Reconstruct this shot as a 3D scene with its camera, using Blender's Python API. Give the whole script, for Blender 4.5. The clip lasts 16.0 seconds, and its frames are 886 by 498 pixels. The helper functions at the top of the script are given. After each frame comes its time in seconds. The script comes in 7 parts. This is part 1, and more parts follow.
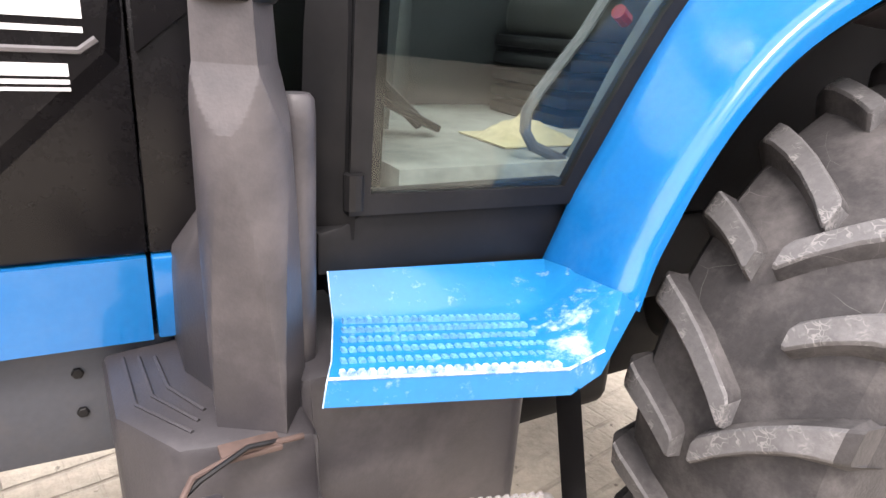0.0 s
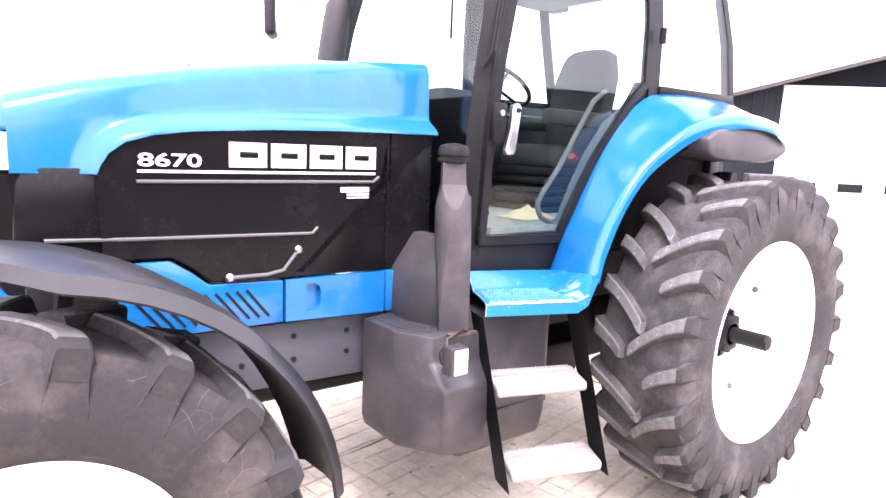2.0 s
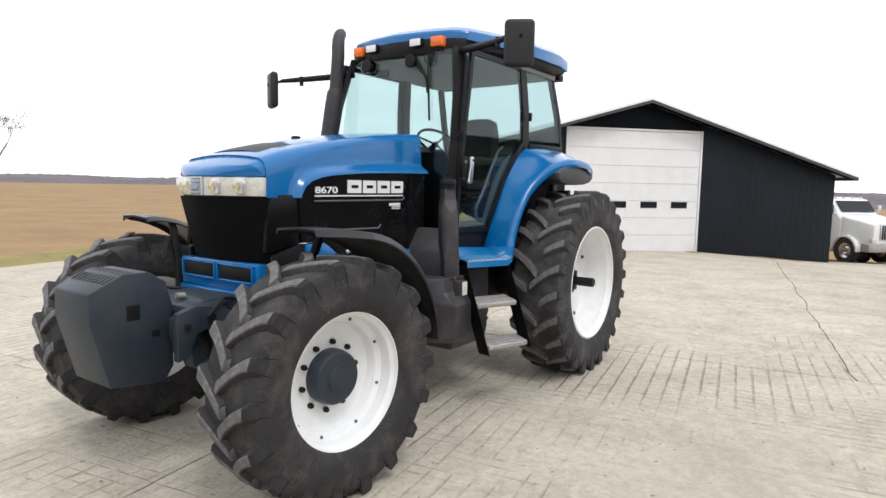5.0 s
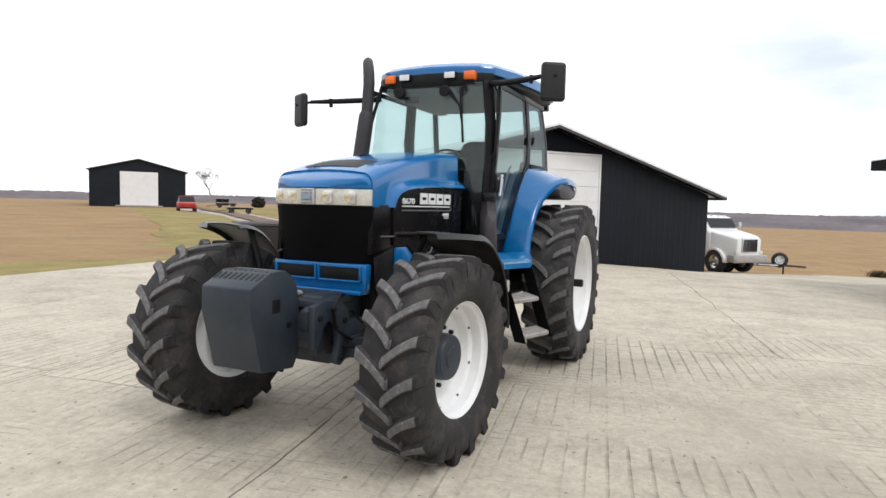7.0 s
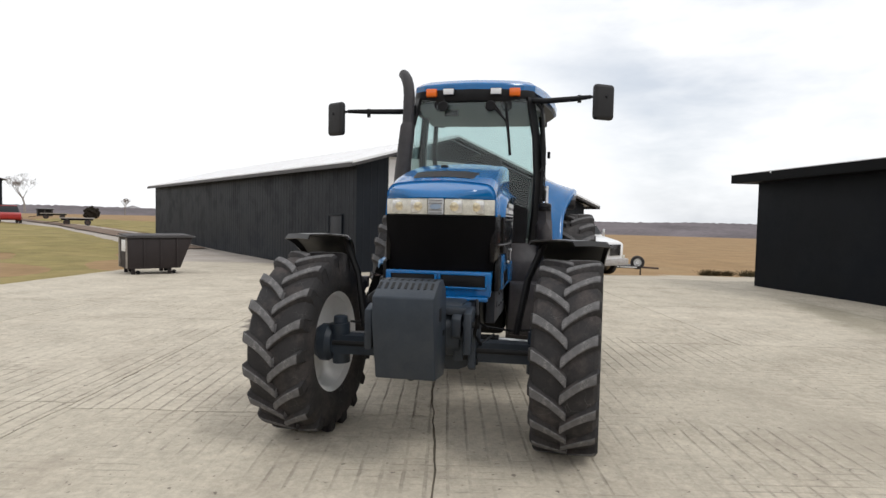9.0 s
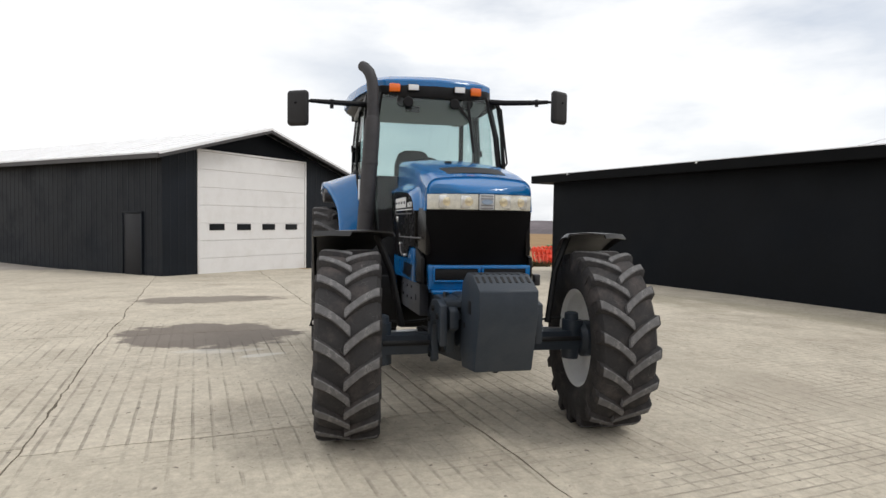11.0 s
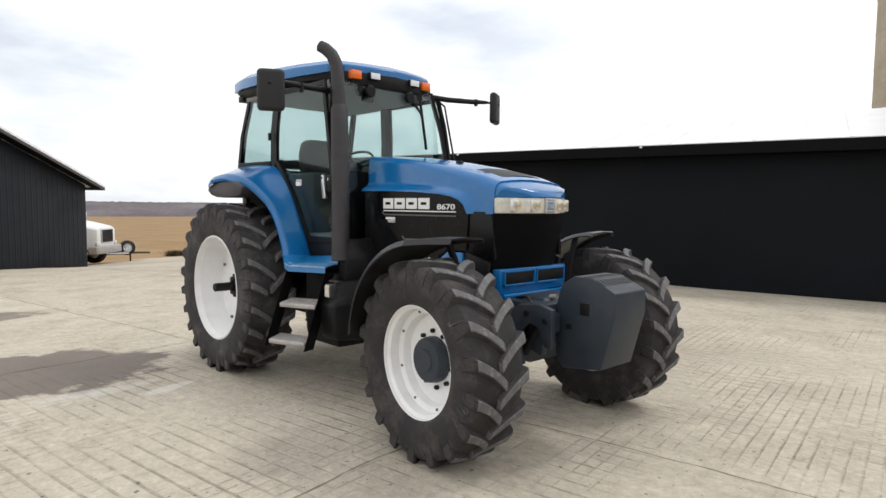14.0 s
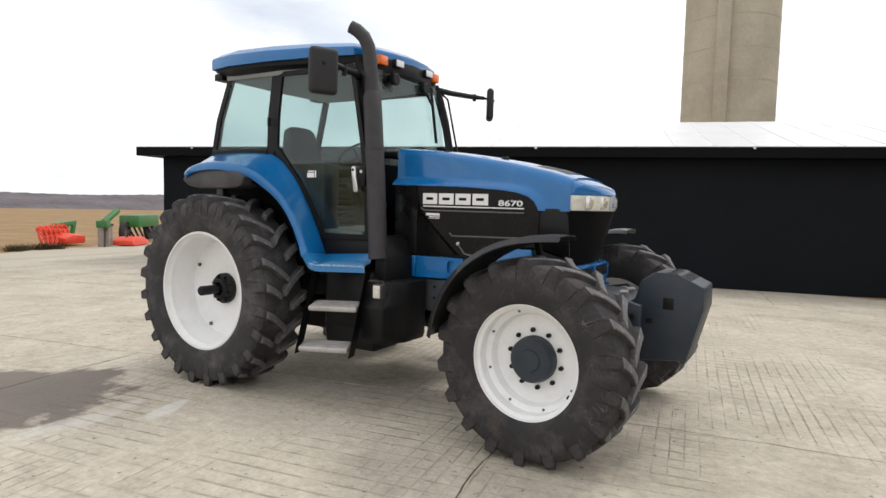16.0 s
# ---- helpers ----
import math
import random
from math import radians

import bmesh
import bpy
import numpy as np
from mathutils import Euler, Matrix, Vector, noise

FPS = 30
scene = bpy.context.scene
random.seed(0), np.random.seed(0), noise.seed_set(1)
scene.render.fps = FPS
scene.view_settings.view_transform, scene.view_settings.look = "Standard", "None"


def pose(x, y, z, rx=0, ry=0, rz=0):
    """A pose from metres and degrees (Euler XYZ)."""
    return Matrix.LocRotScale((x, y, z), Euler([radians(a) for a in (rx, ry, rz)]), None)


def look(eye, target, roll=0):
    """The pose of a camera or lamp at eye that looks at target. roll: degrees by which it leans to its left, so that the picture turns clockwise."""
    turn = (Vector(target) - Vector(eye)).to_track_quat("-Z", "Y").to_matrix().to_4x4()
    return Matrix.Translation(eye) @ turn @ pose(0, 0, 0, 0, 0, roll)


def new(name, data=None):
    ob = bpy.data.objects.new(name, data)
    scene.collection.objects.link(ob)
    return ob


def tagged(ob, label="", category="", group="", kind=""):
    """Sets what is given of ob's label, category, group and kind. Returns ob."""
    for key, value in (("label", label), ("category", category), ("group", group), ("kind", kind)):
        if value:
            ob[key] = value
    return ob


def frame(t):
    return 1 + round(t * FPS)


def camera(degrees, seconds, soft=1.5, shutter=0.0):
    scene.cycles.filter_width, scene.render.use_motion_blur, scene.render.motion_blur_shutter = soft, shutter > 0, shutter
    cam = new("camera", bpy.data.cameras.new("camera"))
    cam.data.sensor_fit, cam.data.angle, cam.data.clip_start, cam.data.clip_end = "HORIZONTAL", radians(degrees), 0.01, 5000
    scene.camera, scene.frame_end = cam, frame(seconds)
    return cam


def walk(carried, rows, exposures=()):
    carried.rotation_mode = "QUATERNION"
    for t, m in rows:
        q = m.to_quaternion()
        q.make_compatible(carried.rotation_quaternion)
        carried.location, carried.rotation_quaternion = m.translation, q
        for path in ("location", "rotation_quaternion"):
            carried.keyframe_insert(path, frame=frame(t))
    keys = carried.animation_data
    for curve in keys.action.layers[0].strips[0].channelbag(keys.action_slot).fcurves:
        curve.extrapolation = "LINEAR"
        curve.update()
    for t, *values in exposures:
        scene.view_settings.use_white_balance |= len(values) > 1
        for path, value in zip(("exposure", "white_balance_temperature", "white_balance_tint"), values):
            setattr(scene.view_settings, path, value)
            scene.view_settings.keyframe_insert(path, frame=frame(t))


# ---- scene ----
cam = camera(71.1, 16.0)
PATH = [
    (0, (-2.034, -1.829, 1.822), (-1.081, -0.221, 1.149), 4.1),
    (0.5, (-2.317, -2.089, 1.822), (-1.348, -0.448, 1.261), 2.2),
    (1, (-2.686, -2.343, 1.835), (-1.654, -0.712, 1.362), 1.7),
    (1.5, (-3.068, -2.589, 1.901), (-1.933, -1.010, 1.487), 2.2),
    (2, (-3.464, -2.873, 1.889), (-2.263, -1.322, 1.575), 2.4),
    (2.5, (-3.907, -3.133, 1.889), (-2.523, -1.727, 1.658), 2.2),
    (3, (-4.335, -3.413, 1.892), (-2.875, -2.077, 1.697), 1.8),
    (3.5, (-4.752, -3.668, 1.895), (-3.268, -2.362, 1.697), 1.9),
    (6, (-6.728, -3.587, 1.817), (-5.012, -2.600, 1.645), 1.4),
    (6.5, (-7.060, -3.219, 1.805), (-5.306, -2.297, 1.655), 2.1),
    (7, (-7.382, -2.797, 1.784), (-5.568, -1.997, 1.645), 1.5),
    (7.5, (-7.616, -2.324, 1.747), (-5.756, -1.634, 1.625), 1.4),
    (8, (-7.869, -1.837, 1.745), (-5.985, -1.213, 1.627), 1.4),
    (8.5, (-8.095, -1.372, 1.758), (-6.175, -0.874, 1.647), 1.2),
    (9, (-8.202, -0.860, 1.738), (-6.246, -0.524, 1.640), 1.2),
    (11.5, (-8.195, 1.882, 1.681), (-6.304, 1.278, 1.591), 0.9),
    (12, (-7.967, 2.372, 1.683), (-6.144, 1.587, 1.589), 0.8),
    (12.5, (-7.725, 2.828, 1.707), (-6.009, 1.833, 1.586), 0.3),
    (13, (-7.383, 3.224, 1.720), (-5.736, 2.114, 1.642), 0.4),
    (13.5, (-6.991, 3.625, 1.721), (-5.414, 2.421, 1.631), 0.9),
    (14, (-6.631, 4.016, 1.825), (-5.178, 2.668, 1.685), 0.5),
    (14.5, (-6.246, 4.237, 1.728), (-4.871, 2.808, 1.605), 0.9),
    (15, (-5.811, 4.564, 1.726), (-4.558, 3.029, 1.580), 1.3),
    (15.5, (-5.442, 4.864, 1.781), (-4.310, 3.240, 1.617), 0.7),
    (16, (-5.019, 5.114, 1.799), (-3.996, 3.417, 1.653), 1.4),
]
EXPOSURES = [(0, 2.34, 6800, 19), (0.5, 2.44, 6740, 23), (1.0, 2.60, 6650, 27), (1.5, 2.68, 6550, 28), (2.0, 2.70, 6350, 31), (2.5, 2.40, 6200, 25), (3.0, 1.55, 6060, 14), (3.5, 1.12, 6060, 14), (3.7, 1.02, 6080, 13),
             (5.8, 0.47, 6300, 10), (7.0, 0.44, 6320, 10), (9.0, 0.16, 6450, 10), (11.5, 0.16, 6500, 10), (12.5, 0.23, 6500, 10), (14.5, 0.33, 6500, 10), (16.0, 0.33, 6500, 10)]
walk(cam, [(t, look(eye, target, roll)) for t, eye, target, roll in PATH], EXPOSURES)

# ---- sky and light ----
world = bpy.data.worlds.new("overcast_sky")
scene.world = world
world.use_nodes = True
wn, wl = world.node_tree.nodes, world.node_tree.links
wn.clear()
w_out = wn.new("ShaderNodeOutputWorld")
w_bg = wn.new("ShaderNodeBackground")
w_sky = wn.new("ShaderNodeTexSky")
w_sky.sky_type = "NISHITA"
w_sky.sun_disc = False
w_sky.sun_elevation = radians(48)
w_sky.sun_rotation = radians(200)
w_sky.dust_density = 2.0
w_gain = wn.new("ShaderNodeMix")
w_gain.data_type = "RGBA"
w_gain.blend_type = "MULTIPLY"
w_gain.inputs[0].default_value = 1.0
w_gain.inputs[7].default_value = (0.35, 0.35, 0.35, 1)
w_tc = wn.new("ShaderNodeTexCoord")
w_map = wn.new("ShaderNodeMapping")
w_map.inputs["Scale"].default_value = (1.0, 1.0, 3.2)
w_noise = wn.new("ShaderNodeTexNoise")
w_noise.inputs["Scale"].default_value = 2.1
w_noise.inputs["Detail"].default_value = 6
w_noise.inputs["Roughness"].default_value = 0.55
w_ramp = wn.new("ShaderNodeValToRGB")
w_ramp.color_ramp.elements[0].position = 0.37
w_ramp.color_ramp.elements[0].color = (0.0, 0.0, 0.0, 1)
w_ramp.color_ramp.elements[1].position = 0.60
w_ramp.color_ramp.elements[1].color = (1, 1, 1, 1)
w_cloud = wn.new("ShaderNodeMix")
w_cloud.data_type = "RGBA"
w_cloud.inputs[7].default_value = (10.4, 10.5, 10.6, 1)
wl.new(w_tc.outputs["Generated"], w_map.inputs["Vector"])
wl.new(w_map.outputs["Vector"], w_noise.inputs["Vector"])
wl.new(w_noise.outputs["Fac"], w_ramp.inputs["Fac"])
wl.new(w_sky.outputs["Color"], w_gain.inputs[6])
w_dull = wn.new("ShaderNodeMix")
w_dull.data_type, w_dull.blend_type = "RGBA", "ADD"
w_dull.inputs[0].default_value = 1.0
w_dull.inputs[7].default_value = (5.3, 5.6, 6.05, 1)
wl.new(w_gain.outputs[2], w_dull.inputs[6])
wl.new(w_dull.outputs[2], w_cloud.inputs[6])
# the duller bank of cloud stands over the far end of the yard
w_dot = wn.new("ShaderNodeVectorMath")
w_dot.operation = "DOT_PRODUCT"
w_dot.inputs[1].default_value = (0.865, -0.44, 0.25)
w_bank = wn.new("ShaderNodeMapRange")
w_bank.interpolation_type = "SMOOTHSTEP"
w_bank.inputs["From Min"].default_value = 0.86
w_bank.inputs["From Max"].default_value = 1.02
w_bank.inputs["To Min"].default_value = 1.0
w_bank.inputs["To Max"].default_value = 0.0
w_max = wn.new("ShaderNodeMath")
w_max.operation = "MAXIMUM"
wl.new(w_tc.outputs["Generated"], w_dot.inputs[0])
w_add = wn.new("ShaderNodeMath")
w_add.operation = "MULTIPLY_ADD"
w_add.inputs[1].default_value = -0.30
wl.new(w_noise.outputs["Fac"], w_add.inputs[0])
w_sum = wn.new("ShaderNodeMath")
w_sum.operation = "ADD"
w_add.inputs[2].default_value = 0.15
wl.new(w_dot.outputs["Value"], w_sum.inputs[0])
wl.new(w_add.outputs["Value"], w_sum.inputs[1])
wl.new(w_sum.outputs["Value"], w_bank.inputs["Value"])
wl.new(w_bank.outputs["Result"], w_max.inputs[0])
wl.new(w_ramp.outputs["Color"], w_max.inputs[1])
wl.new(w_max.outputs["Value"], w_cloud.inputs[0])
wl.new(w_cloud.outputs[2], w_bg.inputs["Color"])
w_bg.inputs["Strength"].default_value = 0.092
wl.new(w_bg.outputs["Background"], w_out.inputs["Surface"])

sun_data = bpy.data.lights.new("sun", "SUN")
sun_data.energy = 0.8
sun_data.angle = radians(14)
sun_data.color = (1.0, 0.97, 0.92)
sun = new("sun", sun_data)
sun.matrix_world = look((-6, -12, 20), (0, 0, 0))


# ---- materials ----
def mat(name, color, rough=0.5, metal=0.0, vary=0.12, scale=6.0, fine=60.0, bump=0.0, bump_scale=None, coat=0.0,
        dirt=None, dirt_amount=0.0, dirt_scale=3.0, spec=0.5, island=False, dirt_shift=0.0):
    """Principled material with colour variation at two scales, optional dirt, and fine relief."""
    m = bpy.data.materials.new(name)
    m.use_nodes = True
    nt = m.node_tree
    n, l = nt.nodes, nt.links
    p = n["Principled BSDF"]
    p.inputs["Roughness"].default_value = rough
    p.inputs["Metallic"].default_value = metal
    p.inputs["Specular IOR Level"].default_value = spec
    p.inputs["Coat Weight"].default_value = coat
    p.inputs["Coat Roughness"].default_value = 0.06
    tc = n.new("ShaderNodeTexCoord")
    big = n.new("ShaderNodeTexNoise")
    big.inputs["Scale"].default_value = scale
    big.inputs["Detail"].default_value = 5
    small = n.new("ShaderNodeTexNoise")
    small.inputs["Scale"].default_value = fine
    small.inputs["Detail"].default_value = 3
    for t in (big, small):
        l.new(tc.outputs["Object"], t.inputs["Vector"])
    add = n.new("ShaderNodeMath")
    add.operation = "MULTIPLY_ADD"
    add.inputs[1].default_value = 0.4
    l.new(small.outputs["Fac"], add.inputs[0])
    sc = n.new("ShaderNodeMath")
    sc.operation = "MULTIPLY"
    sc.inputs[1].default_value = 0.6
    l.new(big.outputs["Fac"], sc.inputs[0])
    l.new(sc.outputs[0], add.inputs[2])
    ramp = n.new("ShaderNodeValToRGB")
    e = ramp.color_ramp.elements
    e[0].position, e[1].position = 0.3, 0.7
    e[0].color = (*[c * (1 - vary) for c in color], 1)
    e[1].color = (*[min(1, c * (1 + vary)) for c in color], 1)
    l.new(add.outputs[0], ramp.inputs["Fac"])
    col = ramp.outputs["Color"]
    if island:
        info = n.new("ShaderNodeObjectInfo")
        mul = n.new("ShaderNodeMix")
        mul.data_type, mul.blend_type = "RGBA", "MULTIPLY"
        mul.inputs[0].default_value = 1
        r2 = n.new("ShaderNodeValToRGB")
        r2.color_ramp.elements[0].color = (0.90, 0.90, 0.89, 1)
        r2.color_ramp.elements[1].color = (1.0, 1.0, 1.0, 1)
        l.new(info.outputs["Random"], r2.inputs["Fac"])
        l.new(col, mul.inputs[6])
        l.new(r2.outputs["Color"], mul.inputs[7])
        col = mul.outputs[2]
    if dirt:
        dn = n.new("ShaderNodeTexNoise")
        dn.inputs["Scale"].default_value = dirt_scale
        dn.inputs["Detail"].default_value = 8
        dn.inputs["Roughness"].default_value = 0.7
        l.new(tc.outputs["Object"], dn.inputs["Vector"])
        dr = n.new("ShaderNodeValToRGB")
        dr.color_ramp.elements[0].position = 0.48 + dirt_shift
        dr.color_ramp.elements[1].position = 0.72 + dirt_shift * 0.6
        dr.color_ramp.elements[1].color = (dirt_amount, dirt_amount, dirt_amount, 1)
        l.new(dn.outputs["Fac"], dr.inputs["Fac"])
        mx = n.new("ShaderNodeMix")
        mx.data_type = "RGBA"
        mx.inputs[7].default_value = (*dirt, 1)
        l.new(dr.outputs["Color"], mx.inputs[0])
        l.new(col, mx.inputs[6])
        col = mx.outputs[2]
        rr = n.new("ShaderNodeMath")
        rr.operation = "MULTIPLY_ADD"
        rr.inputs[1].default_value = 0.5
        rr.inputs[2].default_value = rough
        rr.use_clamp = True
        l.new(dr.outputs["Color"], rr.inputs[0])
        l.new(rr.outputs[0], p.inputs["Roughness"])
    l.new(col, p.inputs["Base Color"])
    if bump:
        bn = n.new("ShaderNodeTexNoise")
        bn.inputs["Scale"].default_value = bump_scale or fine
        bn.inputs["Detail"].default_value = 4
        l.new(tc.outputs["Object"], bn.inputs["Vector"])
        b = n.new("ShaderNodeBump")
        b.inputs["Strength"].default_value = bump
        b.inputs["Distance"].default_value = 0.01
        l.new(bn.outputs["Fac"], b.inputs["Height"])
        l.new(b.outputs["Normal"], p.inputs["Normal"])
    return m


def glass_mat(name, tint, rough=0.0, mirror=0.018):
    m = bpy.data.materials.new(name)
    m.use_nodes = True
    n, l = m.node_tree.nodes, m.node_tree.links
    n.clear()
    out = n.new("ShaderNodeOutputMaterial")
    tr = n.new("ShaderNodeBsdfTransparent")
    tr.inputs["Color"].default_value = (*tint, 1)
    gl = n.new("ShaderNodeBsdfGlossy")
    gl.inputs["Roughness"].default_value = rough
    lw = n.new("ShaderNodeLayerWeight")
    lw.inputs["Blend"].default_value = 0.5
    pw = n.new("ShaderNodeMath")
    pw.operation = "POWER"
    pw.inputs[1].default_value = 5.0
    fr = n.new("ShaderNodeMath")
    fr.operation = "MULTIPLY_ADD"
    fr.inputs[1].default_value = 0.28
    fr.inputs[2].default_value = mirror
    l.new(lw.outputs["Facing"], pw.inputs[0])
    l.new(pw.outputs[0], fr.inputs[0])
    mx = n.new("ShaderNodeMixShader")
    l.new(fr.outputs[0], mx.inputs[0])
    l.new(tr.outputs[0], mx.inputs[1])
    l.new(gl.outputs[0], mx.inputs[2])
    l.new(mx.outputs[0], out.inputs["Surface"])
    return m


BLUE = mat("blue_paint", (0.0012, 0.128, 0.370), 0.19, vary=0.09, scale=3, coat=0.35, dirt=(0.16, 0.28, 0.42), dirt_amount=0.10, dirt_scale=5, spec=0.4)
BLUEW = mat("scuffed_blue_paint", (0.0010, 0.138, 0.358), 0.36, vary=0.10, scale=5, coat=0.3, dirt=(0.40, 0.52, 0.62), dirt_amount=0.5, dirt_scale=34, dirt_shift=0.10)
WORN = mat("bare_worn_edge", (0.46, 0.56, 0.64), 0.45, vary=0.3, scale=30, dirt=(0.004, 0.13, 0.36), dirt_amount=0.95, dirt_scale=38, dirt_shift=-0.06)
GRIP = mat("worn_blue_grip", (0.10, 0.30, 0.50), 0.45, vary=0.4, scale=40, dirt=(0.004, 0.13, 0.36), dirt_amount=0.8, dirt_scale=60)
BLACKP = mat("black_panel", (0.0050, 0.0046, 0.0054), 0.26, vary=0.2, scale=4, dirt=(0.05, 0.045, 0.045), dirt_amount=0.10, dirt_scale=2.5, spec=0.22)
BLACK = mat("black_trim", (0.0085, 0.0085, 0.0094), 0.45, vary=0.2, dirt=(0.06, 0.055, 0.05), dirt_amount=0.12, spec=0.20)
PLASTIC = mat("grey_plastic_tank", (0.040, 0.037, 0.041), 0.42, vary=0.16, scale=3, bump=0.08, bump_scale=180, dirt=(0.15, 0.132, 0.132), dirt_amount=0.42, dirt_scale=3)
RUBBER = mat("tyre_rubber", (0.029, 0.0275, 0.0285), 0.80, vary=0.25, scale=5, bump=0.25, bump_scale=120, dirt=(0.150, 0.124, 0.115), dirt_amount=0.55, dirt_scale=4, spec=0.35)
# rear tyres, paler than RUBBER: dust, with sun and glare put into the colour
DUSTY_GLARE = mat("dusty_glare_tyre_rubber", (0.040, 0.038, 0.039), 0.80, vary=0.25, scale=5, bump=0.25, bump_scale=120, dirt=(0.185, 0.172, 0.168), dirt_amount=0.6, dirt_scale=3, spec=0.3)
WHITE = mat("white_rim_paint", (0.84, 0.84, 0.84), 0.36, vary=0.03, scale=5, dirt=(0.58, 0.55, 0.52), dirt_amount=0.22, dirt_scale=9)
SLATE = mat("slate_cast_paint", (0.023, 0.032, 0.045), 0.45, vary=0.15, bump=0.12, bump_scale=160, dirt=(0.08, 0.075, 0.07), dirt_amount=0.25, spec=0.4)
FRAMEG = mat("grey_frame_paint", (0.055, 0.060, 0.074), 0.5, vary=0.15, scale=4, dirt=(0.12, 0.105, 0.095), dirt_amount=0.35, dirt_scale=5)
STEEL = mat("step_plate_metal", (0.42, 0.40, 0.39), 0.5, metal=0.5, vary=0.15, scale=10, bump=0.1, dirt=(0.30, 0.25, 0.22), dirt_amount=0.6, dirt_scale=8)
DECAL = mat("white_decal", (0.80, 0.80, 0.80), 0.45, vary=0.03)
GREYLINE = mat("grey_trim_line", (0.11, 0.105, 0.11), 0.45, vary=0.08)
AMBER = mat("amber_lens", (0.85, 0.16, 0.01), 0.25, vary=0.1, coat=0.4)
LENSW = mat("clear_lens", (0.62, 0.60, 0.53), 0.18, vary=0.25, scale=18, fine=90, coat=0.6)
CHROME = mat("bright_metal", (0.62, 0.62, 0.63), 0.28, metal=1.0, vary=0.08)
RUST = mat("rusty_steel", (0.075, 0.048, 0.040), 0.75, vary=0.4, scale=20)
MIRROR = mat("mirror_glass", (0.75, 0.76, 0.77), 0.03, metal=1.0, vary=0.0)
GLASS = glass_mat("cab_glass", (0.80, 0.87, 0.865), 0.0, 0.040)
GLASSF = glass_mat("windscreen_glass", (0.84, 0.90, 0.895), 0.0, 0.036)
LINING = mat("grey_headliner", (0.30, 0.305, 0.30), 0.9, vary=0.08, scale=6, bump=0.1, bump_scale=150)
SEATM = mat("seat_cloth", (0.045, 0.044, 0.040), 0.85, vary=0.2, bump=0.2, bump_scale=200)
TAN = mat("cab_floor_mat", (0.27, 0.265, 0.24), 0.85, vary=0.25, scale=12, bump=0.2)
CLOTH = mat("tan_cloth", (0.50, 0.42, 0.26), 0.9, vary=0.2, scale=20)
INTERIOR = mat("cab_plastic", (0.045, 0.048, 0.050), 0.6, vary=0.15)
LUGM = mat("tyre_lug_rubber", (0.120, 0.117, 0.120), 0.75, vary=0.18, scale=7, bump=0.25, bump_scale=120, dirt=(0.25, 0.24, 0.245), dirt_amount=0.4, dirt_scale=14, spec=0.3, island=True)
GREYLENS = mat("lamp_reflector", (0.72, 0.72, 0.70), 0.25, metal=0.6, vary=0.2, scale=25)
BADGE = mat("badge_blue", (0.26, 0.33, 0.43), 0.5, vary=0.1)
PLATE = mat("badge_silver", (0.50, 0.51, 0.53), 0.4, vary=0.12, scale=40)
WARM = mat("warm_lamp_bowl", (0.70, 0.62, 0.44), 0.22, metal=0.5, vary=0.3, scale=30)
SOOT = mat("sooty_grey_steel", (0.030, 0.028, 0.031), 0.6, vary=0.3, scale=9, bump=0.1, bump_scale=90, dirt=(0.07, 0.058, 0.055), dirt_amount=0.35, dirt_scale=7)
HOUSING = mat("black_grained_plastic", (0.020, 0.0195, 0.021), 0.55, vary=0.15, bump=0.12, bump_scale=220, spec=0.35)
# black of grille screen and firewall; also stands for shade inside the wheel arches
SCREEN_SHADE = mat("black_screen_and_shade", (0.0035, 0.0032, 0.0038), 0.7, vary=0.25, scale=8, bump=0.25, bump_scale=260, spec=0.10)
RED = mat("red_paint", (0.33, 0.02, 0.018), 0.4, vary=0.15)


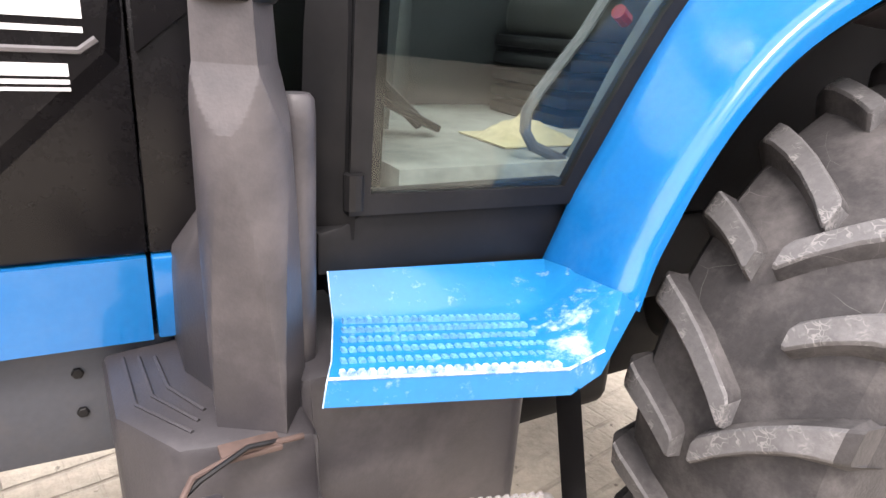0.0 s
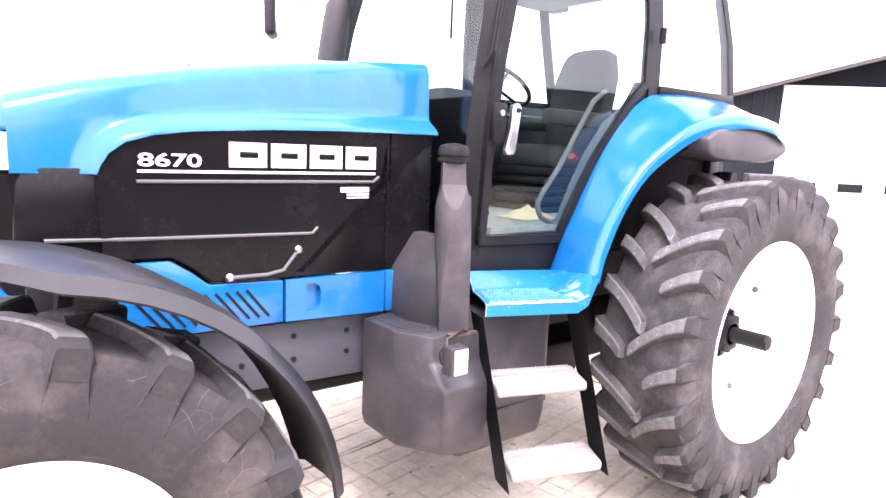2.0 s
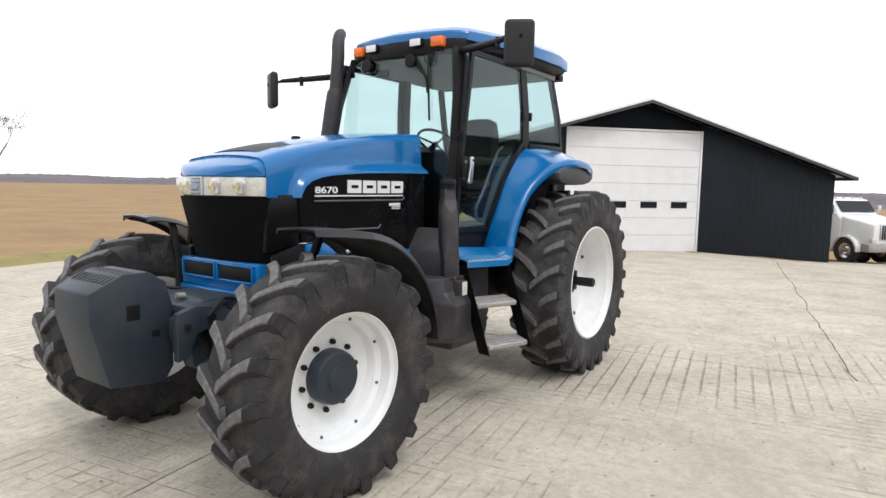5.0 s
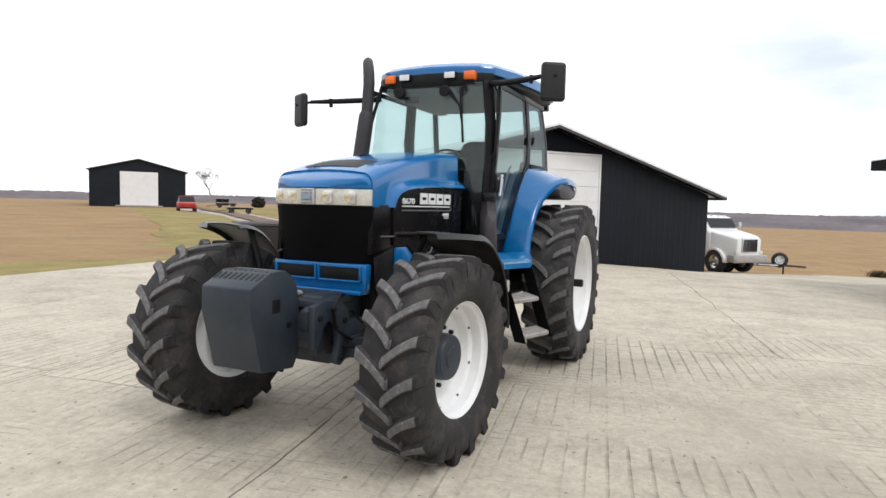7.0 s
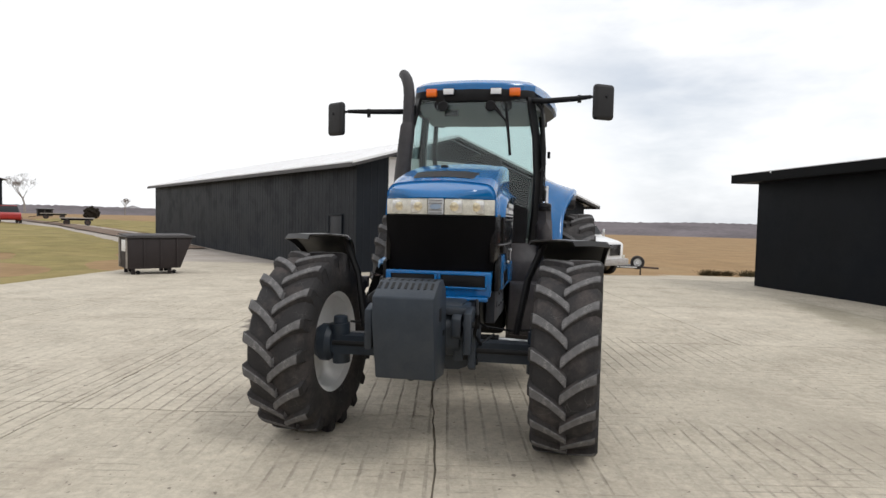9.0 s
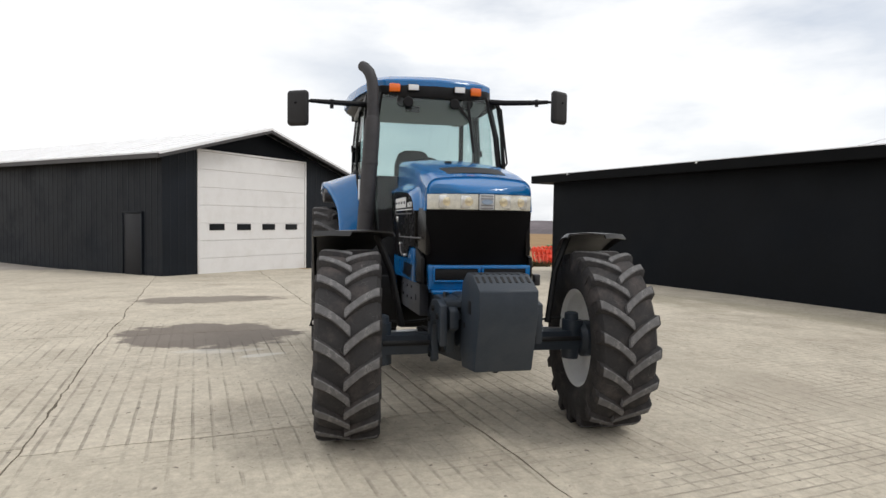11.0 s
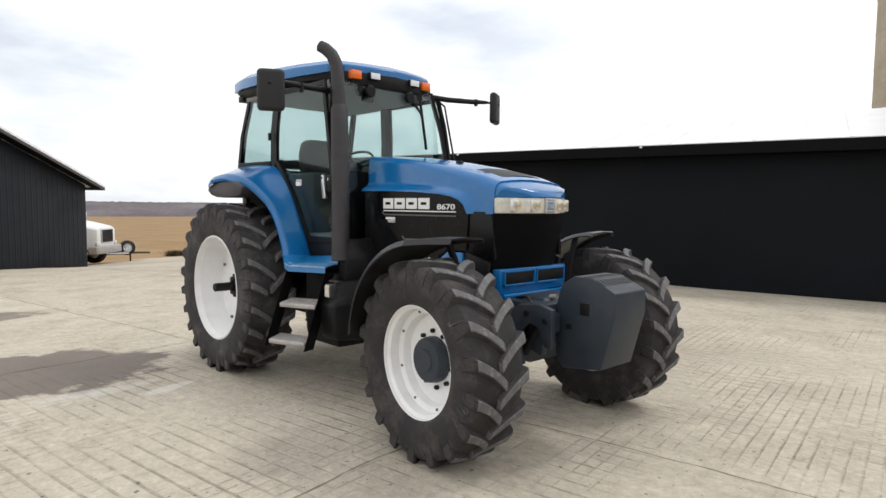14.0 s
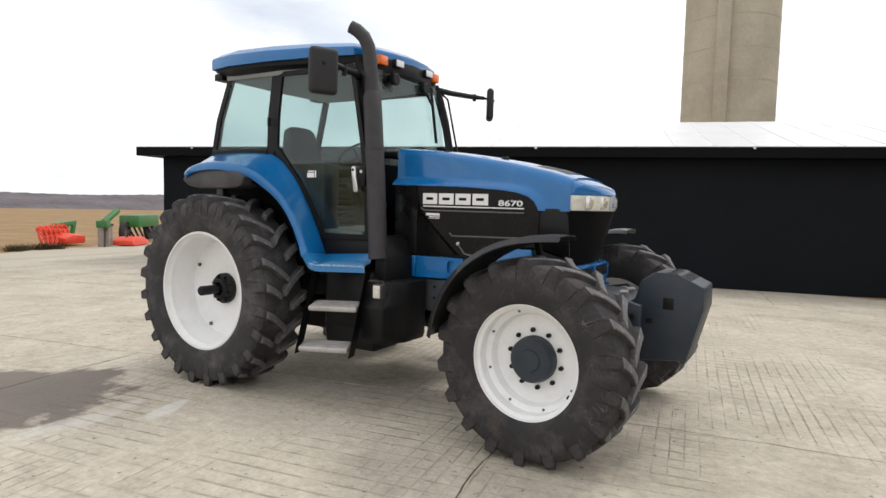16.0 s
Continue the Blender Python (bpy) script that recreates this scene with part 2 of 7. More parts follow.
def scratched(m, color, scale, width, amount):
    """Thin pale scuff lines, in patches, over what the material has already."""
    n, l = m.node_tree.nodes, m.node_tree.links
    p = n["Principled BSDF"]
    last = p.inputs["Base Color"].links[0].from_socket
    tc = n.new("ShaderNodeTexCoord")
    warp = n.new("ShaderNodeTexNoise")
    warp.inputs["Scale"].default_value = scale * 0.6
    add = n.new("ShaderNodeMix")
    add.data_type, add.blend_type = "RGBA", "LINEAR_LIGHT"
    add.inputs[0].default_value = 0.08
    vo = n.new("ShaderNodeTexVoronoi")
    vo.feature = "DISTANCE_TO_EDGE"
    vo.inputs["Scale"].default_value = scale
    line = n.new("ShaderNodeMapRange")
    line.inputs["From Min"].default_value, line.inputs["From Max"].default_value = width * 0.3, width
    line.inputs["To Min"].default_value, line.inputs["To Max"].default_value = 1.0, 0.0
    spot = n.new("ShaderNodeTexNoise")
    spot.inputs["Scale"].default_value = scale * 0.55
    spot.inputs["Detail"].default_value = 4
    some = n.new("ShaderNodeMapRange")
    some.inputs["From Min"].default_value, some.inputs["From Max"].default_value = 0.50, 0.62
    some.inputs["To Max"].default_value = amount
    mul = n.new("ShaderNodeMath")
    mul.operation = "MULTIPLY"
    mx = n.new("ShaderNodeMix")
    mx.data_type = "RGBA"
    mx.inputs[7].default_value = (*color, 1)
    for t in (warp, spot):
        l.new(tc.outputs["Object"], t.inputs["Vector"])
    l.new(tc.outputs["Object"], add.inputs[6])
    l.new(warp.outputs["Color"], add.inputs[7])
    l.new(add.outputs[2], vo.inputs["Vector"])
    l.new(vo.outputs["Distance"], line.inputs["Value"])
    l.new(spot.outputs["Fac"], some.inputs["Value"])
    l.new(line.outputs[0], mul.inputs[0])
    l.new(some.outputs[0], mul.inputs[1])
    l.new(mul.outputs[0], mx.inputs[0])
    l.new(last, mx.inputs[6])
    l.new(mx.outputs[2], p.inputs["Base Color"])


def scuffed(m, centres, radius, color, amount):
    """Bare worn spots round the given places."""
    n, l = m.node_tree.nodes, m.node_tree.links
    p = n["Principled BSDF"]
    tc = n.new("ShaderNodeTexCoord")
    nz = n.new("ShaderNodeTexNoise")
    nz.inputs["Scale"].default_value = 22
    nz.inputs["Detail"].default_value = 8
    nz.inputs["Roughness"].default_value = 0.7
    l.new(tc.outputs["Object"], nz.inputs["Vector"])
    for c in centres:
        last = p.inputs["Base Color"].links[0].from_socket
        ds = n.new("ShaderNodeVectorMath")
        ds.operation = "DISTANCE"
        ds.inputs[1].default_value = c
        l.new(tc.outputs["Object"], ds.inputs[0])
        near = n.new("ShaderNodeMapRange")
        near.inputs["From Min"].default_value, near.inputs["From Max"].default_value = 0.0, radius
        near.inputs["To Min"].default_value, near.inputs["To Max"].default_value = 0.26, -0.14
        l.new(ds.outputs["Value"], near.inputs["Value"])
        ad = n.new("ShaderNodeMath")
        l.new(near.outputs[0], ad.inputs[0])
        l.new(nz.outputs["Fac"], ad.inputs[1])
        mr = n.new("ShaderNodeMapRange")
        mr.inputs["From Min"].default_value, mr.inputs["From Max"].default_value = 0.60, 0.74
        mr.inputs["To Max"].default_value = amount
        l.new(ad.outputs[0], mr.inputs["Value"])
        mx = n.new("ShaderNodeMix")
        mx.data_type = "RGBA"
        mx.inputs[7].default_value = (*color, 1)
        l.new(mr.outputs[0], mx.inputs[0])
        l.new(last, mx.inputs[6])
        l.new(mx.outputs[2], p.inputs["Base Color"])


scuffed(BLUEW, [(-1.25, -1.03, 1.25), (-1.25, 1.03, 1.25), (-1.20, -0.95, 1.27)], 0.11, (0.42, 0.56, 0.66), 0.6)
scratched(RUBBER, (0.26, 0.25, 0.24), 9.0, 0.010, 0.30)
scratched(DUSTY_GLARE, (0.30, 0.29, 0.28), 7.0, 0.006, 0.35)
scratched(LUGM, (0.34, 0.33, 0.32), 34.0, 0.10, 0.45)


# ---- building helpers ----
def part(name, bm, material, parent, label="", smooth=True, sharp=35):
    me = bpy.data.meshes.new(name)
    bmesh.ops.recalc_face_normals(bm, faces=bm.faces[:])
    if smooth:
        lim = radians(sharp)
        for f in bm.faces:
            f.smooth = True
        for e in bm.edges:
            if len(e.link_faces) == 2 and e.calc_face_angle(0) > lim:
                e.smooth = False
    bm.to_mesh(me)
    bm.free()
    for m in (material if isinstance(material, (list, tuple)) else [material]):
        me.materials.append(m)
    ob = new(name, me)
    if parent is not None:
        ob.parent = parent
    if label:
        ob["label"] = label
    return ob


def thing(name, at, label, category, group="", kind=""):
    e = new(name)
    e.matrix_world = at
    e.empty_display_size = 0.2
    return tagged(e, label, category, group, kind)


def bevel(bm, w, seg=2, angle=30, edges=None):
    es = [e for e in (edges or bm.edges) if len(e.link_faces) == 2 and e.calc_face_angle(0) > radians(angle)]
    if es and w > 0:
        bmesh.ops.bevel(bm, geom=es, offset=w, segments=seg, profile=0.5, affect="EDGES", clamp_overlap=True)
    return bm


def box(x0, x1, y0, y1, z0, z1, b=0.01, seg=2, bm=None):
    (x0, x1), (y0, y1), (z0, z1) = sorted((x0, x1)), sorted((y0, y1)), sorted((z0, z1))
    own = bmesh.new()
    bmesh.ops.create_cube(own, size=1)
    for v in own.verts:
        v.co = Vector((x0 + (v.co.x + 0.5) * (x1 - x0), y0 + (v.co.y + 0.5) * (y1 - y0), z0 + (v.co.z + 0.5) * (z1 - z0)))
    bevel(own, b, seg)
    return join(bm, own)


def join(bm, own):
    if bm is None:
        return own
    me = bpy.data.meshes.new("tmp")
    own.to_mesh(me)
    own.free()
    bm.from_mesh(me)
    bpy.data.meshes.remove(me)
    return bm


def slab(poly, axis, a, b, bev=0.0, seg=2, bm=None):
    """A polygon given in the two other axes, pulled from a to b along the axis."""
    own = bmesh.new()

    def place(p, q):
        return {"y": (p[0], q, p[1]), "x": (q, p[0], p[1]), "z": (p[0], p[1], q)}[axis]
    lo = [own.verts.new(place(p, a)) for p in poly]
    hi = [own.verts.new(place(p, b)) for p in poly]
    own.faces.new(lo)
    own.faces.new(hi[::-1])
    for i in range(len(poly)):
        j = (i + 1) % len(poly)
        own.faces.new((lo[i], lo[j], hi[j], hi[i]))
    bmesh.ops.recalc_face_normals(own, faces=own.faces[:])
    bevel(own, bev, seg)
    return join(bm, own)


def tube(points, radius, n=10, bm=None, cap=True, square=0.0):
    """A round bar along a polyline; radius may be a list. square: flattens across."""
    own = bmesh.new()
    pts = [Vector(p) for p in points]
    rad = radius if isinstance(radius, (list, tuple)) else [radius] * len(pts)
    rings = []
    ref = None
    for i, p in enumerate(pts):
        d = ((pts[min(i + 1, len(pts) - 1)] - p).normalized() + (p - pts[max(i - 1, 0)]).normalized())
        d = d.normalized() if d.length else Vector((0, 0, 1))
        if ref is None:
            ref = d.orthogonal().normalized()
        u = (ref - d * ref.dot(d)).normalized()
        ref = u
        v = d.cross(u)
        rings.append([own.verts.new(p + (u * math.cos(2 * math.pi * k / n) + v * math.sin(2 * math.pi * k / n)) * rad[i]) for k in range(n)])
    for a, b in zip(rings, rings[1:]):
        for k in range(n):
            own.faces.new((a[k], a[(k + 1) % n], b[(k + 1) % n], b[k]))
    if cap:
        own.faces.new(rings[0][::-1])
        own.faces.new(rings[-1])
    return join(bm, own)


def bar(p, q, w, h, b=0.004, up=(0, 0, 1), bm=None):
    """A rectangular bar from p to q, w wide and h along up."""
    p, q = Vector(p), Vector(q)
    d = (q - p).normalized()
    side = d.cross(Vector(up)).normalized()
    top = side.cross(d)
    own = bmesh.new()
    vs = [own.verts.new(c + side * w * i / 2 + top * h * j / 2) for c in (p, q) for i, j in ((-1, -1), (1, -1), (1, 1), (-1, 1))]
    for f in ((0, 1, 2, 3), (7, 6, 5, 4), (0, 4, 5, 1), (1, 5, 6, 2), (2, 6, 7, 3), (3, 7, 4, 0)):
        own.faces.new([vs[i] for i in f])
    bmesh.ops.recalc_face_normals(own, faces=own.faces[:])
    bevel(own, b, 2)
    return join(bm, own)


def lathe(profile, n, centre, closed=True, side=1, bm=None):
    """Turns (radius, offset) round the cross axis y through centre. side mirrors the offset."""
    own = bmesh.new()
    cx, cy, cz = centre
    rings = []
    for k in range(n):
        a = 2 * math.pi * k / n
        rings.append([own.verts.new((cx - r * math.cos(a), cy + side * o, cz + r * math.sin(a))) for r, o in profile])
    m = len(profile)
    for k in range(n):
        a, b = rings[k], rings[(k + 1) % n]
        for i in range(m if closed else m - 1):
            j = (i + 1) % m
            own.faces.new((a[i], a[j], b[j], b[i]))
    bmesh.ops.remove_doubles(own, verts=own.verts[:], dist=1e-5)
    bmesh.ops.recalc_face_normals(own, faces=own.faces[:])
    return join(bm, own)


def loft(rings, closed=True, cap=True, bm=None):
    own = bmesh.new()
    vr = [[own.verts.new(p) for p in r] for r in rings]
    n = len(rings[0])
    for a, b in zip(vr, vr[1:]):
        for k in range(n if closed else n - 1):
            own.faces.new((a[k], a[(k + 1) % n], b[(k + 1) % n], b[k]))
    if cap and closed:
        own.faces.new(vr[0][::-1])
        own.faces.new(vr[-1])
    bmesh.ops.recalc_face_normals(own, faces=own.faces[:])
    return join(bm, own)


def sheet(rows, thick, bm=None):
    """A grid of points made into a shell of that thickness."""
    own = bmesh.new()
    g = [[own.verts.new(p) for p in r] for r in rows]
    for a, b in zip(g, g[1:]):
        for k in range(len(a) - 1):
            own.faces.new((a[k], a[k + 1], b[k + 1], b[k]))
    bmesh.ops.recalc_face_normals(own, faces=own.faces[:])
    bmesh.ops.solidify(own, geom=own.faces[:], thickness=thick)
    return join(bm, own)


def interp(table, x):
    xs = [p[0] for p in table]
    return float(np.interp(x, xs, [p[1] for p in table]))


def text_bm(body, size, m, depth=0.002):
    cu = bpy.data.curves.new("lettering", "FONT")
    cu.body, cu.size, cu.extrude, cu.offset = body, size, depth, size * 0.018
    ob = bpy.data.objects.new("lettering", cu)
    scene.collection.objects.link(ob)
    dg = bpy.context.evaluated_depsgraph_get()
    me = bpy.data.meshes.new_from_object(ob.evaluated_get(dg))
    bm = bmesh.new()
    bm.from_mesh(me)
    bpy.data.objects.remove(ob)
    bpy.data.curves.remove(cu)
    bpy.data.meshes.remove(me)
    bm.transform(m)
    return bm
CONSOLE = mat("grey_console_plastic", (0.085, 0.098, 0.098), 0.65, vary=0.15, scale=8)
FENDM = mat("fender_plastic", (0.013, 0.013, 0.014), 0.36, vary=0.2, bump=0.05, bump_scale=200, dirt=(0.050, 0.048, 0.051), dirt_amount=0.35, dirt_scale=4, spec=0.55)


# ---- ground ----
def ground_z(x, y):
    """The yard falls gently towards the garage; one side of the land drops away, the other climbs a little."""
    k = min(1.0, max(0.0, (4.0 - y) / 6.0))
    z = -0.018 * min(max(0.0, x - 1.0), 14.0) - 0.075 * min(max(0.0, x - 15.0), 24.0) * k
    z -= 0.028 * min(max(0.0, -y - 5.0), 8.0) * min(1.0, max(0.0, (9.0 - x) / 9.0))
    d = math.hypot(x, y)
    up = min(1.0, max(0.0, (y - 10.0) / 15.0))
    return z - 0.004 * min(max(0.0, d - 60.0), 300.0) * (1 - up) + up * 0.014 * min(max(0.0, d - 18.0), 75.0)


FIELD = mat("stubble_field", (0.285, 0.188, 0.100), 0.95, vary=0.22, scale=0.35, fine=3.0, bump=0.5, bump_scale=2.0, dirt=(0.36, 0.27, 0.16), dirt_amount=0.5, dirt_scale=0.12, spec=0.1)
GRASS = mat("dry_grass", (0.240, 0.198, 0.082), 0.95, vary=0.3, scale=0.8, fine=14.0, bump=0.6, bump_scale=9, dirt=(0.36, 0.275, 0.135), dirt_amount=0.8, dirt_scale=0.35, spec=0.1)
GRAVEL = mat("gravel", (0.40, 0.36, 0.325), 0.95, vary=0.2, scale=1.2, fine=40.0, bump=0.6, bump_scale=35, dirt=(0.22, 0.19, 0.16), dirt_amount=0.6, dirt_scale=0.5, spec=0.1)
APRON = mat("pale_packed_gravel", (0.43, 0.385, 0.315), 0.95, vary=0.15, scale=0.5, fine=20.0, bump=0.3, bump_scale=30, dirt=(0.34, 0.29, 0.225), dirt_amount=0.6, dirt_scale=0.25, spec=0.1)
RUT = mat("brown_wheel_rut", (0.175, 0.128, 0.100), 0.95, vary=0.25, scale=0.8, fine=20.0, bump=0.5, bump_scale=12, dirt=(0.28, 0.23, 0.19), dirt_amount=0.5, dirt_scale=0.4, spec=0.1)
WOODS = mat("bare_woods", (0.150, 0.132, 0.140), 0.95, vary=0.35, scale=0.05, fine=0.5, spec=0.05)

own = bmesh.new()
xs = [-900, -500, -250, -120, -60, -30, -15, 0, 5, 10, 15, 20, 27, 40, 60, 90, 140, 220, 400, 700, 1200]
ys = [-1200, -600, -300, -150, -80, -40, -20, -10, -5, -2, 0, 4, 7, 10, 20, 40, 60, 90, 150, 300, 600, 1200]
g = [[own.verts.new((x, y, ground_z(x, y) - 0.05)) for y in ys] for x in xs]
for i in range(len(xs) - 1):
    for j in range(len(ys) - 1):
        own.faces.new((g[i][j], g[i + 1][j], g[i + 1][j + 1], g[i][j + 1]))
ground = part("ground", own, FIELD, None, smooth=False)
tagged(ground, "tan stubble field reaching to the horizon", "ground", kind="structure")


def ground_patch(name, outline, lift, material, label, category, rim_drop=0.012):
    """A piece of ground cover with an uneven rim, lying on the land."""
    c = Vector((sum(p[0] for p in outline) / len(outline), sum(p[1] for p in outline) / len(outline)))
    rim = []
    n = len(outline)
    for i in range(n):
        a, b = Vector(outline[i]), Vector(outline[(i + 1) % n])
        m = max(2, int((b - a).length / 0.3))
        for k in range(m):
            p = a.lerp(b, k / m)
            q = noise.noise((p.x * 0.8, p.y * 0.8, lift * 40)) * 0.35 + noise.noise((p.x * 0.25, p.y * 0.25, lift * 70)) * 1.2 * (material is GRASS) + noise.noise((p.x * 2.6, p.y * 2.6, 3)) * 0.35
            rim.append(p + (p - c).normalized() * q)
    own = bmesh.new()
    vs = [own.verts.new((p.x, p.y, ground_z(p.x, p.y) + lift)) for p in rim]
    es = [own.edges.new((vs[i], vs[(i + 1) % len(vs)])) for i in range(len(vs))]
    bmesh.ops.triangle_fill(own, use_beauty=True, edges=es)
    for _ in range(5):
        long = [e for e in own.edges if e.calc_length() > 3.0 and not e.is_boundary]
        if not long:
            break
        bmesh.ops.subdivide_edges(own, edges=long, cuts=1)
        bmesh.ops.triangulate(own, faces=[f for f in own.faces if len(f.verts) > 3])
    for v in own.verts:
        v.co.z = ground_z(v.co.x, v.co.y) + (lift - rim_drop if v.is_boundary and rim_drop else lift + 0.0022 * max(0.0, math.hypot(v.co.x, v.co.y) - 16.0))
    for f in own.faces:
        if f.normal.z < 0:
            f.normal_flip()
    return tagged(part(name, own, material, None, smooth=False), label, category, kind="structure")


ground_patch("grass_verge", [(-40, 8.6), (0, 9.4), (6, 10.4), (10, 12.0), (16, 17), (25, 24), (40, 42), (48, 58), (44, 60), (22, 30), (8, 16), (0, 13.4), (-40, 13)], -0.03, GRASS, "dry yellow-green grass verge beside the yard", "grass")
ground_patch("grass_patch", [(22, 17), (30, 22), (46, 44), (54, 58), (64, 62), (60, 40), (40, 22)], -0.028, GRASS, "dry grass beside the gravel track", "grass")
ground_patch("gravel_track", [(7.5, 11.0), (10, 12.6), (16, 16.8), (24, 23.5), (38, 40), (49, 58), (55, 60), (46, 44), (31, 25), (24, 17.5), (20, 12), (13.5, 6), (10.5, 7)], -0.022, GRAVEL, "grey gravel track leading off between the sheds", "gravel track")
ground_patch("wheel_rut", [(21.0, 18.4), (28.4, 27.0), (41.6, 43.6), (50.4, 57), (52.0, 57), (43.4, 43.0), (30.2, 25.8), (22.6, 17.2)], 0.012, RUT, "brown wheel rut along the gravel track", "wheel rut", 0.0)
ground_patch("gravel_apron", [(14.5, -1.4), (20, -1.6), (26, -4.0), (32, -6.8), (38.2, -9.2), (40.2, -15), (41.6, -22), (43, -30), (30, -30), (17, -18), (14, -9)], -0.025, APRON, "pale packed gravel sloping away beyond the concrete", "gravel")

# ---- buildings ----
METAL = mat("black_metal_siding", (0.0080, 0.0110, 0.0162), 0.5, vary=0.25, scale=0.8, fine=8.0, dirt=(0.015, 0.0175, 0.0225), dirt_amount=0.5, dirt_scale=0.7, spec=0.2)
SIDEDOOR = mat("black_side_door", (0.011, 0.012, 0.016), 0.5, vary=0.2, spec=0.3)
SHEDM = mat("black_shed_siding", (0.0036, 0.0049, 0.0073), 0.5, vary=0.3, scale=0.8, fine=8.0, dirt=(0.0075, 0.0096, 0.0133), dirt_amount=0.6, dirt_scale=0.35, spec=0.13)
EAVE = mat("black_eave_board", (0.0035, 0.0038, 0.0045), 0.6, vary=0.25, scale=1.5, spec=0.08)
ROOFW = mat("white_metal_roof", (0.76, 0.765, 0.78), 0.35, vary=0.06, scale=0.8, fine=10, dirt=(0.55, 0.54, 0.52), dirt_amount=0.4, dirt_scale=0.7)
ROOFM = mat("pale_metal_roof", (0.84, 0.84, 0.85), 0.45, vary=0.04, scale=0.8, fine=10, dirt=(0.62, 0.60, 0.57), dirt_amount=0.35, dirt_scale=0.7)
TRIM = mat("dark_roof_trim", (0.045, 0.042, 0.043), 0.5, vary=0.2, dirt=(0.12, 0.11, 0.11), dirt_amount=0.3)
DOORW = mat("white_door_paint", (0.78, 0.77, 0.77), 0.45, vary=0.03, scale=2, dirt=(0.60, 0.57, 0.54), dirt_amount=0.35, dirt_scale=1.5)
DARKGLASS = mat("dark_window_glass", (0.02, 0.022, 0.025), 0.12, vary=0.1, spec=0.15)
CONC_WALL = mat("silo_concrete", (0.42, 0.375, 0.29), 0.9, vary=0.15, scale=0.6, fine=6, bump=0.3, bump_scale=10, dirt=(0.31, 0.275, 0.21), dirt_amount=0.5, dirt_scale=0.5)


def ribbed(points, top, z0, depth=0.007, pitch=0.3):
    """Ribbed sheet wall along plan points from z0 up to top(u); u runs along the wall."""
    own = bmesh.new()
    a, b = Vector(points[0]), Vector(points[1])
    d = (b - a).normalized()
    nrm = Vector((d.y, -d.x))
    length = (b - a).length
    us = [0.0]
    u = 0.0
    while u + pitch < length:
        us += [u + pitch * 0.80, u + pitch * 0.86, u + pitch * 0.94, u + pitch]
        u += pitch
    us.append(length)
    prev = None
    for k, u in enumerate(us):
        off = depth if k % 4 in (2, 3) and 0 < k < len(us) - 1 else 0.0
        p = a + d * u + nrm * off
        v = (own.verts.new((p.x, p.y, z0)), own.verts.new((p.x, p.y, top(u))))
        if prev:
            own.faces.new((prev[0], v[0], v[1], prev[1]))
        prev = v
    q = [a - nrm * 0.12, b - nrm * 0.12]
    w = [own.verts.new((q[0].x, q[0].y, z0)), own.verts.new((q[0].x, q[0].y, top(0) - 0.05)), own.verts.new((q[1].x, q[1].y, top(length) - 0.05)), own.verts.new((q[1].x, q[1].y, z0))]
    own.faces.new(w)
    return own


def plate(a, b, c, d, t):
    """A slab of thickness t under the quad a b c d."""
    own = bmesh.new()
    vs = [own.verts.new(p) for p in (a, b, c, d)]
    lo = [own.verts.new((p[0], p[1], p[2] - t)) for p in (a, b, c, d)]
    own.faces.new(vs)
    own.faces.new(lo[::-1])
    for i in range(4):
        j = (i + 1) % 4
        own.faces.new((vs[i], lo[i], lo[j], vs[j]))
    return own


# garage: local x along the gable front, local y into the building
ga = thing("garage", pose(13.457, 4.85, 0, 0, 0, -42.8), "black metal garage with a pale roof and a white roll-up door", "garage")
RIDGE_U, RIDGE_Z, PITCH = 2.73, 4.90, 0.2855
U0, U1, DEPTH = -1.35, 10.65, 29.0


def gable(u):
    return RIDGE_Z - PITCH * abs(u - RIDGE_U) - 0.14


part("gable_wall", ribbed([(U0, 0), (-0.06, 0)], lambda u: gable(U0 + u), -0.6), METAL, ga, "black ribbed gable wall", smooth=False)
part("gable_wall", ribbed([(5.03, 0), (U1, 0)], lambda u: gable(5.03 + u), -0.9), METAL, ga, "black ribbed gable wall", smooth=False)
own = bmesh.new()
vs = [own.verts.new(p) for p in ((-0.06, 0, 3.86), (5.03, 0, 3.86), (5.03, 0, gable(5.03)), (RIDGE_U, 0, gable(RIDGE_U)), (-0.06, 0, gable(-0.06)))]
own.faces.new(vs)
bmesh.ops.solidify(own, geom=own.faces[:], thickness=0.08)
part("gable_top", own, METAL, ga, "black gable above the door", smooth=False)
part("side_wall", ribbed([(U0, DEPTH), (U0, 0)], lambda u: gable(U0), -0.7), METAL, ga, "long black ribbed side wall", smooth=False)
part("side_wall", ribbed([(U1, 0), (U1, DEPTH)], lambda u: gable(U1), -1.2), METAL, ga, "black ribbed side wall", smooth=False)
part("back_wall", ribbed([(U1, DEPTH), (U0, DEPTH)], lambda u: min(gable(U1 - u), 3.4), -1.2), METAL, ga, "black rear wall", smooth=False)
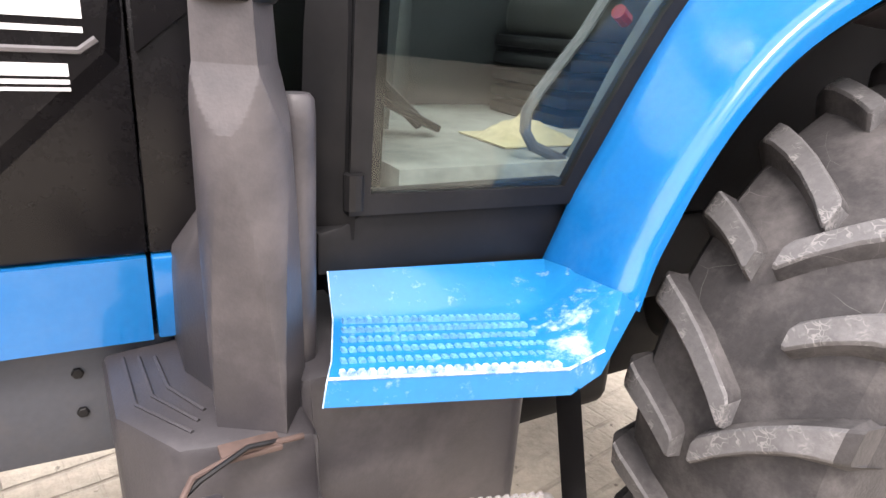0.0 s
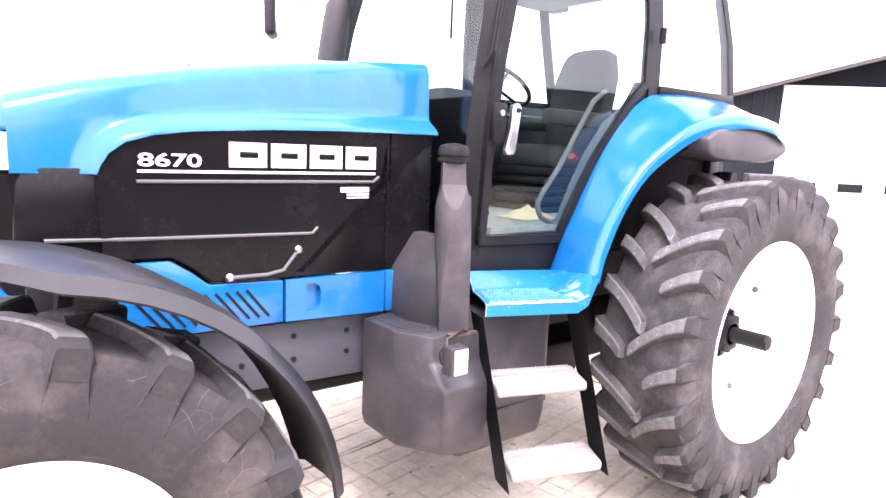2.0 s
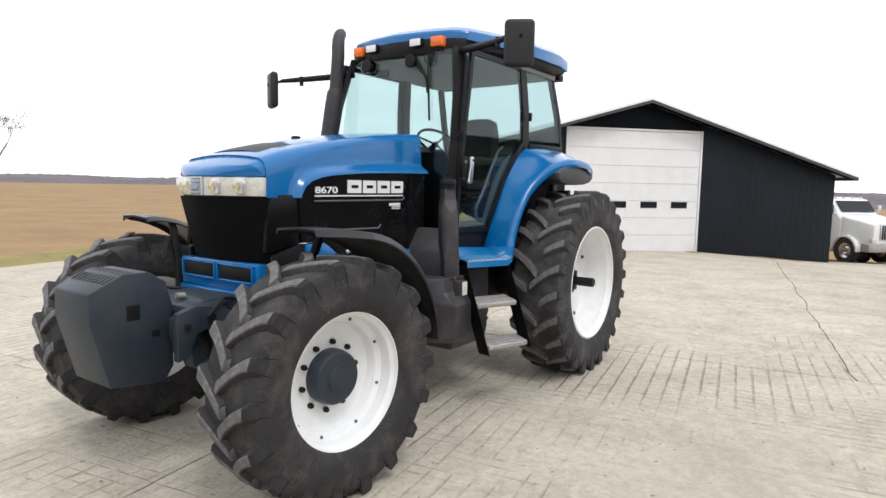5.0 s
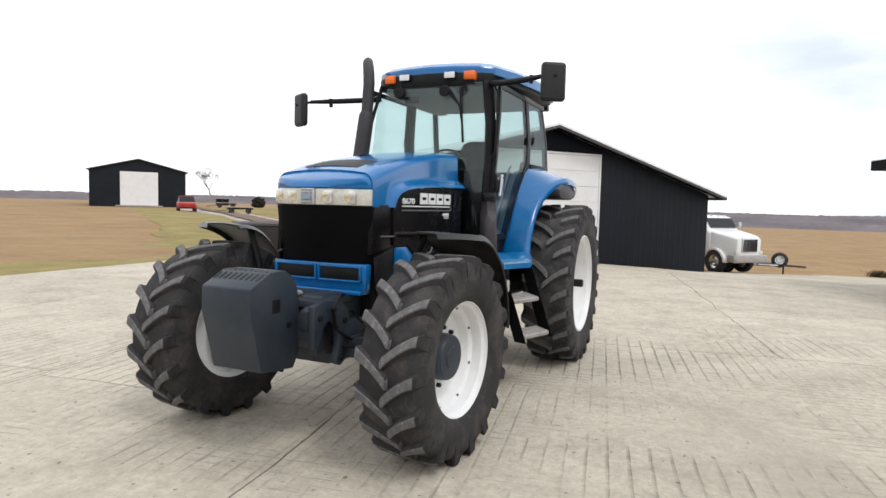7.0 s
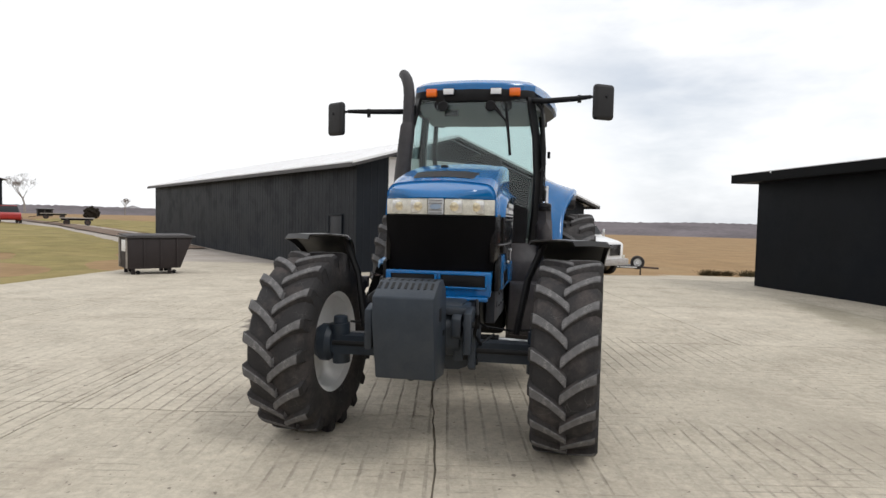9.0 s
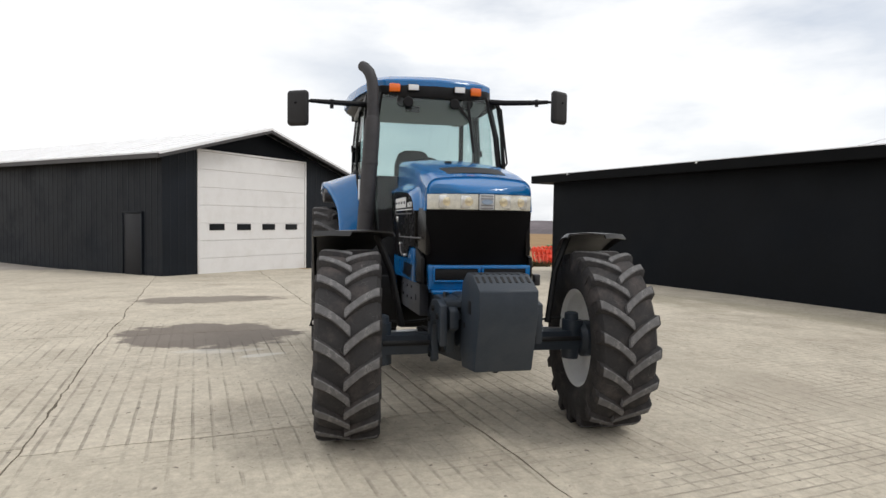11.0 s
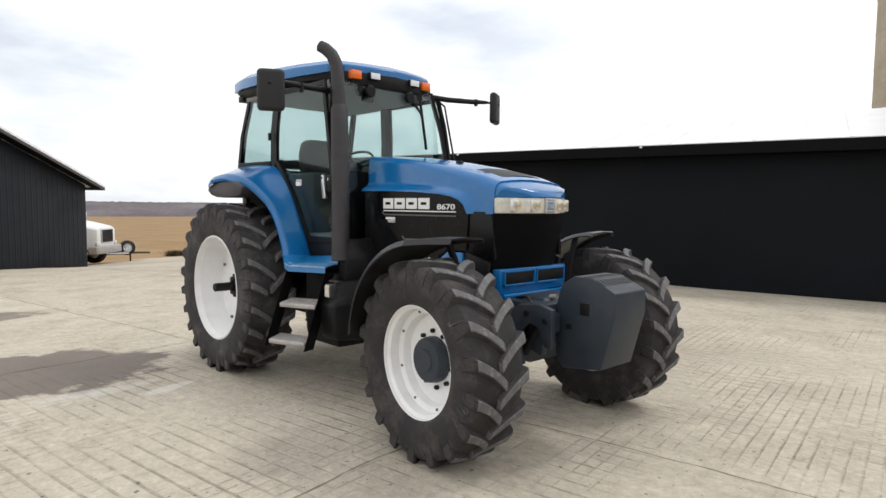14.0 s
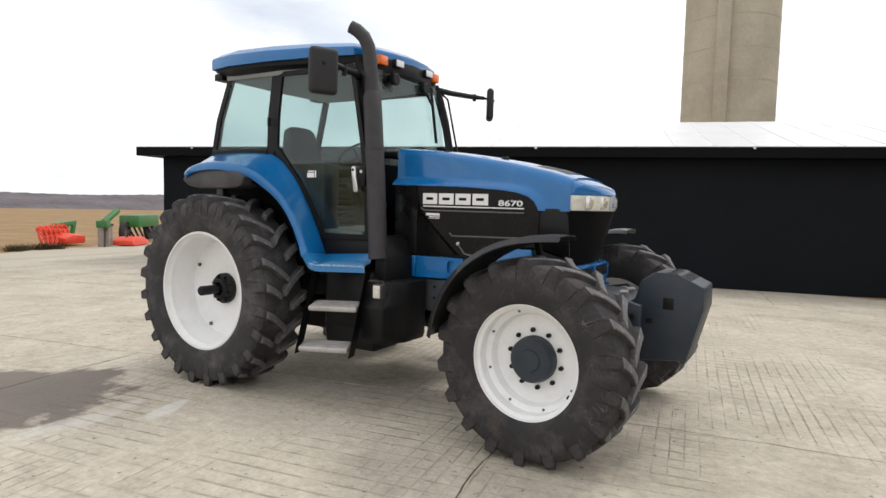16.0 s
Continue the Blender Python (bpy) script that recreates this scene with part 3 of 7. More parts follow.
for u0, u1, nm in ((U0 - 0.45, RIDGE_U, "l"), (RIDGE_U, U1 + 0.5, "r")):
    z0, z1 = RIDGE_Z - PITCH * abs(u0 - RIDGE_U), RIDGE_Z - PITCH * abs(u1 - RIDGE_U)
    rf = part("roof", plate((u0, -0.5, z0), (u1, -0.5, z1), (u1, DEPTH + 0.3, z1), (u0, DEPTH + 0.3, z0), 0.085), ROOFM, ga, "pale ribbed metal roof", smooth=False)
    part("rake_soffit", plate((u0, -0.455, z0 - 0.088), (u1, -0.455, z1 - 0.088), (u1, -0.005, z1 - 0.088), (u0, -0.005, z0 - 0.088), 0.02), EAVE, rf, "dark board under the gable overhang", smooth=False)
    part("fascia", plate((u0, -0.52, z0 - 0.085), (u1, -0.52, z1 - 0.085), (u1, -0.46, z1 - 0.085), (u0, -0.46, z0 - 0.085), 0.10), TRIM, rf, "dark roof edge trim", smooth=False)
    ue, ze = (u0, z0) if nm == "l" else (u1, z1)
    part("fascia", box(ue - 0.03, ue + 0.03, -0.5, DEPTH + 0.3, ze - 0.19, ze - 0.05, 0.0), TRIM, rf, "dark eave trim", smooth=False)
    for k in range(32):
        v = -0.2 + 0.9 * k
        part("roof_rib", bar((u0, v, z0 + 0.012), (u1, v, z1 + 0.012), 0.05, 0.03, 0.0), ROOFM, rf, smooth=False)
part("soffit", plate((U0 - 0.4, -0.45, gable(U0) + 0.02), (U0, -0.45, gable(U0) + 0.06), (U0, DEPTH, gable(U0) + 0.06), (U0 - 0.4, DEPTH, gable(U0) + 0.02), 0.03), TRIM, ga, smooth=False)
gd = part("garage_door", box(0.0, 4.97, 0.03, 0.10, -0.32, 3.83, 0.0), DOORW, ga, "white sectional roll-up door", smooth=False)
for k in range(7):
    z0 = -0.31 + k * 0.5914
    part("door_panel", box(0.01, 4.96, 0.005, 0.04, z0 + 0.008, z0 + 0.584, 0.006, 1), DOORW, gd)
for k in range(4):
    u = 0.42 + 1.17 * k
    wf = part("window", box(u, u + 0.62, -0.012, 0.02, 1.22, 1.44, 0.006), BLACK, gd, "small dark door window")
    part("pane", box(u + 0.04, u + 0.58, -0.016, -0.010, 1.255, 1.405, 0.0), DARKGLASS, wf, smooth=False)
for u in (-0.06, 4.97):
    part("door_jamb", box(u, u + 0.06, -0.03, 0.10, -0.34, 3.90, 0.005), DOORW, ga, "white door jamb")
part("door_head", box(0.0, 4.97, -0.03, 0.10, 3.835, 3.90, 0.005), DOORW, ga, "white door head")
sd = part("side_door", box(U0 - 0.03, U0 + 0.06, 1.0, 1.95, -0.42, 1.75, 0.01), SIDEDOOR, ga, "dark side door")
for v in (0.95, 1.95):
    part("frame", box(U0 - 0.06, U0 + 0.02, v, v + 0.06, -0.42, 1.80, 0.005), METAL, sd)
part("frame", box(U0 - 0.06, U0 + 0.02, 0.95, 2.01, 1.75, 1.82, 0.005), METAL, sd)

# long low shed
sh = thing("long_shed", pose(13.05, -7.48, 0, 0, 0, 16.0 + 180), "long low black metal shed with a pale roof", "shed")
SL = 46.0
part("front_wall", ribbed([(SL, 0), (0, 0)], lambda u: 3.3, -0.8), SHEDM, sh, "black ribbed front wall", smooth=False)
part("end_wall", ribbed([(0, 0), (0, 11.0)], lambda u: 3.33, -0.6), METAL, sh, "black end wall", smooth=False)
part("end_wall", ribbed([(SL, 11.0), (SL, 0)], lambda u: 3.36 + 0.23 * min(u, 11.0 - u), -0.6), METAL, sh, "black end wall", smooth=False)
part("back_wall", ribbed([(0, 11.0), (SL, 11.0)], lambda u: 3.36, -0.6), METAL, sh, "black back wall", smooth=False)
# low roof over the near bay, ridged roof from the second bay on, deep dark eave board all along
part("roof", plate((-0.5, -0.7, 3.335), (-0.5, 11.6, 3.45), (10.6, 11.6, 3.45), (10.6, -0.7, 3.335), 0.05), ROOFW, sh, "pale ribbed metal roof", smooth=False)
part("gutter", box(-0.50, SL + 0.6, -0.76, -0.68, 3.06, 3.32, 0.01), EAVE, sh, "dark eave board", smooth=False)
part("drip_edge", box(-0.50, SL + 0.6, -0.775, -0.745, 3.322, 3.340, 0.0), ROOFW, sh, "thin pale drip edge", smooth=False)
part("soffit", box(-0.48, SL + 0.6, -0.68, 0.02, 3.07, 3.10, 0.0), EAVE, sh, "dark soffit under the eave", smooth=False)
part("end_board", box(-0.52, -0.46, -0.68, 11.6, 3.06, 3.33, 0.0), EAVE, sh, "dark end trim", smooth=False)
for k in range(9):
    part("gutter_joint", box(1.5 + 5.2 * k, 1.56 + 5.2 * k, -0.775, -0.755, 3.27, 3.335, 0.0), ROOFW, sh, "pale eave bracket", smooth=False)
for v0, v1 in ((-0.7, 5.5), (11.7, 5.5)):
    z0, z1 = 3.34, 3.46 + 0.23 * 5.5
    rf = part("roof", plate((10.6, v0, z0), (10.6, v1, z1), (SL + 0.6, v1, z1), (SL + 0.6, v0, z0), 0.04), ROOFW, sh, "pale ribbed metal roof", smooth=False)
    if v0 < 0:
        for k in range(38):
            u = 10.7 + 0.93 * k
            part("roof_rib", bar((u, v0, z0 + 0.01), (u, v1, z1 + 0.006), 0.04, 0.018, 0.0), ROOFW, rf, smooth=False)
part("gable_wall", slab([(-0.0, 3.3), (11.0, 3.3), (5.5, 4.62)], "x", 10.65, 10.75), METAL, sh, "small black gable above the low roof", smooth=False)

# distant barn with a white door
bx, by = 46.6, 70.3
fb = thing("barn", pose(bx, by, 0.72, 0, 0, -40.4), "distant black barn with a white door", "barn")
BW = 11.35
part("front_wall", slab([(0, -0.3), (BW, -0.3), (BW, 4.6), (BW / 2, 6.0), (0, 4.6)], "y", 0.0, 0.2), METAL, fb, "black gable wall", smooth=False)
part("side_wall", box(0, 0.2, 0.2, 22, -0.3, 4.6, 0), METAL, fb, smooth=False)
part("side_wall", box(BW - 0.2, BW, 0.2, 22, -0.3, 4.6, 0), METAL, fb, smooth=False)
part("back_wall", slab([(0, -0.3), (BW, -0.3), (BW, 4.6), (BW / 2, 6.0), (0, 4.6)], "y", 21.8, 22.0), METAL, fb, "black gable wall", smooth=False)
for u0, u1 in ((-0.3, BW / 2), (BW + 0.3, BW / 2)):
    part("roof", plate((u0, -0.3, 4.58), (u1, -0.3, 6.12), (u1, 22.3, 6.12), (u0, 22.3, 4.58), 0.1), TRIM, fb, "dark roof", smooth=False)
bd = part("barn_door", box(3.50, 7.98, -0.10, 0.0, 0.0, 4.4, 0.02), DOORW, fb, "white sliding barn door", smooth=False)
for k in range(6):
    part("door_panel", box(3.53 + 0.74 * k, 4.23 + 0.74 * k, -0.14, -0.09, 0.05, 4.35, 0.0), DOORW, bd, smooth=False)
part("door_sill", box(3.0, 8.5, -1.5, 0.0, -0.1, 0.06, 0.0), GRAVEL, fb, "pale concrete sill", smooth=False)

# concrete silo behind the long shed
si = thing("silo", pose(0.62, -40.5, -0.5), "tall round concrete silo behind the shed", "silo")
own = bmesh.new()
n = 48
rings = []
for z in (0.0, 40.0):
    rings.append([own.verts.new((2.9 * math.cos(2 * math.pi * k / n), 2.9 * math.sin(2 * math.pi * k / n), z)) for k in range(n)])
for k in range(n):
    own.faces.new((rings[0][k], rings[0][(k + 1) % n], rings[1][(k + 1) % n], rings[1][k]))
own.faces.new(rings[1])
body = part("silo_wall", own, CONC_WALL, si, "weathered concrete silo wall")
ch = box(-0.35, 0.45, 2.75, 3.3, 0.0, 40.0, 0.06)
part("silo_chute", ch, CONC_WALL, si, "concrete chute down the silo")
for z in range(2, 40, 2):
    part("hoop", lathe([(2.9, -0.03), (2.915, -0.03), (2.915, 0.03), (2.9, 0.03)], 48, (0, 0, 0)), CONC_WALL, body).matrix_basis = pose(0, 0, z + 0.5, 90)

# ---- concrete yard: separate slabs with open joints ----
CONC = mat("tined_concrete", (0.515, 0.462, 0.379), 0.85, vary=0.15, scale=1.3, fine=30.0, dirt=(0.338, 0.292, 0.236), dirt_amount=0.65, dirt_scale=0.9, spec=0.25, island=True)
cn, cl = CONC.node_tree.nodes, CONC.node_tree.links
c_tc = cn.new("ShaderNodeTexCoord")
c_bump = cn.new("ShaderNodeBump")
c_bump.inputs["Strength"].default_value = 0.7
c_bump.inputs["Distance"].default_value = 0.02


def tine(angle, scale, dist):
    mp = cn.new("ShaderNodeMapping")
    mp.inputs["Rotation"].default_value = (0, 0, radians(angle))
    wv_ = cn.new("ShaderNodeTexWave")
    wv_.inputs["Scale"].default_value = scale
    wv_.inputs["Distortion"].default_value = dist
    wv_.inputs["Detail"].default_value = 2
    wv_.inputs["Detail Scale"].default_value = 1.5
    cl.new(c_tc.outputs["Object"], mp.inputs["Vector"])
    cl.new(mp.outputs["Vector"], wv_.inputs["Vector"])
    return wv_


c_a, c_b = tine(-9.4, 2.95, 0.45), tine(80.6, 2.09, 0.40)
c_n = cn.new("ShaderNodeTexNoise")
c_n.inputs["Scale"].default_value = 26
c_n.inputs["Detail"].default_value = 8
cl.new(c_tc.outputs["Object"], c_n.inputs["Vector"])


def groove(wave, mask_scale, seed, worn):
    """Narrow grooves out of a wave, strong in some patches and worn away in others."""
    mr = cn.new("ShaderNodeMapRange")
    mr.inputs["From Min"].default_value, mr.inputs["From Max"].default_value = 0.010, 0.085
    mr.inputs["To Min"].default_value, mr.inputs["To Max"].default_value = 1.0, 0.0
    cl.new(wave.outputs["Fac"], mr.inputs["Value"])
    mp = cn.new("ShaderNodeMapping")
    mp.inputs["Location"].default_value = (seed, seed * 0.7, 0)
    mp.inputs["Scale"].default_value = (1, 0.6, 1)
    nz = cn.new("ShaderNodeTexNoise")
    nz.inputs["Scale"].default_value = mask_scale
    nz.inputs["Detail"].default_value = 5
    nz.inputs["Roughness"].default_value = 0.78
    cl.new(c_tc.outputs["Object"], mp.inputs["Vector"])
    cl.new(mp.outputs["Vector"], nz.inputs["Vector"])
    mk = cn.new("ShaderNodeMapRange")
    mk.inputs["From Min"].default_value, mk.inputs["From Max"].default_value = worn, worn + 0.15
    # wheels have polished the stretch before the garage smooth
    sx_ = cn.new("ShaderNodeSeparateXYZ")
    cl.new(c_tc.outputs["Object"], sx_.inputs[0])
    pol = cn.new("ShaderNodeMapRange")
    pol.inputs["From Min"].default_value, pol.inputs["From Max"].default_value = 1.8, 5.0
    pol.inputs["To Min"].default_value, pol.inputs["To Max"].default_value = 0.0, -0.20
    cl.new(sx_.outputs["X"], pol.inputs["Value"])
    sm = cn.new("ShaderNodeMath")
    cl.new(nz.outputs["Fac"], sm.inputs[0])
    cl.new(pol.outputs[0], sm.inputs[1])
    cl.new(sm.outputs[0], mk.inputs["Value"])
    mu = cn.new("ShaderNodeMath")
    mu.operation = "MULTIPLY"
    cl.new(mr.outputs[0], mu.inputs[0])
    cl.new(mk.outputs[0], mu.inputs[1])
    # worn gaps along each groove
    gn = cn.new("ShaderNodeTexNoise")
    gn.inputs["Scale"].default_value = 5.5
    gn.inputs["Detail"].default_value = 6
    gn.inputs["Roughness"].default_value = 0.7
    cl.new(mp.outputs["Vector"], gn.inputs["Vector"])
    gm = cn.new("ShaderNodeMapRange")
    gm.inputs["From Min"].default_value, gm.inputs["From Max"].default_value = 0.30, 0.54
    cl.new(gn.outputs["Fac"], gm.inputs["Value"])
    m2 = cn.new("ShaderNodeMath")
    m2.operation = "MULTIPLY"
    cl.new(mu.outputs[0], m2.inputs[0])
    cl.new(gm.outputs[0], m2.inputs[1])
    return m2


g1, g2 = groove(c_a, 0.55, 3.0, 0.47), groove(c_b, 0.42, 11.0, 0.435)
c_gr = cn.new("ShaderNodeMath")
c_gr.operation = "MAXIMUM"
cl.new(g1.outputs[0], c_gr.inputs[0])
cl.new(g2.outputs[0], c_gr.inputs[1])
c_h = cn.new("ShaderNodeMath")
c_h.operation = "MULTIPLY_ADD"
c_h.inputs[1].default_value = -1.0
cl.new(c_gr.outputs[0], c_h.inputs[0])
c_ns = cn.new("ShaderNodeMath")
c_ns.operation = "MULTIPLY"
c_ns.inputs[1].default_value = 0.7
cl.new(c_n.outputs["Fac"], c_ns.inputs[0])
cl.new(c_ns.outputs[0], c_h.inputs[2])
cl.new(c_h.outputs[0], c_bump.inputs["Height"])
cl.new(c_bump.outputs["Normal"], cn["Principled BSDF"].inputs["Normal"])
# soil packed in the grooves, and mottled wear over the pad
c_old = cn["Principled BSDF"].inputs["Base Color"].links[0].from_socket
c_dm = cn.new("ShaderNodeMix")
c_dm.data_type = "RGBA"
c_dm.inputs[7].default_value = (0.13, 0.112, 0.092, 1)
c_k = cn.new("ShaderNodeMath")
c_k.operation = "MULTIPLY"
c_k.inputs[1].default_value = 0.46
cl.new(c_gr.outputs[0], c_k.inputs[0])
cl.new(c_k.outputs[0], c_dm.inputs[0])
cl.new(c_old, c_dm.inputs[6])
c_spk = cn.new("ShaderNodeMix")
c_spk.data_type, c_spk.blend_type = "RGBA", "OVERLAY"
c_spk.inputs[0].default_value = 0.55
c_fine = cn.new("ShaderNodeTexNoise")
c_fine.inputs["Scale"].default_value = 9
c_fine.inputs["Detail"].default_value = 9
c_fine.inputs["Roughness"].default_value = 0.75
cl.new(c_tc.outputs["Object"], c_fine.inputs["Vector"])
cl.new(c_dm.outputs[2], c_spk.inputs[6])
cl.new(c_fine.outputs["Fac"], c_spk.inputs[7])
c_last = c_spk.outputs[2]
# scattered dark specks of dirt
c_sn = cn.new("ShaderNodeTexNoise")
c_sn.inputs["Scale"].default_value = 16
c_sn.inputs["Detail"].default_value = 3
c_sr = cn.new("ShaderNodeMapRange")
c_sr.inputs["From Min"].default_value, c_sr.inputs["From Max"].default_value = 0.665, 0.72
c_sr.inputs["To Max"].default_value = 0.75
c_sm = cn.new("ShaderNodeMix")
c_sm.data_type = "RGBA"
c_sm.inputs[7].default_value = (0.12, 0.10, 0.085, 1)
cl.new(c_tc.outputs["Object"], c_sn.inputs["Vector"])
cl.new(c_sn.outputs["Fac"], c_sr.inputs["Value"])
cl.new(c_sr.outputs[0], c_sm.inputs[0])
cl.new(c_last, c_sm.inputs[6])
c_last = c_sm.outputs[2]


def stain_shade(last, centre, size, turn, color, amount, edge):
    """A dried puddle, a mark or painted shade of uneven outline."""
    mp = cn.new("ShaderNodeMapping")
    mp.vector_type = "TEXTURE"
    mp.inputs["Location"].default_value = (centre[0], centre[1], 0)
    mp.inputs["Rotation"].default_value = (0, 0, radians(turn))
    mp.inputs["Scale"].default_value = (size[0], size[1], 50)
    cl.new(c_tc.outputs["Object"], mp.inputs["Vector"])
    ln = cn.new("ShaderNodeVectorMath")
    ln.operation = "LENGTH"
    cl.new(mp.outputs["Vector"], ln.inputs[0])
    nz = cn.new("ShaderNodeTexNoise")
    nz.inputs["Scale"].default_value = 2.2
    nz.inputs["Detail"].default_value = 7
    nz.inputs["Roughness"].default_value = 0.6
    cl.new(c_tc.outputs["Object"], nz.inputs["Vector"])
    ad = cn.new("ShaderNodeMath")
    ad.operation = "MULTIPLY_ADD"
    ad.inputs[1].default_value = 1.1
    cl.new(nz.outputs["Fac"], ad.inputs[0])
    cl.new(ln.outputs["Value"], ad.inputs[2])
    mr = cn.new("ShaderNodeMapRange")
    mr.inputs["From Min"].default_value, mr.inputs["From Max"].default_value = 1.5 - edge, 1.5
    mr.inputs["To Min"].default_value, mr.inputs["To Max"].default_value = amount, 0.0
    cl.new(ad.outputs[0], mr.inputs["Value"])
    mx = cn.new("ShaderNodeMix")
    mx.data_type = "RGBA"
    mx.inputs[7].default_value = (*color, 1)
    cl.new(mr.outputs[0], mx.inputs[0])
    cl.new(last, mx.inputs[6])
    return mx.outputs[2]


c_last = stain_shade(c_last, (1.15, 2.75), (1.35, 1.15), 70, (0.165, 0.14, 0.122), 0.9, 0.12)
c_last = stain_shade(c_last, (5.7, 3.5), (1.7, 0.8), 100, (0.18, 0.155, 0.132), 0.8, 0.15)
c_last = stain_shade(c_last, (-0.38, 1.88), (0.10, 0.30), 20, (0.66, 0.64, 0.60), 0.7, 0.25)
c_last = stain_shade(c_last, (-0.10, 2.25), (0.10, 0.42), 15, (0.66, 0.63, 0.60), 0.4, 0.3)
c_last = stain_shade(c_last, (-0.05, 2.70), (0.12, 0.40), 5, (0.62, 0.60, 0.56), 0.5, 0.35)
# dark band before the shed wall: its shade painted in together with dirt
c_last = stain_shade(c_last, (5.6, -6.75), (5.0, 0.75), -4, (0.20, 0.18, 0.13), 0.6, 0.7)
c_last = stain_shade(c_last, (-2.6, -3.4), (2.6, 1.0), 20, (0.35, 0.31, 0.25), 0.5, 0.8)
c_last = stain_shade(c_last, (2.5, -8.2), (5.5, 1.0), 16, (0.30, 0.27, 0.20), 0.55, 0.7)
cl.new(c_last, cn["Principled BSDF"].inputs["Base Color"])

YARD = 9.4
SOIL = mat("joint_soil", (0.150, 0.130, 0.104), 0.95, vary=0.3, scale=4, fine=40, spec=0.1)
rot = Matrix.Rotation(radians(YARD), 4, "Z")
own = bmesh.new()
grid = []
for p in range(34):
    row = []
    for q in range(26):
        w = rot @ Vector((-14.98 + 32.15 * p / 33, -13.48 + 24.65 * q / 25, 0))
        row.append(own.verts.new((w.x, w.y, ground_z(w.x, w.y) - 0.014)))
    grid.append(row)
for p in range(33):
    for q in range(25):
        own.faces.new((grid[p][q], grid[p + 1][q], grid[p + 1][q + 1], grid[p][q + 1]))
pavement = tagged(part("pavement", own, SOIL, None, smooth=False), "worn pale concrete yard cast in large slabs", "pavement", kind="structure")
# two of the strips were cast as one near the tractor
LANES = [-13.5, -8.2, -3.8, 0.57, 3.85, 7.4, 11.2]
CUTS = {3: -2.85, 2: 0.72, 1: 0.72, 0: -1.2, 4: 1.9, 5: -0.6}
for i in range(len(LANES) - 1):
    s0 = CUTS[i]
    edges = [s0 + 4.6 * k for k in range(0 if i == 2 else -3, 5) if -15 < s0 + 4.6 * k < 17]
    edges = [-15.0] + edges + [17.2]
    for a, b in zip(edges, edges[1:]):
        if i == 1 and b <= s0 + 0.01:
            continue
        low = LANES[1] if i == 2 and b <= s0 + 0.01 else LANES[i]
        own = bmesh.new()
        n1, n2 = (110 if b - a > 8 else 56), 40
        top = []
        for p in range(n1 + 1):
            row = []
            for q in range(n2 + 1):
                sx = a + 0.007 + (b - a - 0.014) * p / n1
                sy = low + 0.007 + (LANES[i + 1] - low - 0.014) * q / n2
                # broken, wandering slab edges
                if q in (0, n2):
                    sy += noise.noise((sx * 2.6, LANES[i + 1] if q else low, 0)) * 0.022 + noise.noise((sx * 7.0, LANES[i + 1] if q else low, 3)) * 0.014 + noise.noise((sx * 0.7, LANES[i + 1] if q else low, 7)) * 0.06
                    # crumbled lips
                    sy += (-1 if q else 1) * max(0.0, noise.noise((sx * 2.1, sy, 40 + i)) - 0.05) * 0.020
                if p in (0, n1):
                    sx += noise.noise((sy * 1.7, a if p == 0 else b, 5)) * 0.030 + noise.noise((sy * 7.0, a if p == 0 else b, 5)) * 0.012
                    sx += (-1 if p else 1) * max(0.0, noise.noise((sy * 2.3, sx, 60 + i)) - 0.1) * 0.020
                w = rot @ Vector((sx, sy, 0))
                row.append(own.verts.new((w.x, w.y, ground_z(w.x, w.y) + (-0.004 if q in (0, n2) or p in (0, n1) else 0.0))))
            top.append(row)
        for p in range(n1):
            for q in range(n2):
                own.faces.new((top[p][q], top[p + 1][q], top[p + 1][q + 1], top[p][q + 1]))
        rim = [r[0] for r in top] + top[-1][1:] + [r[-1] for r in top[-2::-1]] + top[0][-2:0:-1]
        low = [own.verts.new((v.co.x, v.co.y, v.co.z - 0.12)) for v in rim]
        for k in range(len(rim)):
            j = (k + 1) % len(rim)
            own.faces.new((rim[k], low[k], low[j], rim[j]))
        part("slab", own, CONC, pavement, sharp=20)


# ---- the tractor: nose towards -x, rear axle over the origin ----
tractor = thing("tractor", pose(0, 0, 0), "large blue and black farm tractor with white rims, parked on concrete", "tractor")


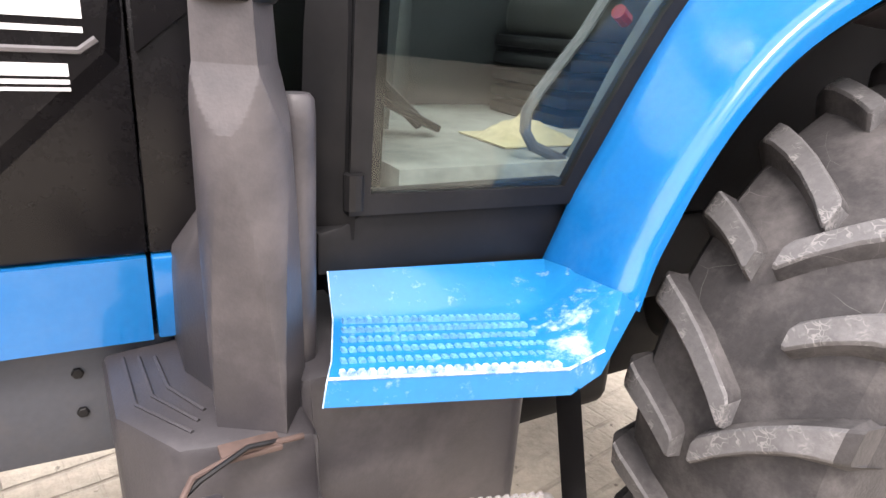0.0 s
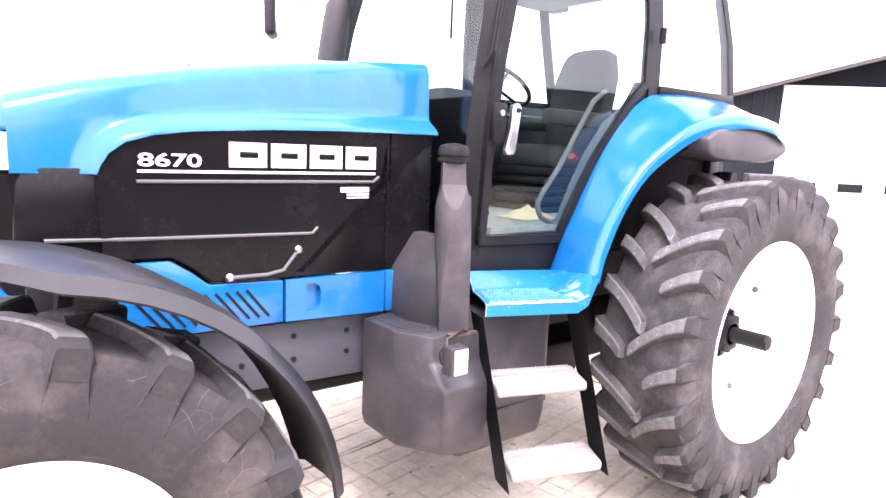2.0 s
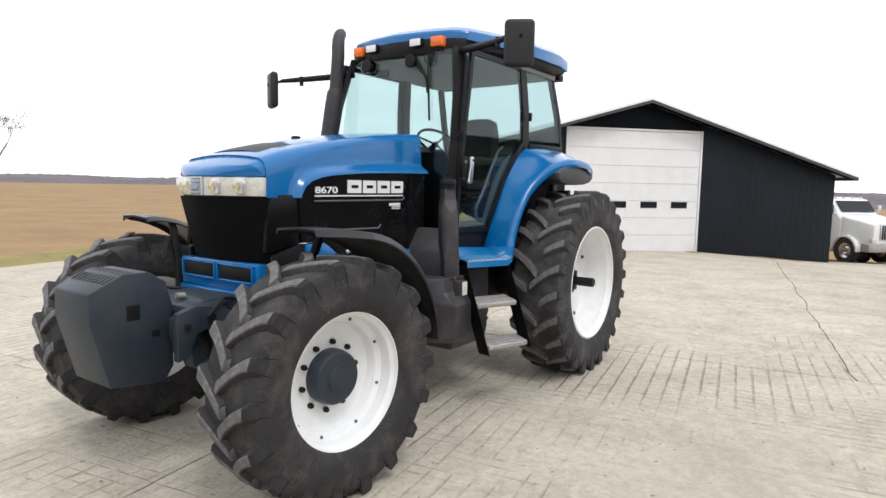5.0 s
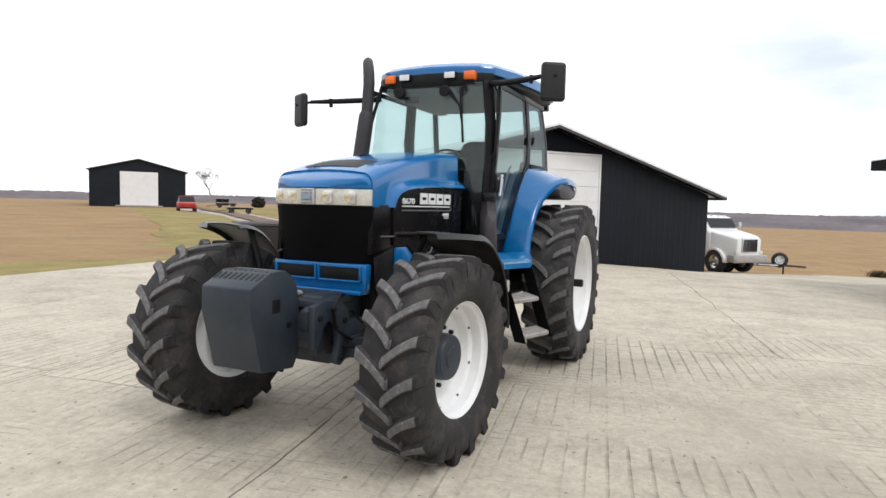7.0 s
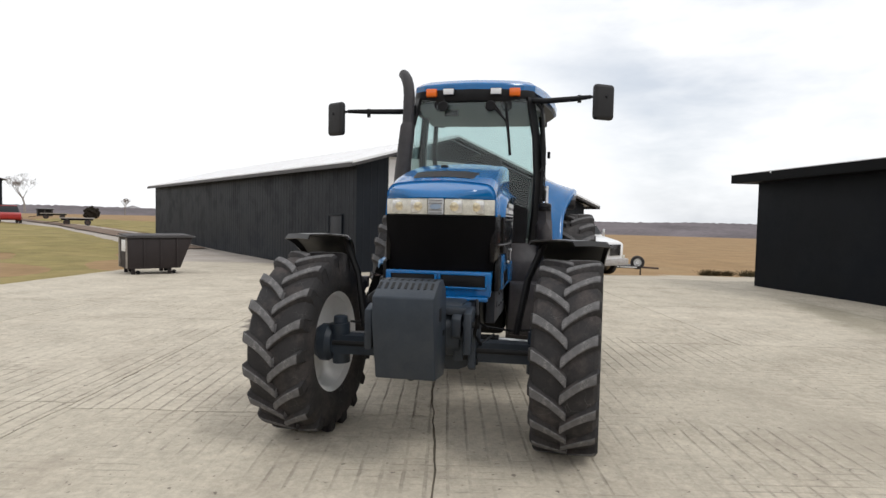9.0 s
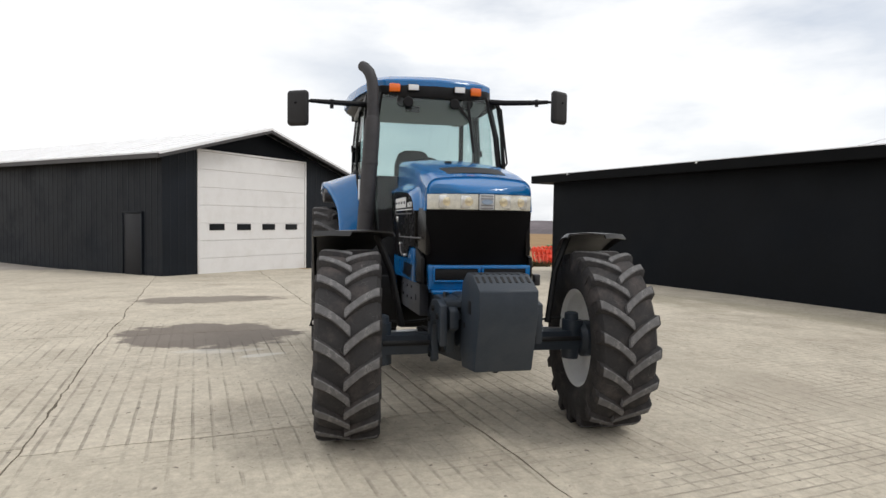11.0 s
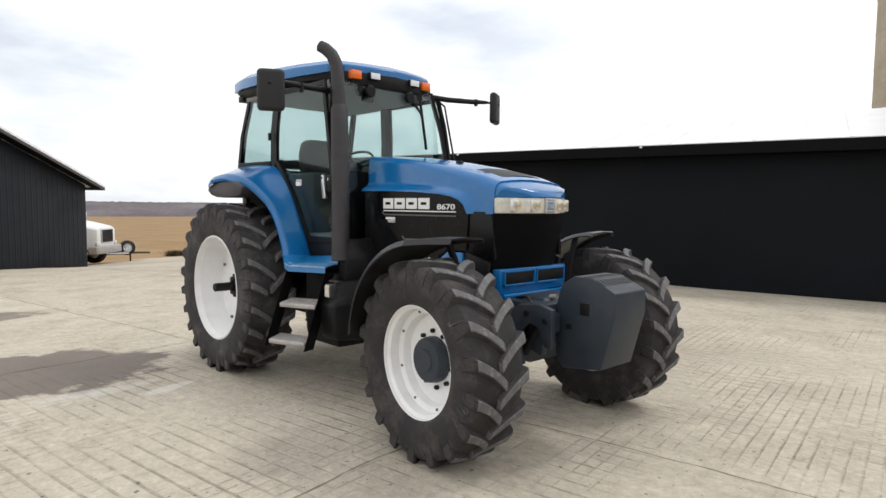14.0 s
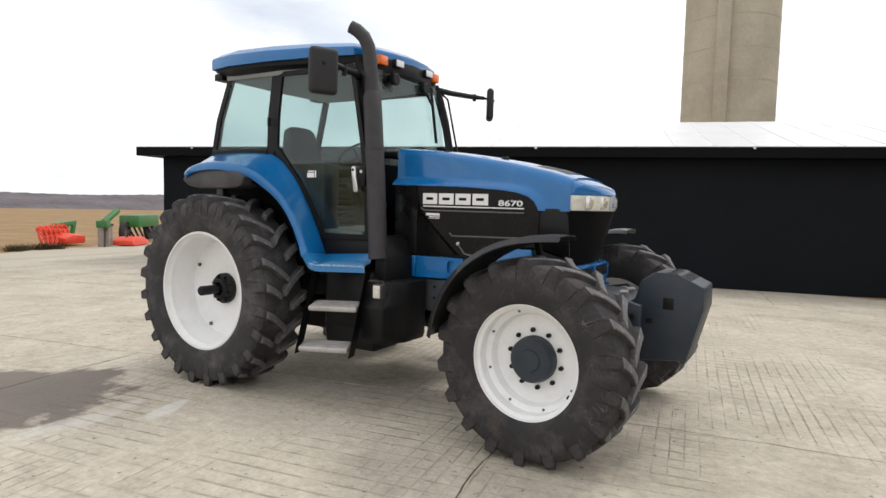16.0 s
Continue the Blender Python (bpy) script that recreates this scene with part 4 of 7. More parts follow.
def make_tyre(c, R, half, rim_r, lugs, lug_h, side, pitch0=0.0, paired=False, rubber=None):
    """Carcass and moulded chevron bars; the bars' points lead in the rolling direction."""
    k = R - lug_h
    prof = [(rim_r, 0.80), (rim_r + 0.03, 0.90), (rim_r + (k - rim_r) * 0.28, 0.985), (rim_r + (k - rim_r) * 0.55, 1.0), (rim_r + (k - rim_r) * 0.78, 0.975),
            (k - 0.035, 0.93), (k - 0.012, 0.84), (k - 0.002, 0.55), (k, 0.0)]
    full = [(r, o * half) for r, o in prof] + [(r, -o * half) for r, o in prof[-2::-1]]
    bm = lathe(full, 96, c, True)
    cx, cy, cz = c

    def base(o):
        o = abs(o) / half
        return float(np.interp(o, [0, 0.55, 0.84, 0.93, 0.975, 1.0], [k, k - 0.002, k - 0.012, k - 0.035, k - 0.09, k - 0.16]))
    rubber = rubber or RUBBER
    tyre = part("tyre", bm, rubber, tractor, "worn black rubber tractor tyre with chevron lugs")
    step = 2 * math.pi / lugs
    span = 0.80 * half / k
    wide = 1.0
    for s in (-1, 1):
        for kind in range(2 if paired else 1):
            stations = (0.0, 0.03, 0.2, 0.42, 0.64, 0.82, 0.93, 1.0) if kind == 0 else (0.34, 0.37, 0.46, 0.58, 0.70, 0.82, 0.93, 1.0)
            own = bmesh.new()
            prev = None
            for n_, q in enumerate(stations):
                o = s * half * (-0.09 + 1.09 * q)
                ang = span * (1.38 * q - 0.48 * q * q)
                rb = base(o) - 0.008
                top = (R - 0.003) if q < 0.86 else (R - 0.010 if q < 0.97 else R - 0.032)
                wt = float(np.interp(q, [0, 0.12, 0.6, 0.85, 1.0], [0.028, 0.024, 0.023, 0.025, 0.028])) * wide * (0.72 if n_ == 0 else 1.0)
                wb = wt + float(np.interp(q, [0, 0.7, 1.0], [0.012, 0.014, 0.026]))
                ring = []
                for r, w in ((rb, -wb), (top - 0.007, -wt - 0.002), (top, -wt + 0.004), (top, wt - 0.004), (top - 0.007, wt + 0.002), (rb, wb)):
                    an = ang + w * 1.25 / k
                    ring.append(own.verts.new((-r * math.cos(an), o, r * math.sin(an))))
                if prev:
                    for j in range(5):
                        f = own.faces.new((prev[j], prev[j + 1], ring[j + 1], ring[j]))
                        f.material_index = 0 if 0 < j < 4 and q < 0.98 else 1
                else:
                    own.faces.new(ring)
                prev = ring
            # buttress running down the shoulder
            ang = span * 0.9
            lower = []
            for r, w in ((k - 0.066, -0.80 * wb), (k - 0.070, -0.65 * wb), (k - 0.072, -0.35 * wb), (k - 0.072, 0.35 * wb), (k - 0.070, 0.65 * wb), (k - 0.066, 0.80 * wb)):
                an = ang + w * 1.25 / k
                lower.append(own.verts.new((-r * math.cos(an), s * half * 0.985, r * math.sin(an))))
            for j in range(5):
                own.faces.new((prev[j], prev[j + 1], lower[j + 1], lower[j])).material_index = 1
            bmesh.ops.remove_doubles(own, verts=own.verts[:], dist=0.0005)
            lug = part("lug", own, LUGM, tyre)
            lug.data.materials.append(rubber)
            first = True
            for i in range(lugs):
                if paired and i % 2 != kind:
                    continue
                a0 = pitch0 + i * step + (step / 2 if s > 0 else 0)
                o2 = lug if first else new("lug", lug.data)
                first = False
                o2.parent = tyre
                o2.matrix_basis = Matrix.Translation(c) @ Matrix.Rotation(a0, 4, "Y")
    return tyre


def nut_bm(c, r, side, h=0.03):
    own = bmesh.new()
    for k, (rr, o) in enumerate(((r, 0.0), (r, h * 0.8), (r * 0.8, h))):
        for i in range(6):
            a = math.pi / 3 * i
            own.verts.new((c[0] + rr * math.cos(a), c[1] + side * o, c[2] + rr * math.sin(a)))
    own.verts.ensure_lookup_table()
    v = own.verts
    for k in range(2):
        for i in range(6):
            own.faces.new((v[6 * k + i], v[6 * k + (i + 1) % 6], v[6 * k + 6 + (i + 1) % 6], v[6 * k + 6 + i]))
    own.faces.new([v[12 + i] for i in range(6)])
    return own


def rear_wheel(side, lip):
    """lip: distance of the rim's outer edge from the centre line."""
    c = (0.0, side * (lip - 0.235), 0.905)
    prof = [(0.565, 0.235), (0.572, 0.228), (0.560, 0.205), (0.535, 0.19), (0.528, 0.10), (0.505, 0.06), (0.500, -0.02), (0.515, -0.06), (0.520, -0.19), (0.56, -0.21), (0.565, -0.235),
            (0.548, -0.235), (0.545, -0.22), (0.505, -0.195), (0.500, -0.085), (0.478, -0.075), (0.40, -0.088), (0.30, -0.075), (0.20, -0.09), (0.0, -0.09),
            (0.0, -0.072), (0.20, -0.072), (0.30, -0.055), (0.40, -0.068), (0.470, -0.055), (0.486, -0.02), (0.49, 0.055), (0.514, 0.10), (0.520, 0.18), (0.545, 0.205), (0.552, 0.235)]
    w = part("wheel", lathe(prof, 96, c, True, side), WHITE, tractor, "white painted rear wheel rim")
    make_tyre(c, 0.93, 0.265, 0.552, 24, 0.052, side, 0.05, True, DUSTY_GLARE)
    hub = [(0.0, -0.075), (0.15, -0.075), (0.15, -0.03), (0.11, -0.015), (0.095, 0.02), (0.065, 0.03), (0.0, 0.03)]
    part("hub", lathe(hub, 32, c, False, side, box(c[0] - 0.075, c[0] + 0.075, c[1] + side * -0.05, c[1] + side * 0.03, c[2] - 0.10, c[2] + 0.10, 0.015)), BLACK, w, "black cast wheel hub clamp")
    part("axle_shaft", lathe([(0.0, 0.0), (0.046, 0.0), (0.046, 0.225), (0.038, 0.235), (0.0, 0.235)], 24, c, False, side), BLACK, w, "dark steel bar axle end")
    for k in range(8):
        a = 2 * math.pi * (k + 0.5) / 8
        part("wheel_nut", nut_bm((c[0] + 0.125 * math.cos(a), c[1] - side * 0.03, c[2] + 0.125 * math.sin(a)), 0.016, side), BLACK, w)
    a = 1.9
    part("valve", tube([(c[0] + 0.43 * math.cos(a), c[1] - side * 0.06, c[2] + 0.43 * math.sin(a)), (c[0] + 0.44 * math.cos(a), c[1] + side * 0.01, c[2] + 0.44 * math.sin(a))], 0.011, 8), BLACK, w)
    for k in range(4):
        a = 2 * math.pi * k / 4 + 0.5
        part("rim_bolt", nut_bm((c[0] + 0.435 * math.cos(a), c[1] - side * 0.06, c[2] + 0.435 * math.sin(a)), 0.02, side, 0.02), GREYLINE, w)


FX, FZ = -3.42, 0.715


def front_wheel(side, lip):
    c = (FX + 0.042, side * (lip - 0.19), FZ)
    prof = [(0.418, 0.19), (0.424, 0.183), (0.412, 0.165), (0.39, 0.15), (0.385, 0.08), (0.365, 0.05), (0.360, -0.05), (0.38, -0.08), (0.385, -0.16), (0.412, -0.175), (0.418, -0.19),
            (0.404, -0.19), (0.372, -0.155), (0.366, -0.075), (0.345, -0.045), (0.335, -0.03), (0.315, -0.022), (0.24, -0.014), (0.14, -0.014), (0.0, -0.014),
            (0.0, 0.002), (0.14, 0.002), (0.24, 0.002), (0.300, -0.002), (0.318, 0.004), (0.326, 0.03), (0.334, 0.062), (0.350, 0.070), (0.372, 0.078), (0.376, 0.15), (0.398, 0.168), (0.404, 0.19)]
    w = part("wheel", lathe(prof, 80, c, True, side), WHITE, tractor, "white painted front wheel rim")
    ty = make_tyre(c, 0.732, 0.235, 0.405, 18, 0.042, side, 0.12)
    hub = [(0.0, 0.0), (0.165, 0.0), (0.168, 0.03), (0.160, 0.085), (0.150, 0.098), (0.08, 0.100), (0.075, 0.110), (0.0, 0.112)]
    part("hub", lathe(hub, 48, c, False, side), SLATE, w, "dark slate cast front hub")
    for k in range(10):
        a = 2 * math.pi * (k + 0.3) / 10
        part("wheel_nut", nut_bm((c[0] + 0.205 * math.cos(a), c[1] + side * 0.002, c[2] + 0.205 * math.sin(a)), 0.017, side), BLACK, w)
    for k in range(8):
        a = 2 * math.pi * (k + 0.6) / 8
        part("rim_bolt", nut_bm((c[0] + 0.352 * math.cos(a), c[1] + side * 0.068, c[2] + 0.352 * math.sin(a)), 0.010, side, 0.012), GREYLINE, w)
    part("valve", tube([(c[0] - 0.29, c[1] + side * 0.06, c[2] - 0.20), (c[0] - 0.30, c[1] + side * 0.11, c[2] - 0.205)], 0.008, 8), BLACK, w)
    # both front wheels are turned a little to the tractor's right
    turn = Matrix.Translation((FX, side * 0.80, 0)) @ Matrix.Rotation(radians(-5.0), 4, "Z") @ Matrix.Translation((-FX, -side * 0.80, 0))
    w.matrix_basis, ty.matrix_basis = turn, turn


rear_wheel(-1, 1.37)
rear_wheel(1, 1.27)
front_wheel(-1, 1.22)
front_wheel(1, 1.23)

# hood: lengthwise tables of crown height, half width and lower edge
CROWN = [(-3.60, 1.90), (-3.5, 1.965), (-3.35, 2.03), (-3.15, 2.09), (-2.8, 2.165), (-2.4, 2.23), (-2.1, 2.268), (-1.69, 2.30)]
LOWER = [(-3.60, 1.757), (-3.105, 1.757), (-3.095, 1.79), (-3.07, 1.83), (-3.02, 1.868), (-2.93, 1.896), (-2.8, 1.915), (-2.5, 1.935), (-2.2, 1.945), (-1.69, 1.952)]
WIDTH = [(-3.60, 0.425), (-3.36, 0.44), (-3.1, 0.475), (-2.6, 0.505), (-1.69, 0.505)]


RIM = [(x, z) for x, z in LOWER if x > -3.11] + [(-3.105, 1.757)]


def rim_distance(x, z):
    """How far a point of the hood's side lies from the edge of the black panel below it."""
    best = 9.0
    for (ax, az), (bx_, bz) in zip(RIM, RIM[1:]):
        ux, uz = bx_ - ax, bz - az
        f = min(1.0, max(0.0, ((x - ax) * ux + (z - az) * uz) / (ux * ux + uz * uz + 1e-9)))
        best = min(best, math.hypot(x - ax - ux * f, z - az - uz * f))
    return best


RIM = sorted(RIM)
FLANK = [(-3.60, 0.412), (-3.36, 0.424), (-3.0, 0.428), (-2.5, 0.420), (-1.69, 0.408)]


def hood_ring(x):
    """Flat crown, tight shoulder, upright flank, and a flare along the edge of the side panel."""
    zt, zb, w = interp(CROWN, x), interp(LOWER, x), interp(FLANK, x)
    r = interp([(-3.4, 0.085), (-3.0, 0.075), (-2.4, 0.060), (-1.69, 0.050)], x)
    half = [(x, 0.0, zt), (x, (w - r) * 0.4, zt - 0.004), (x, (w - r) * 0.75, zt - 0.012), (x, w - r, zt - 0.022)]
    for a in (18, 36, 54, 72, 90):
        half.append((x, w - r + r * math.sin(radians(a)), zt - 0.022 - r + r * math.cos(radians(a))))
    z0 = zt - 0.022 - r
    for f in (0.2, 0.4, 0.55, 0.66, 0.75, 0.82, 0.88, 0.93, 0.97, 1.0):
        z = z0 + (zb - z0) * f
        d = max(0.0, 1 - rim_distance(x, z) / 0.075)
        half.append((x, w + 0.012 * f + interp([(-3.3, 0.04), (-2.9, 0.060), (-1.69, 0.078)], x) * d * d * (3 - 2 * d), z))
    return half, [(p[0], -p[1], p[2]) for p in half]


hx = [-3.352, -3.30, -3.25, -3.21, -3.18, -3.16, -3.14, -3.12, -3.107, -3.095, -3.082, -3.07, -3.058, -3.045, -3.032, -3.02, -3.0, -2.98, -2.955, -2.93, -2.90, -2.86, -2.81, -2.75, -2.65, -2.5, -2.35, -2.2, -2.05, -1.85, -1.69]
rows = []
for x in hx:
    r, l = hood_ring(x)
    rows.append(l[:0:-1] + r)
hood = part("hood", sheet(rows, -0.012), BLUE, tractor, "glossy blue engine hood", sharp=45)
# nose cap over the lamps: from the curved lamp line back to the first hood section
PLAN = [(0.0, -3.572), (0.16, -3.546), (0.312, -3.482), (0.38, -3.425), (0.430, -3.366)]
first = hood_ring(-3.352)[0]
cap = []
for px, y, z in first[:-1]:
    y1 = y / first[-1][1] * 0.430
    xf = interp(PLAN, y1)
    line = [(xf + 0.006, y1, 1.888), (xf - 0.002, y1, 1.897)]
    for f in (0.0, 0.08, 0.25, 0.5, 0.75, 1.0):
        x = xf + (-3.352 - xf) * f
        zz = z - interp(CROWN, -3.352) + interp(CROWN, x)
        line.append((x + 0.004 * (f == 0), y1 + (y - y1) * f, max(1.899 + 0.006 * (f > 0), zz - (0.012 if f == 0 else 0.0))))
    cap.append(line)
mirror = [[(x, -y, z) for x, y, z in line] for line in cap[:0:-1]]
part("nose_cap", sheet(mirror + cap, 0.010), BLUE, hood, "blue front edge of the hood above the lamps", sharp=45)
vent_rows = []
for x in (-3.26, -3.20, -3.13, -3.05, -2.98):
    f = 0.245 + (x + 3.26) * 0.10
    vent_rows.append([(x, y, interp(CROWN, x) - 0.022 * (abs(y) / 0.30) ** 2 + 0.0175) for y in np.linspace(-f, f, 9)])
part("hood_vent", sheet(vent_rows, 0.003), BLACK, hood, "matt black air intake panel in the hood top")
part("filler_cap", tube([(-2.62, 0.10, 2.18), (-2.62, 0.10, 2.215), (-2.62, 0.10, 2.222)], [0.036, 0.036, 0.026], 16), BLACK, hood, "small round black cap")

# side panels, grille and lower blue skirts
SIDE_TOP = [(x, interp(LOWER, x) + 0.02) for x in (-1.70, -2.2, -2.5, -2.8, -2.93, -3.02, -3.07, -3.095, -3.12, -3.34)]
for s in (-1, 1):
    y0, y1 = s * 0.44, s * 0.492
    lead = [(-1.950, interp(LOWER, -1.95) + 0.02)] + SIDE_TOP[1:] + [(-3.36, 1.40), (-3.10, 1.45), (-2.88, 1.45), (-2.80, 1.40), (-2.74, 1.345), (-2.42, 1.335), (-1.950, 1.332)]
    pan = slab(lead, "y", y0, s * 0.478, 0.006)
    for v in pan.verts:
        v.co.y += s * min(0.0, interp(WIDTH, v.co.x) - interp(WIDTH, -3.0))
    part("side_panel", pan, BLACKP, tractor, "black side panel of the engine hood")
    part("side_panel", slab([(-1.70, interp(LOWER, -1.70) + 0.02), (-1.946, interp(LOWER, -1.946) + 0.02), (-1.946, 1.332), (-1.70, 1.332)], "y", y0, s * 0.477, 0.004), BLACKP, tractor, "black rear side panel")
    skirt = [(-1.70, 1.326), (-1.945, 1.326), (-1.945, 1.135), (-1.70, 1.130)]
    part("skirt", slab(skirt, "y", y0, s * 0.49, 0.006), BLUE, tractor, "blue lower engine side panel")
    # panel with a D-shaped finger pocket cut into it
    hole = [(-2.342, 1.183), (-2.342, 1.302), (-2.305, 1.302)] + [(-2.310 + 0.035 * math.sin(radians(a)), (1.268 if a < 90 else 1.218) + 0.034 * math.cos(radians(a))) for a in range(20, 161, 20)] + [(-2.305, 1.183)]
    skirt = [(-1.955, 1.326), (-2.435, 1.329), (-2.435, 1.15), (-2.342, 1.147)] + hole + [hole[0], (-2.342, 1.147), (-1.955, 1.135)]
    ds = part("skirt", slab(skirt, "y", y0, s * 0.49), BLUE, tractor, "blue lower engine side panel")
    part("latch_pocket", slab([(-2.355, 1.17), (-2.355, 1.315), (-2.26, 1.315), (-2.26, 1.17)], "y", s * 0.445, s * 0.462), BLUE, ds, "recessed blue pull latch")
    skirt = [(-2.445, 1.329), (-2.745, 1.338), (-2.81, 1.392), (-2.885, 1.442), (-3.06, 1.442), (-3.06, 1.155), (-2.445, 1.15)]
    sk = part("skirt", slab(skirt, "y", y0, s * 0.488, 0.006), BLUE, tractor, "blue lower engine side panel")
    part("nose_side", slab([(-3.065, 1.445), (-3.10, 1.445), (-3.33, 1.38), (-3.33, 1.17), (-3.065, 1.17)], "y", y0, s * 0.470, 0.006), BLACK, tractor, "black panel beside the grille")
    for k in range(11):
        x = -2.60 - 0.041 * k
        part("vent_slot", bar((x, s * 0.489, 1.302), (x + 0.092, s * 0.489, 1.185), 0.010, 0.006, 0.0, up=(0, s, 0)), BLACK, sk)
    # the forward field of the panel stands proud of its rear lower corner along a slanting edge
    fld = slab([(-1.955, 1.70), (-1.955, interp(LOWER, -1.955) + 0.012)] + [(x, z - 0.008) for x, z in SIDE_TOP[1:-1]] + [(-3.10, 1.46), (-2.88, 1.458), (-2.80, 1.41), (-2.735, 1.355), (-2.42, 1.345), (-2.335, 1.343)], "y", s * 0.470, s * 0.4935)
    for v in fld.verts:
        if v.co.x > -2.34 and v.co.z < 1.72 and abs(v.co.y) > 0.48:
            v.co.x -= 0.034
            v.co.z += 0.036
        v.co.y += s * min(0.0, interp(WIDTH, v.co.x) - interp(WIDTH, -3.0))
    part("panel_field", fld, BLACKP, tractor, "raised forward field of the black side panel", sharp=12)
    part("panel_field", slab([(-1.71, interp(LOWER, -1.71) + 0.012), (-1.938, interp(LOWER, -1.938) + 0.012), (-1.938, 1.735), (-1.71, 1.925)], "y", s * 0.470, s * 0.4925), BLACKP, tractor, "raised upper corner of the black rear panel", sharp=12)
    # raised lines and catch on the panel
    part("trim_line", tube([(-2.99, s * 0.494, 1.735), (-2.03, s * 0.494, 1.735), (-2.00, s * 0.494, 1.757)], 0.007, 6), GREYLINE, tractor, "thin grey trim line")
    part("trim_line", tube([(-3.27, s * 0.464, 1.535), (-3.0, s * 0.494, 1.531), (-2.32, s * 0.494, 1.520), (-2.295, s * 0.494, 1.545)], 0.007, 6), GREYLINE, tractor, "thin grey trim line")
    han = tube([(-2.67, s * 0.502, 1.362), (-2.52, s * 0.502, 1.362), (-2.45, s * 0.502, 1.375), (-2.385, s * 0.502, 1.455)], 0.008, 8)
    han = part("panel_handle", han, GREYLINE, tractor, "bent grey rod handle")
    for p in ((-2.67, 1.362), (-2.385, 1.455)):
        part("handle_bolt", lathe([(0, 0), (0.017, 0), (0.017, 0.012), (0.010, 0.018), (0, 0.018)], 12, (p[0], s * 0.494, p[1]), False, s), CHROME, han)
    # emblem row in plain white blocks, model number and underline
    xs = -2.665 if s < 0 else -2.015
    for k in range(4):
        a = xs + (-s) * (k * 0.166)
        b = a + (-s) * 0.148
        lo, hi = min(a, b), max(a, b)
        bl = slab([(lo, 1.79), (hi, 1.79), (hi, 1.885), (lo, 1.885)], "y", s * 0.488, s * 0.496)
        bl = part("emblem_block", bl, DECAL, tractor, "plain white emblem block")
        part("emblem_slot", box(lo + 0.04, hi - 0.035, s * 0.490, s * 0.498, 1.826, 1.850, 0.002), BLACKP, bl)
    part("underline", box(-2.985, -2.02, s * 0.488, s * 0.4955, 1.766, 1.776, 0.0), DECAL, tractor, "thin white underline")
    if s < 0:
        m = Matrix.Translation((-2.985, -0.494, 1.790)) @ Matrix(((1.72, 0, 0, 0), (0, 0, -1, 0), (0, 1, 0, 0), (0, 0, 0, 1)))
    else:
        m = Matrix.Translation((-2.755, 0.494, 1.790)) @ Matrix(((-1.72, 0, 0, 0), (0, 0, 1, 0), (0, 1, 0, 0), (0, 0, 0, 1)))
    part("model_number", text_bm("8670", 0.064, m), DECAL, tractor, "white model number 8670", smooth=False)
    for k, (a, b, z0, z1) in enumerate(((0.0, 0.14, 1.690, 1.712), (0.03, 0.14, 1.676, 1.684), (0.03, 0.14, 1.664, 1.670))):
        lo, hi = (-2.19 + a, -2.19 + b) if s < 0 else (-2.05 - b, -2.05 - a)
        part("dealer_bar", box(lo, hi, s * 0.489, s * 0.4945, z0, z1, 0.0), DECAL, tractor, "small white decal bars")

grille = part("grille", loft([[(-3.36, -0.440, 1.755), (-3.50, -0.285, 1.755), (-3.555, 0, 1.755), (-3.50, 0.285, 1.755), (-3.36, 0.440, 1.755), (-3.1, 0.455, 1.755), (-3.1, -0.455, 1.755)],
                              [(-3.30, -0.425, 1.325), (-3.375, -0.28, 1.325), (-3.405, 0, 1.325), (-3.375, 0.28, 1.325), (-3.30, 0.425, 1.325), (-3.1, 0.435, 1.325), (-3.1, -0.435, 1.325)]]),
             SCREEN_SHADE, tractor, "black tapered front grille screen")
ring = [(-3.365, -0.424), (-3.47, -0.314), (-3.535, -0.162), (-3.562, 0.0), (-3.535, 0.162), (-3.47, 0.314), (-3.365, 0.424)]


def lamp_wall(pts, z0, z1, depth):
    own = []
    for z in (z0, z1):
        own.append([(x, y, z) for x, y in pts] + [(x + depth, y * 0.98, z) for x, y in pts[::-1]])
    return bevel(loft(own), 0.006)


part("lamp_surround", lamp_wall([(x + 0.012, y * 0.99) for x, y in ring], 1.755, 1.898, 0.10), BLACK, tractor, "black headlamp surround")
for s in (-1, 1):
    pts = [(-3.300, 0.440), (-3.372, 0.431), (-3.472, 0.319), (-3.536, 0.162), (-3.556, 0.065)]
    hl = part("headlamp", lamp_wall([(x, s * y) for x, y in pts], 1.766, 1.888, 0.05), LENSW, tractor, "wide clear headlamp with chrome reflectors")
    for (x, y) in ((-3.540, 0.14), (-3.478, 0.300)):
        part("reflector", box(x - 0.003, x + 0.03, s * y - 0.06, s * y + 0.06, 1.780, 1.876, 0.004, 2), GREYLENS, hl)
        part("bulb_bowl", lathe([(0.0, 0.0), (0.030, 0.0), (0.034, 0.006), (0.018, 0.010), (0.0, 0.010)], 16, (0, 0, 0), False, 1), WARM, hl, "round warm lamp bowl").matrix_local = pose(x - 0.004, s * y, 1.828, 0, 0, 90)
badge = part("badge", lamp_wall([(-3.566, -0.06), (-3.572, 0), (-3.566, 0.06)], 1.766, 1.888, 0.03), PLATE, tractor, "silver square badge plate")
for z in (1.778, 1.8, 1.852, 1.874):
    part("badge_line", box(-3.5750, -3.568, -0.050, 0.050, z - 0.002, z + 0.002, 0.0), GREYLINE, badge, "fine grey line")
own = slab([(0.045 * math.cos(2 * math.pi * k / 24), 1.826 + 0.020 * math.sin(2 * math.pi * k / 24)) for k in range(24)], "x", -3.581, -3.574)
part("badge_oval", own, BADGE, badge, "plain blue oval")

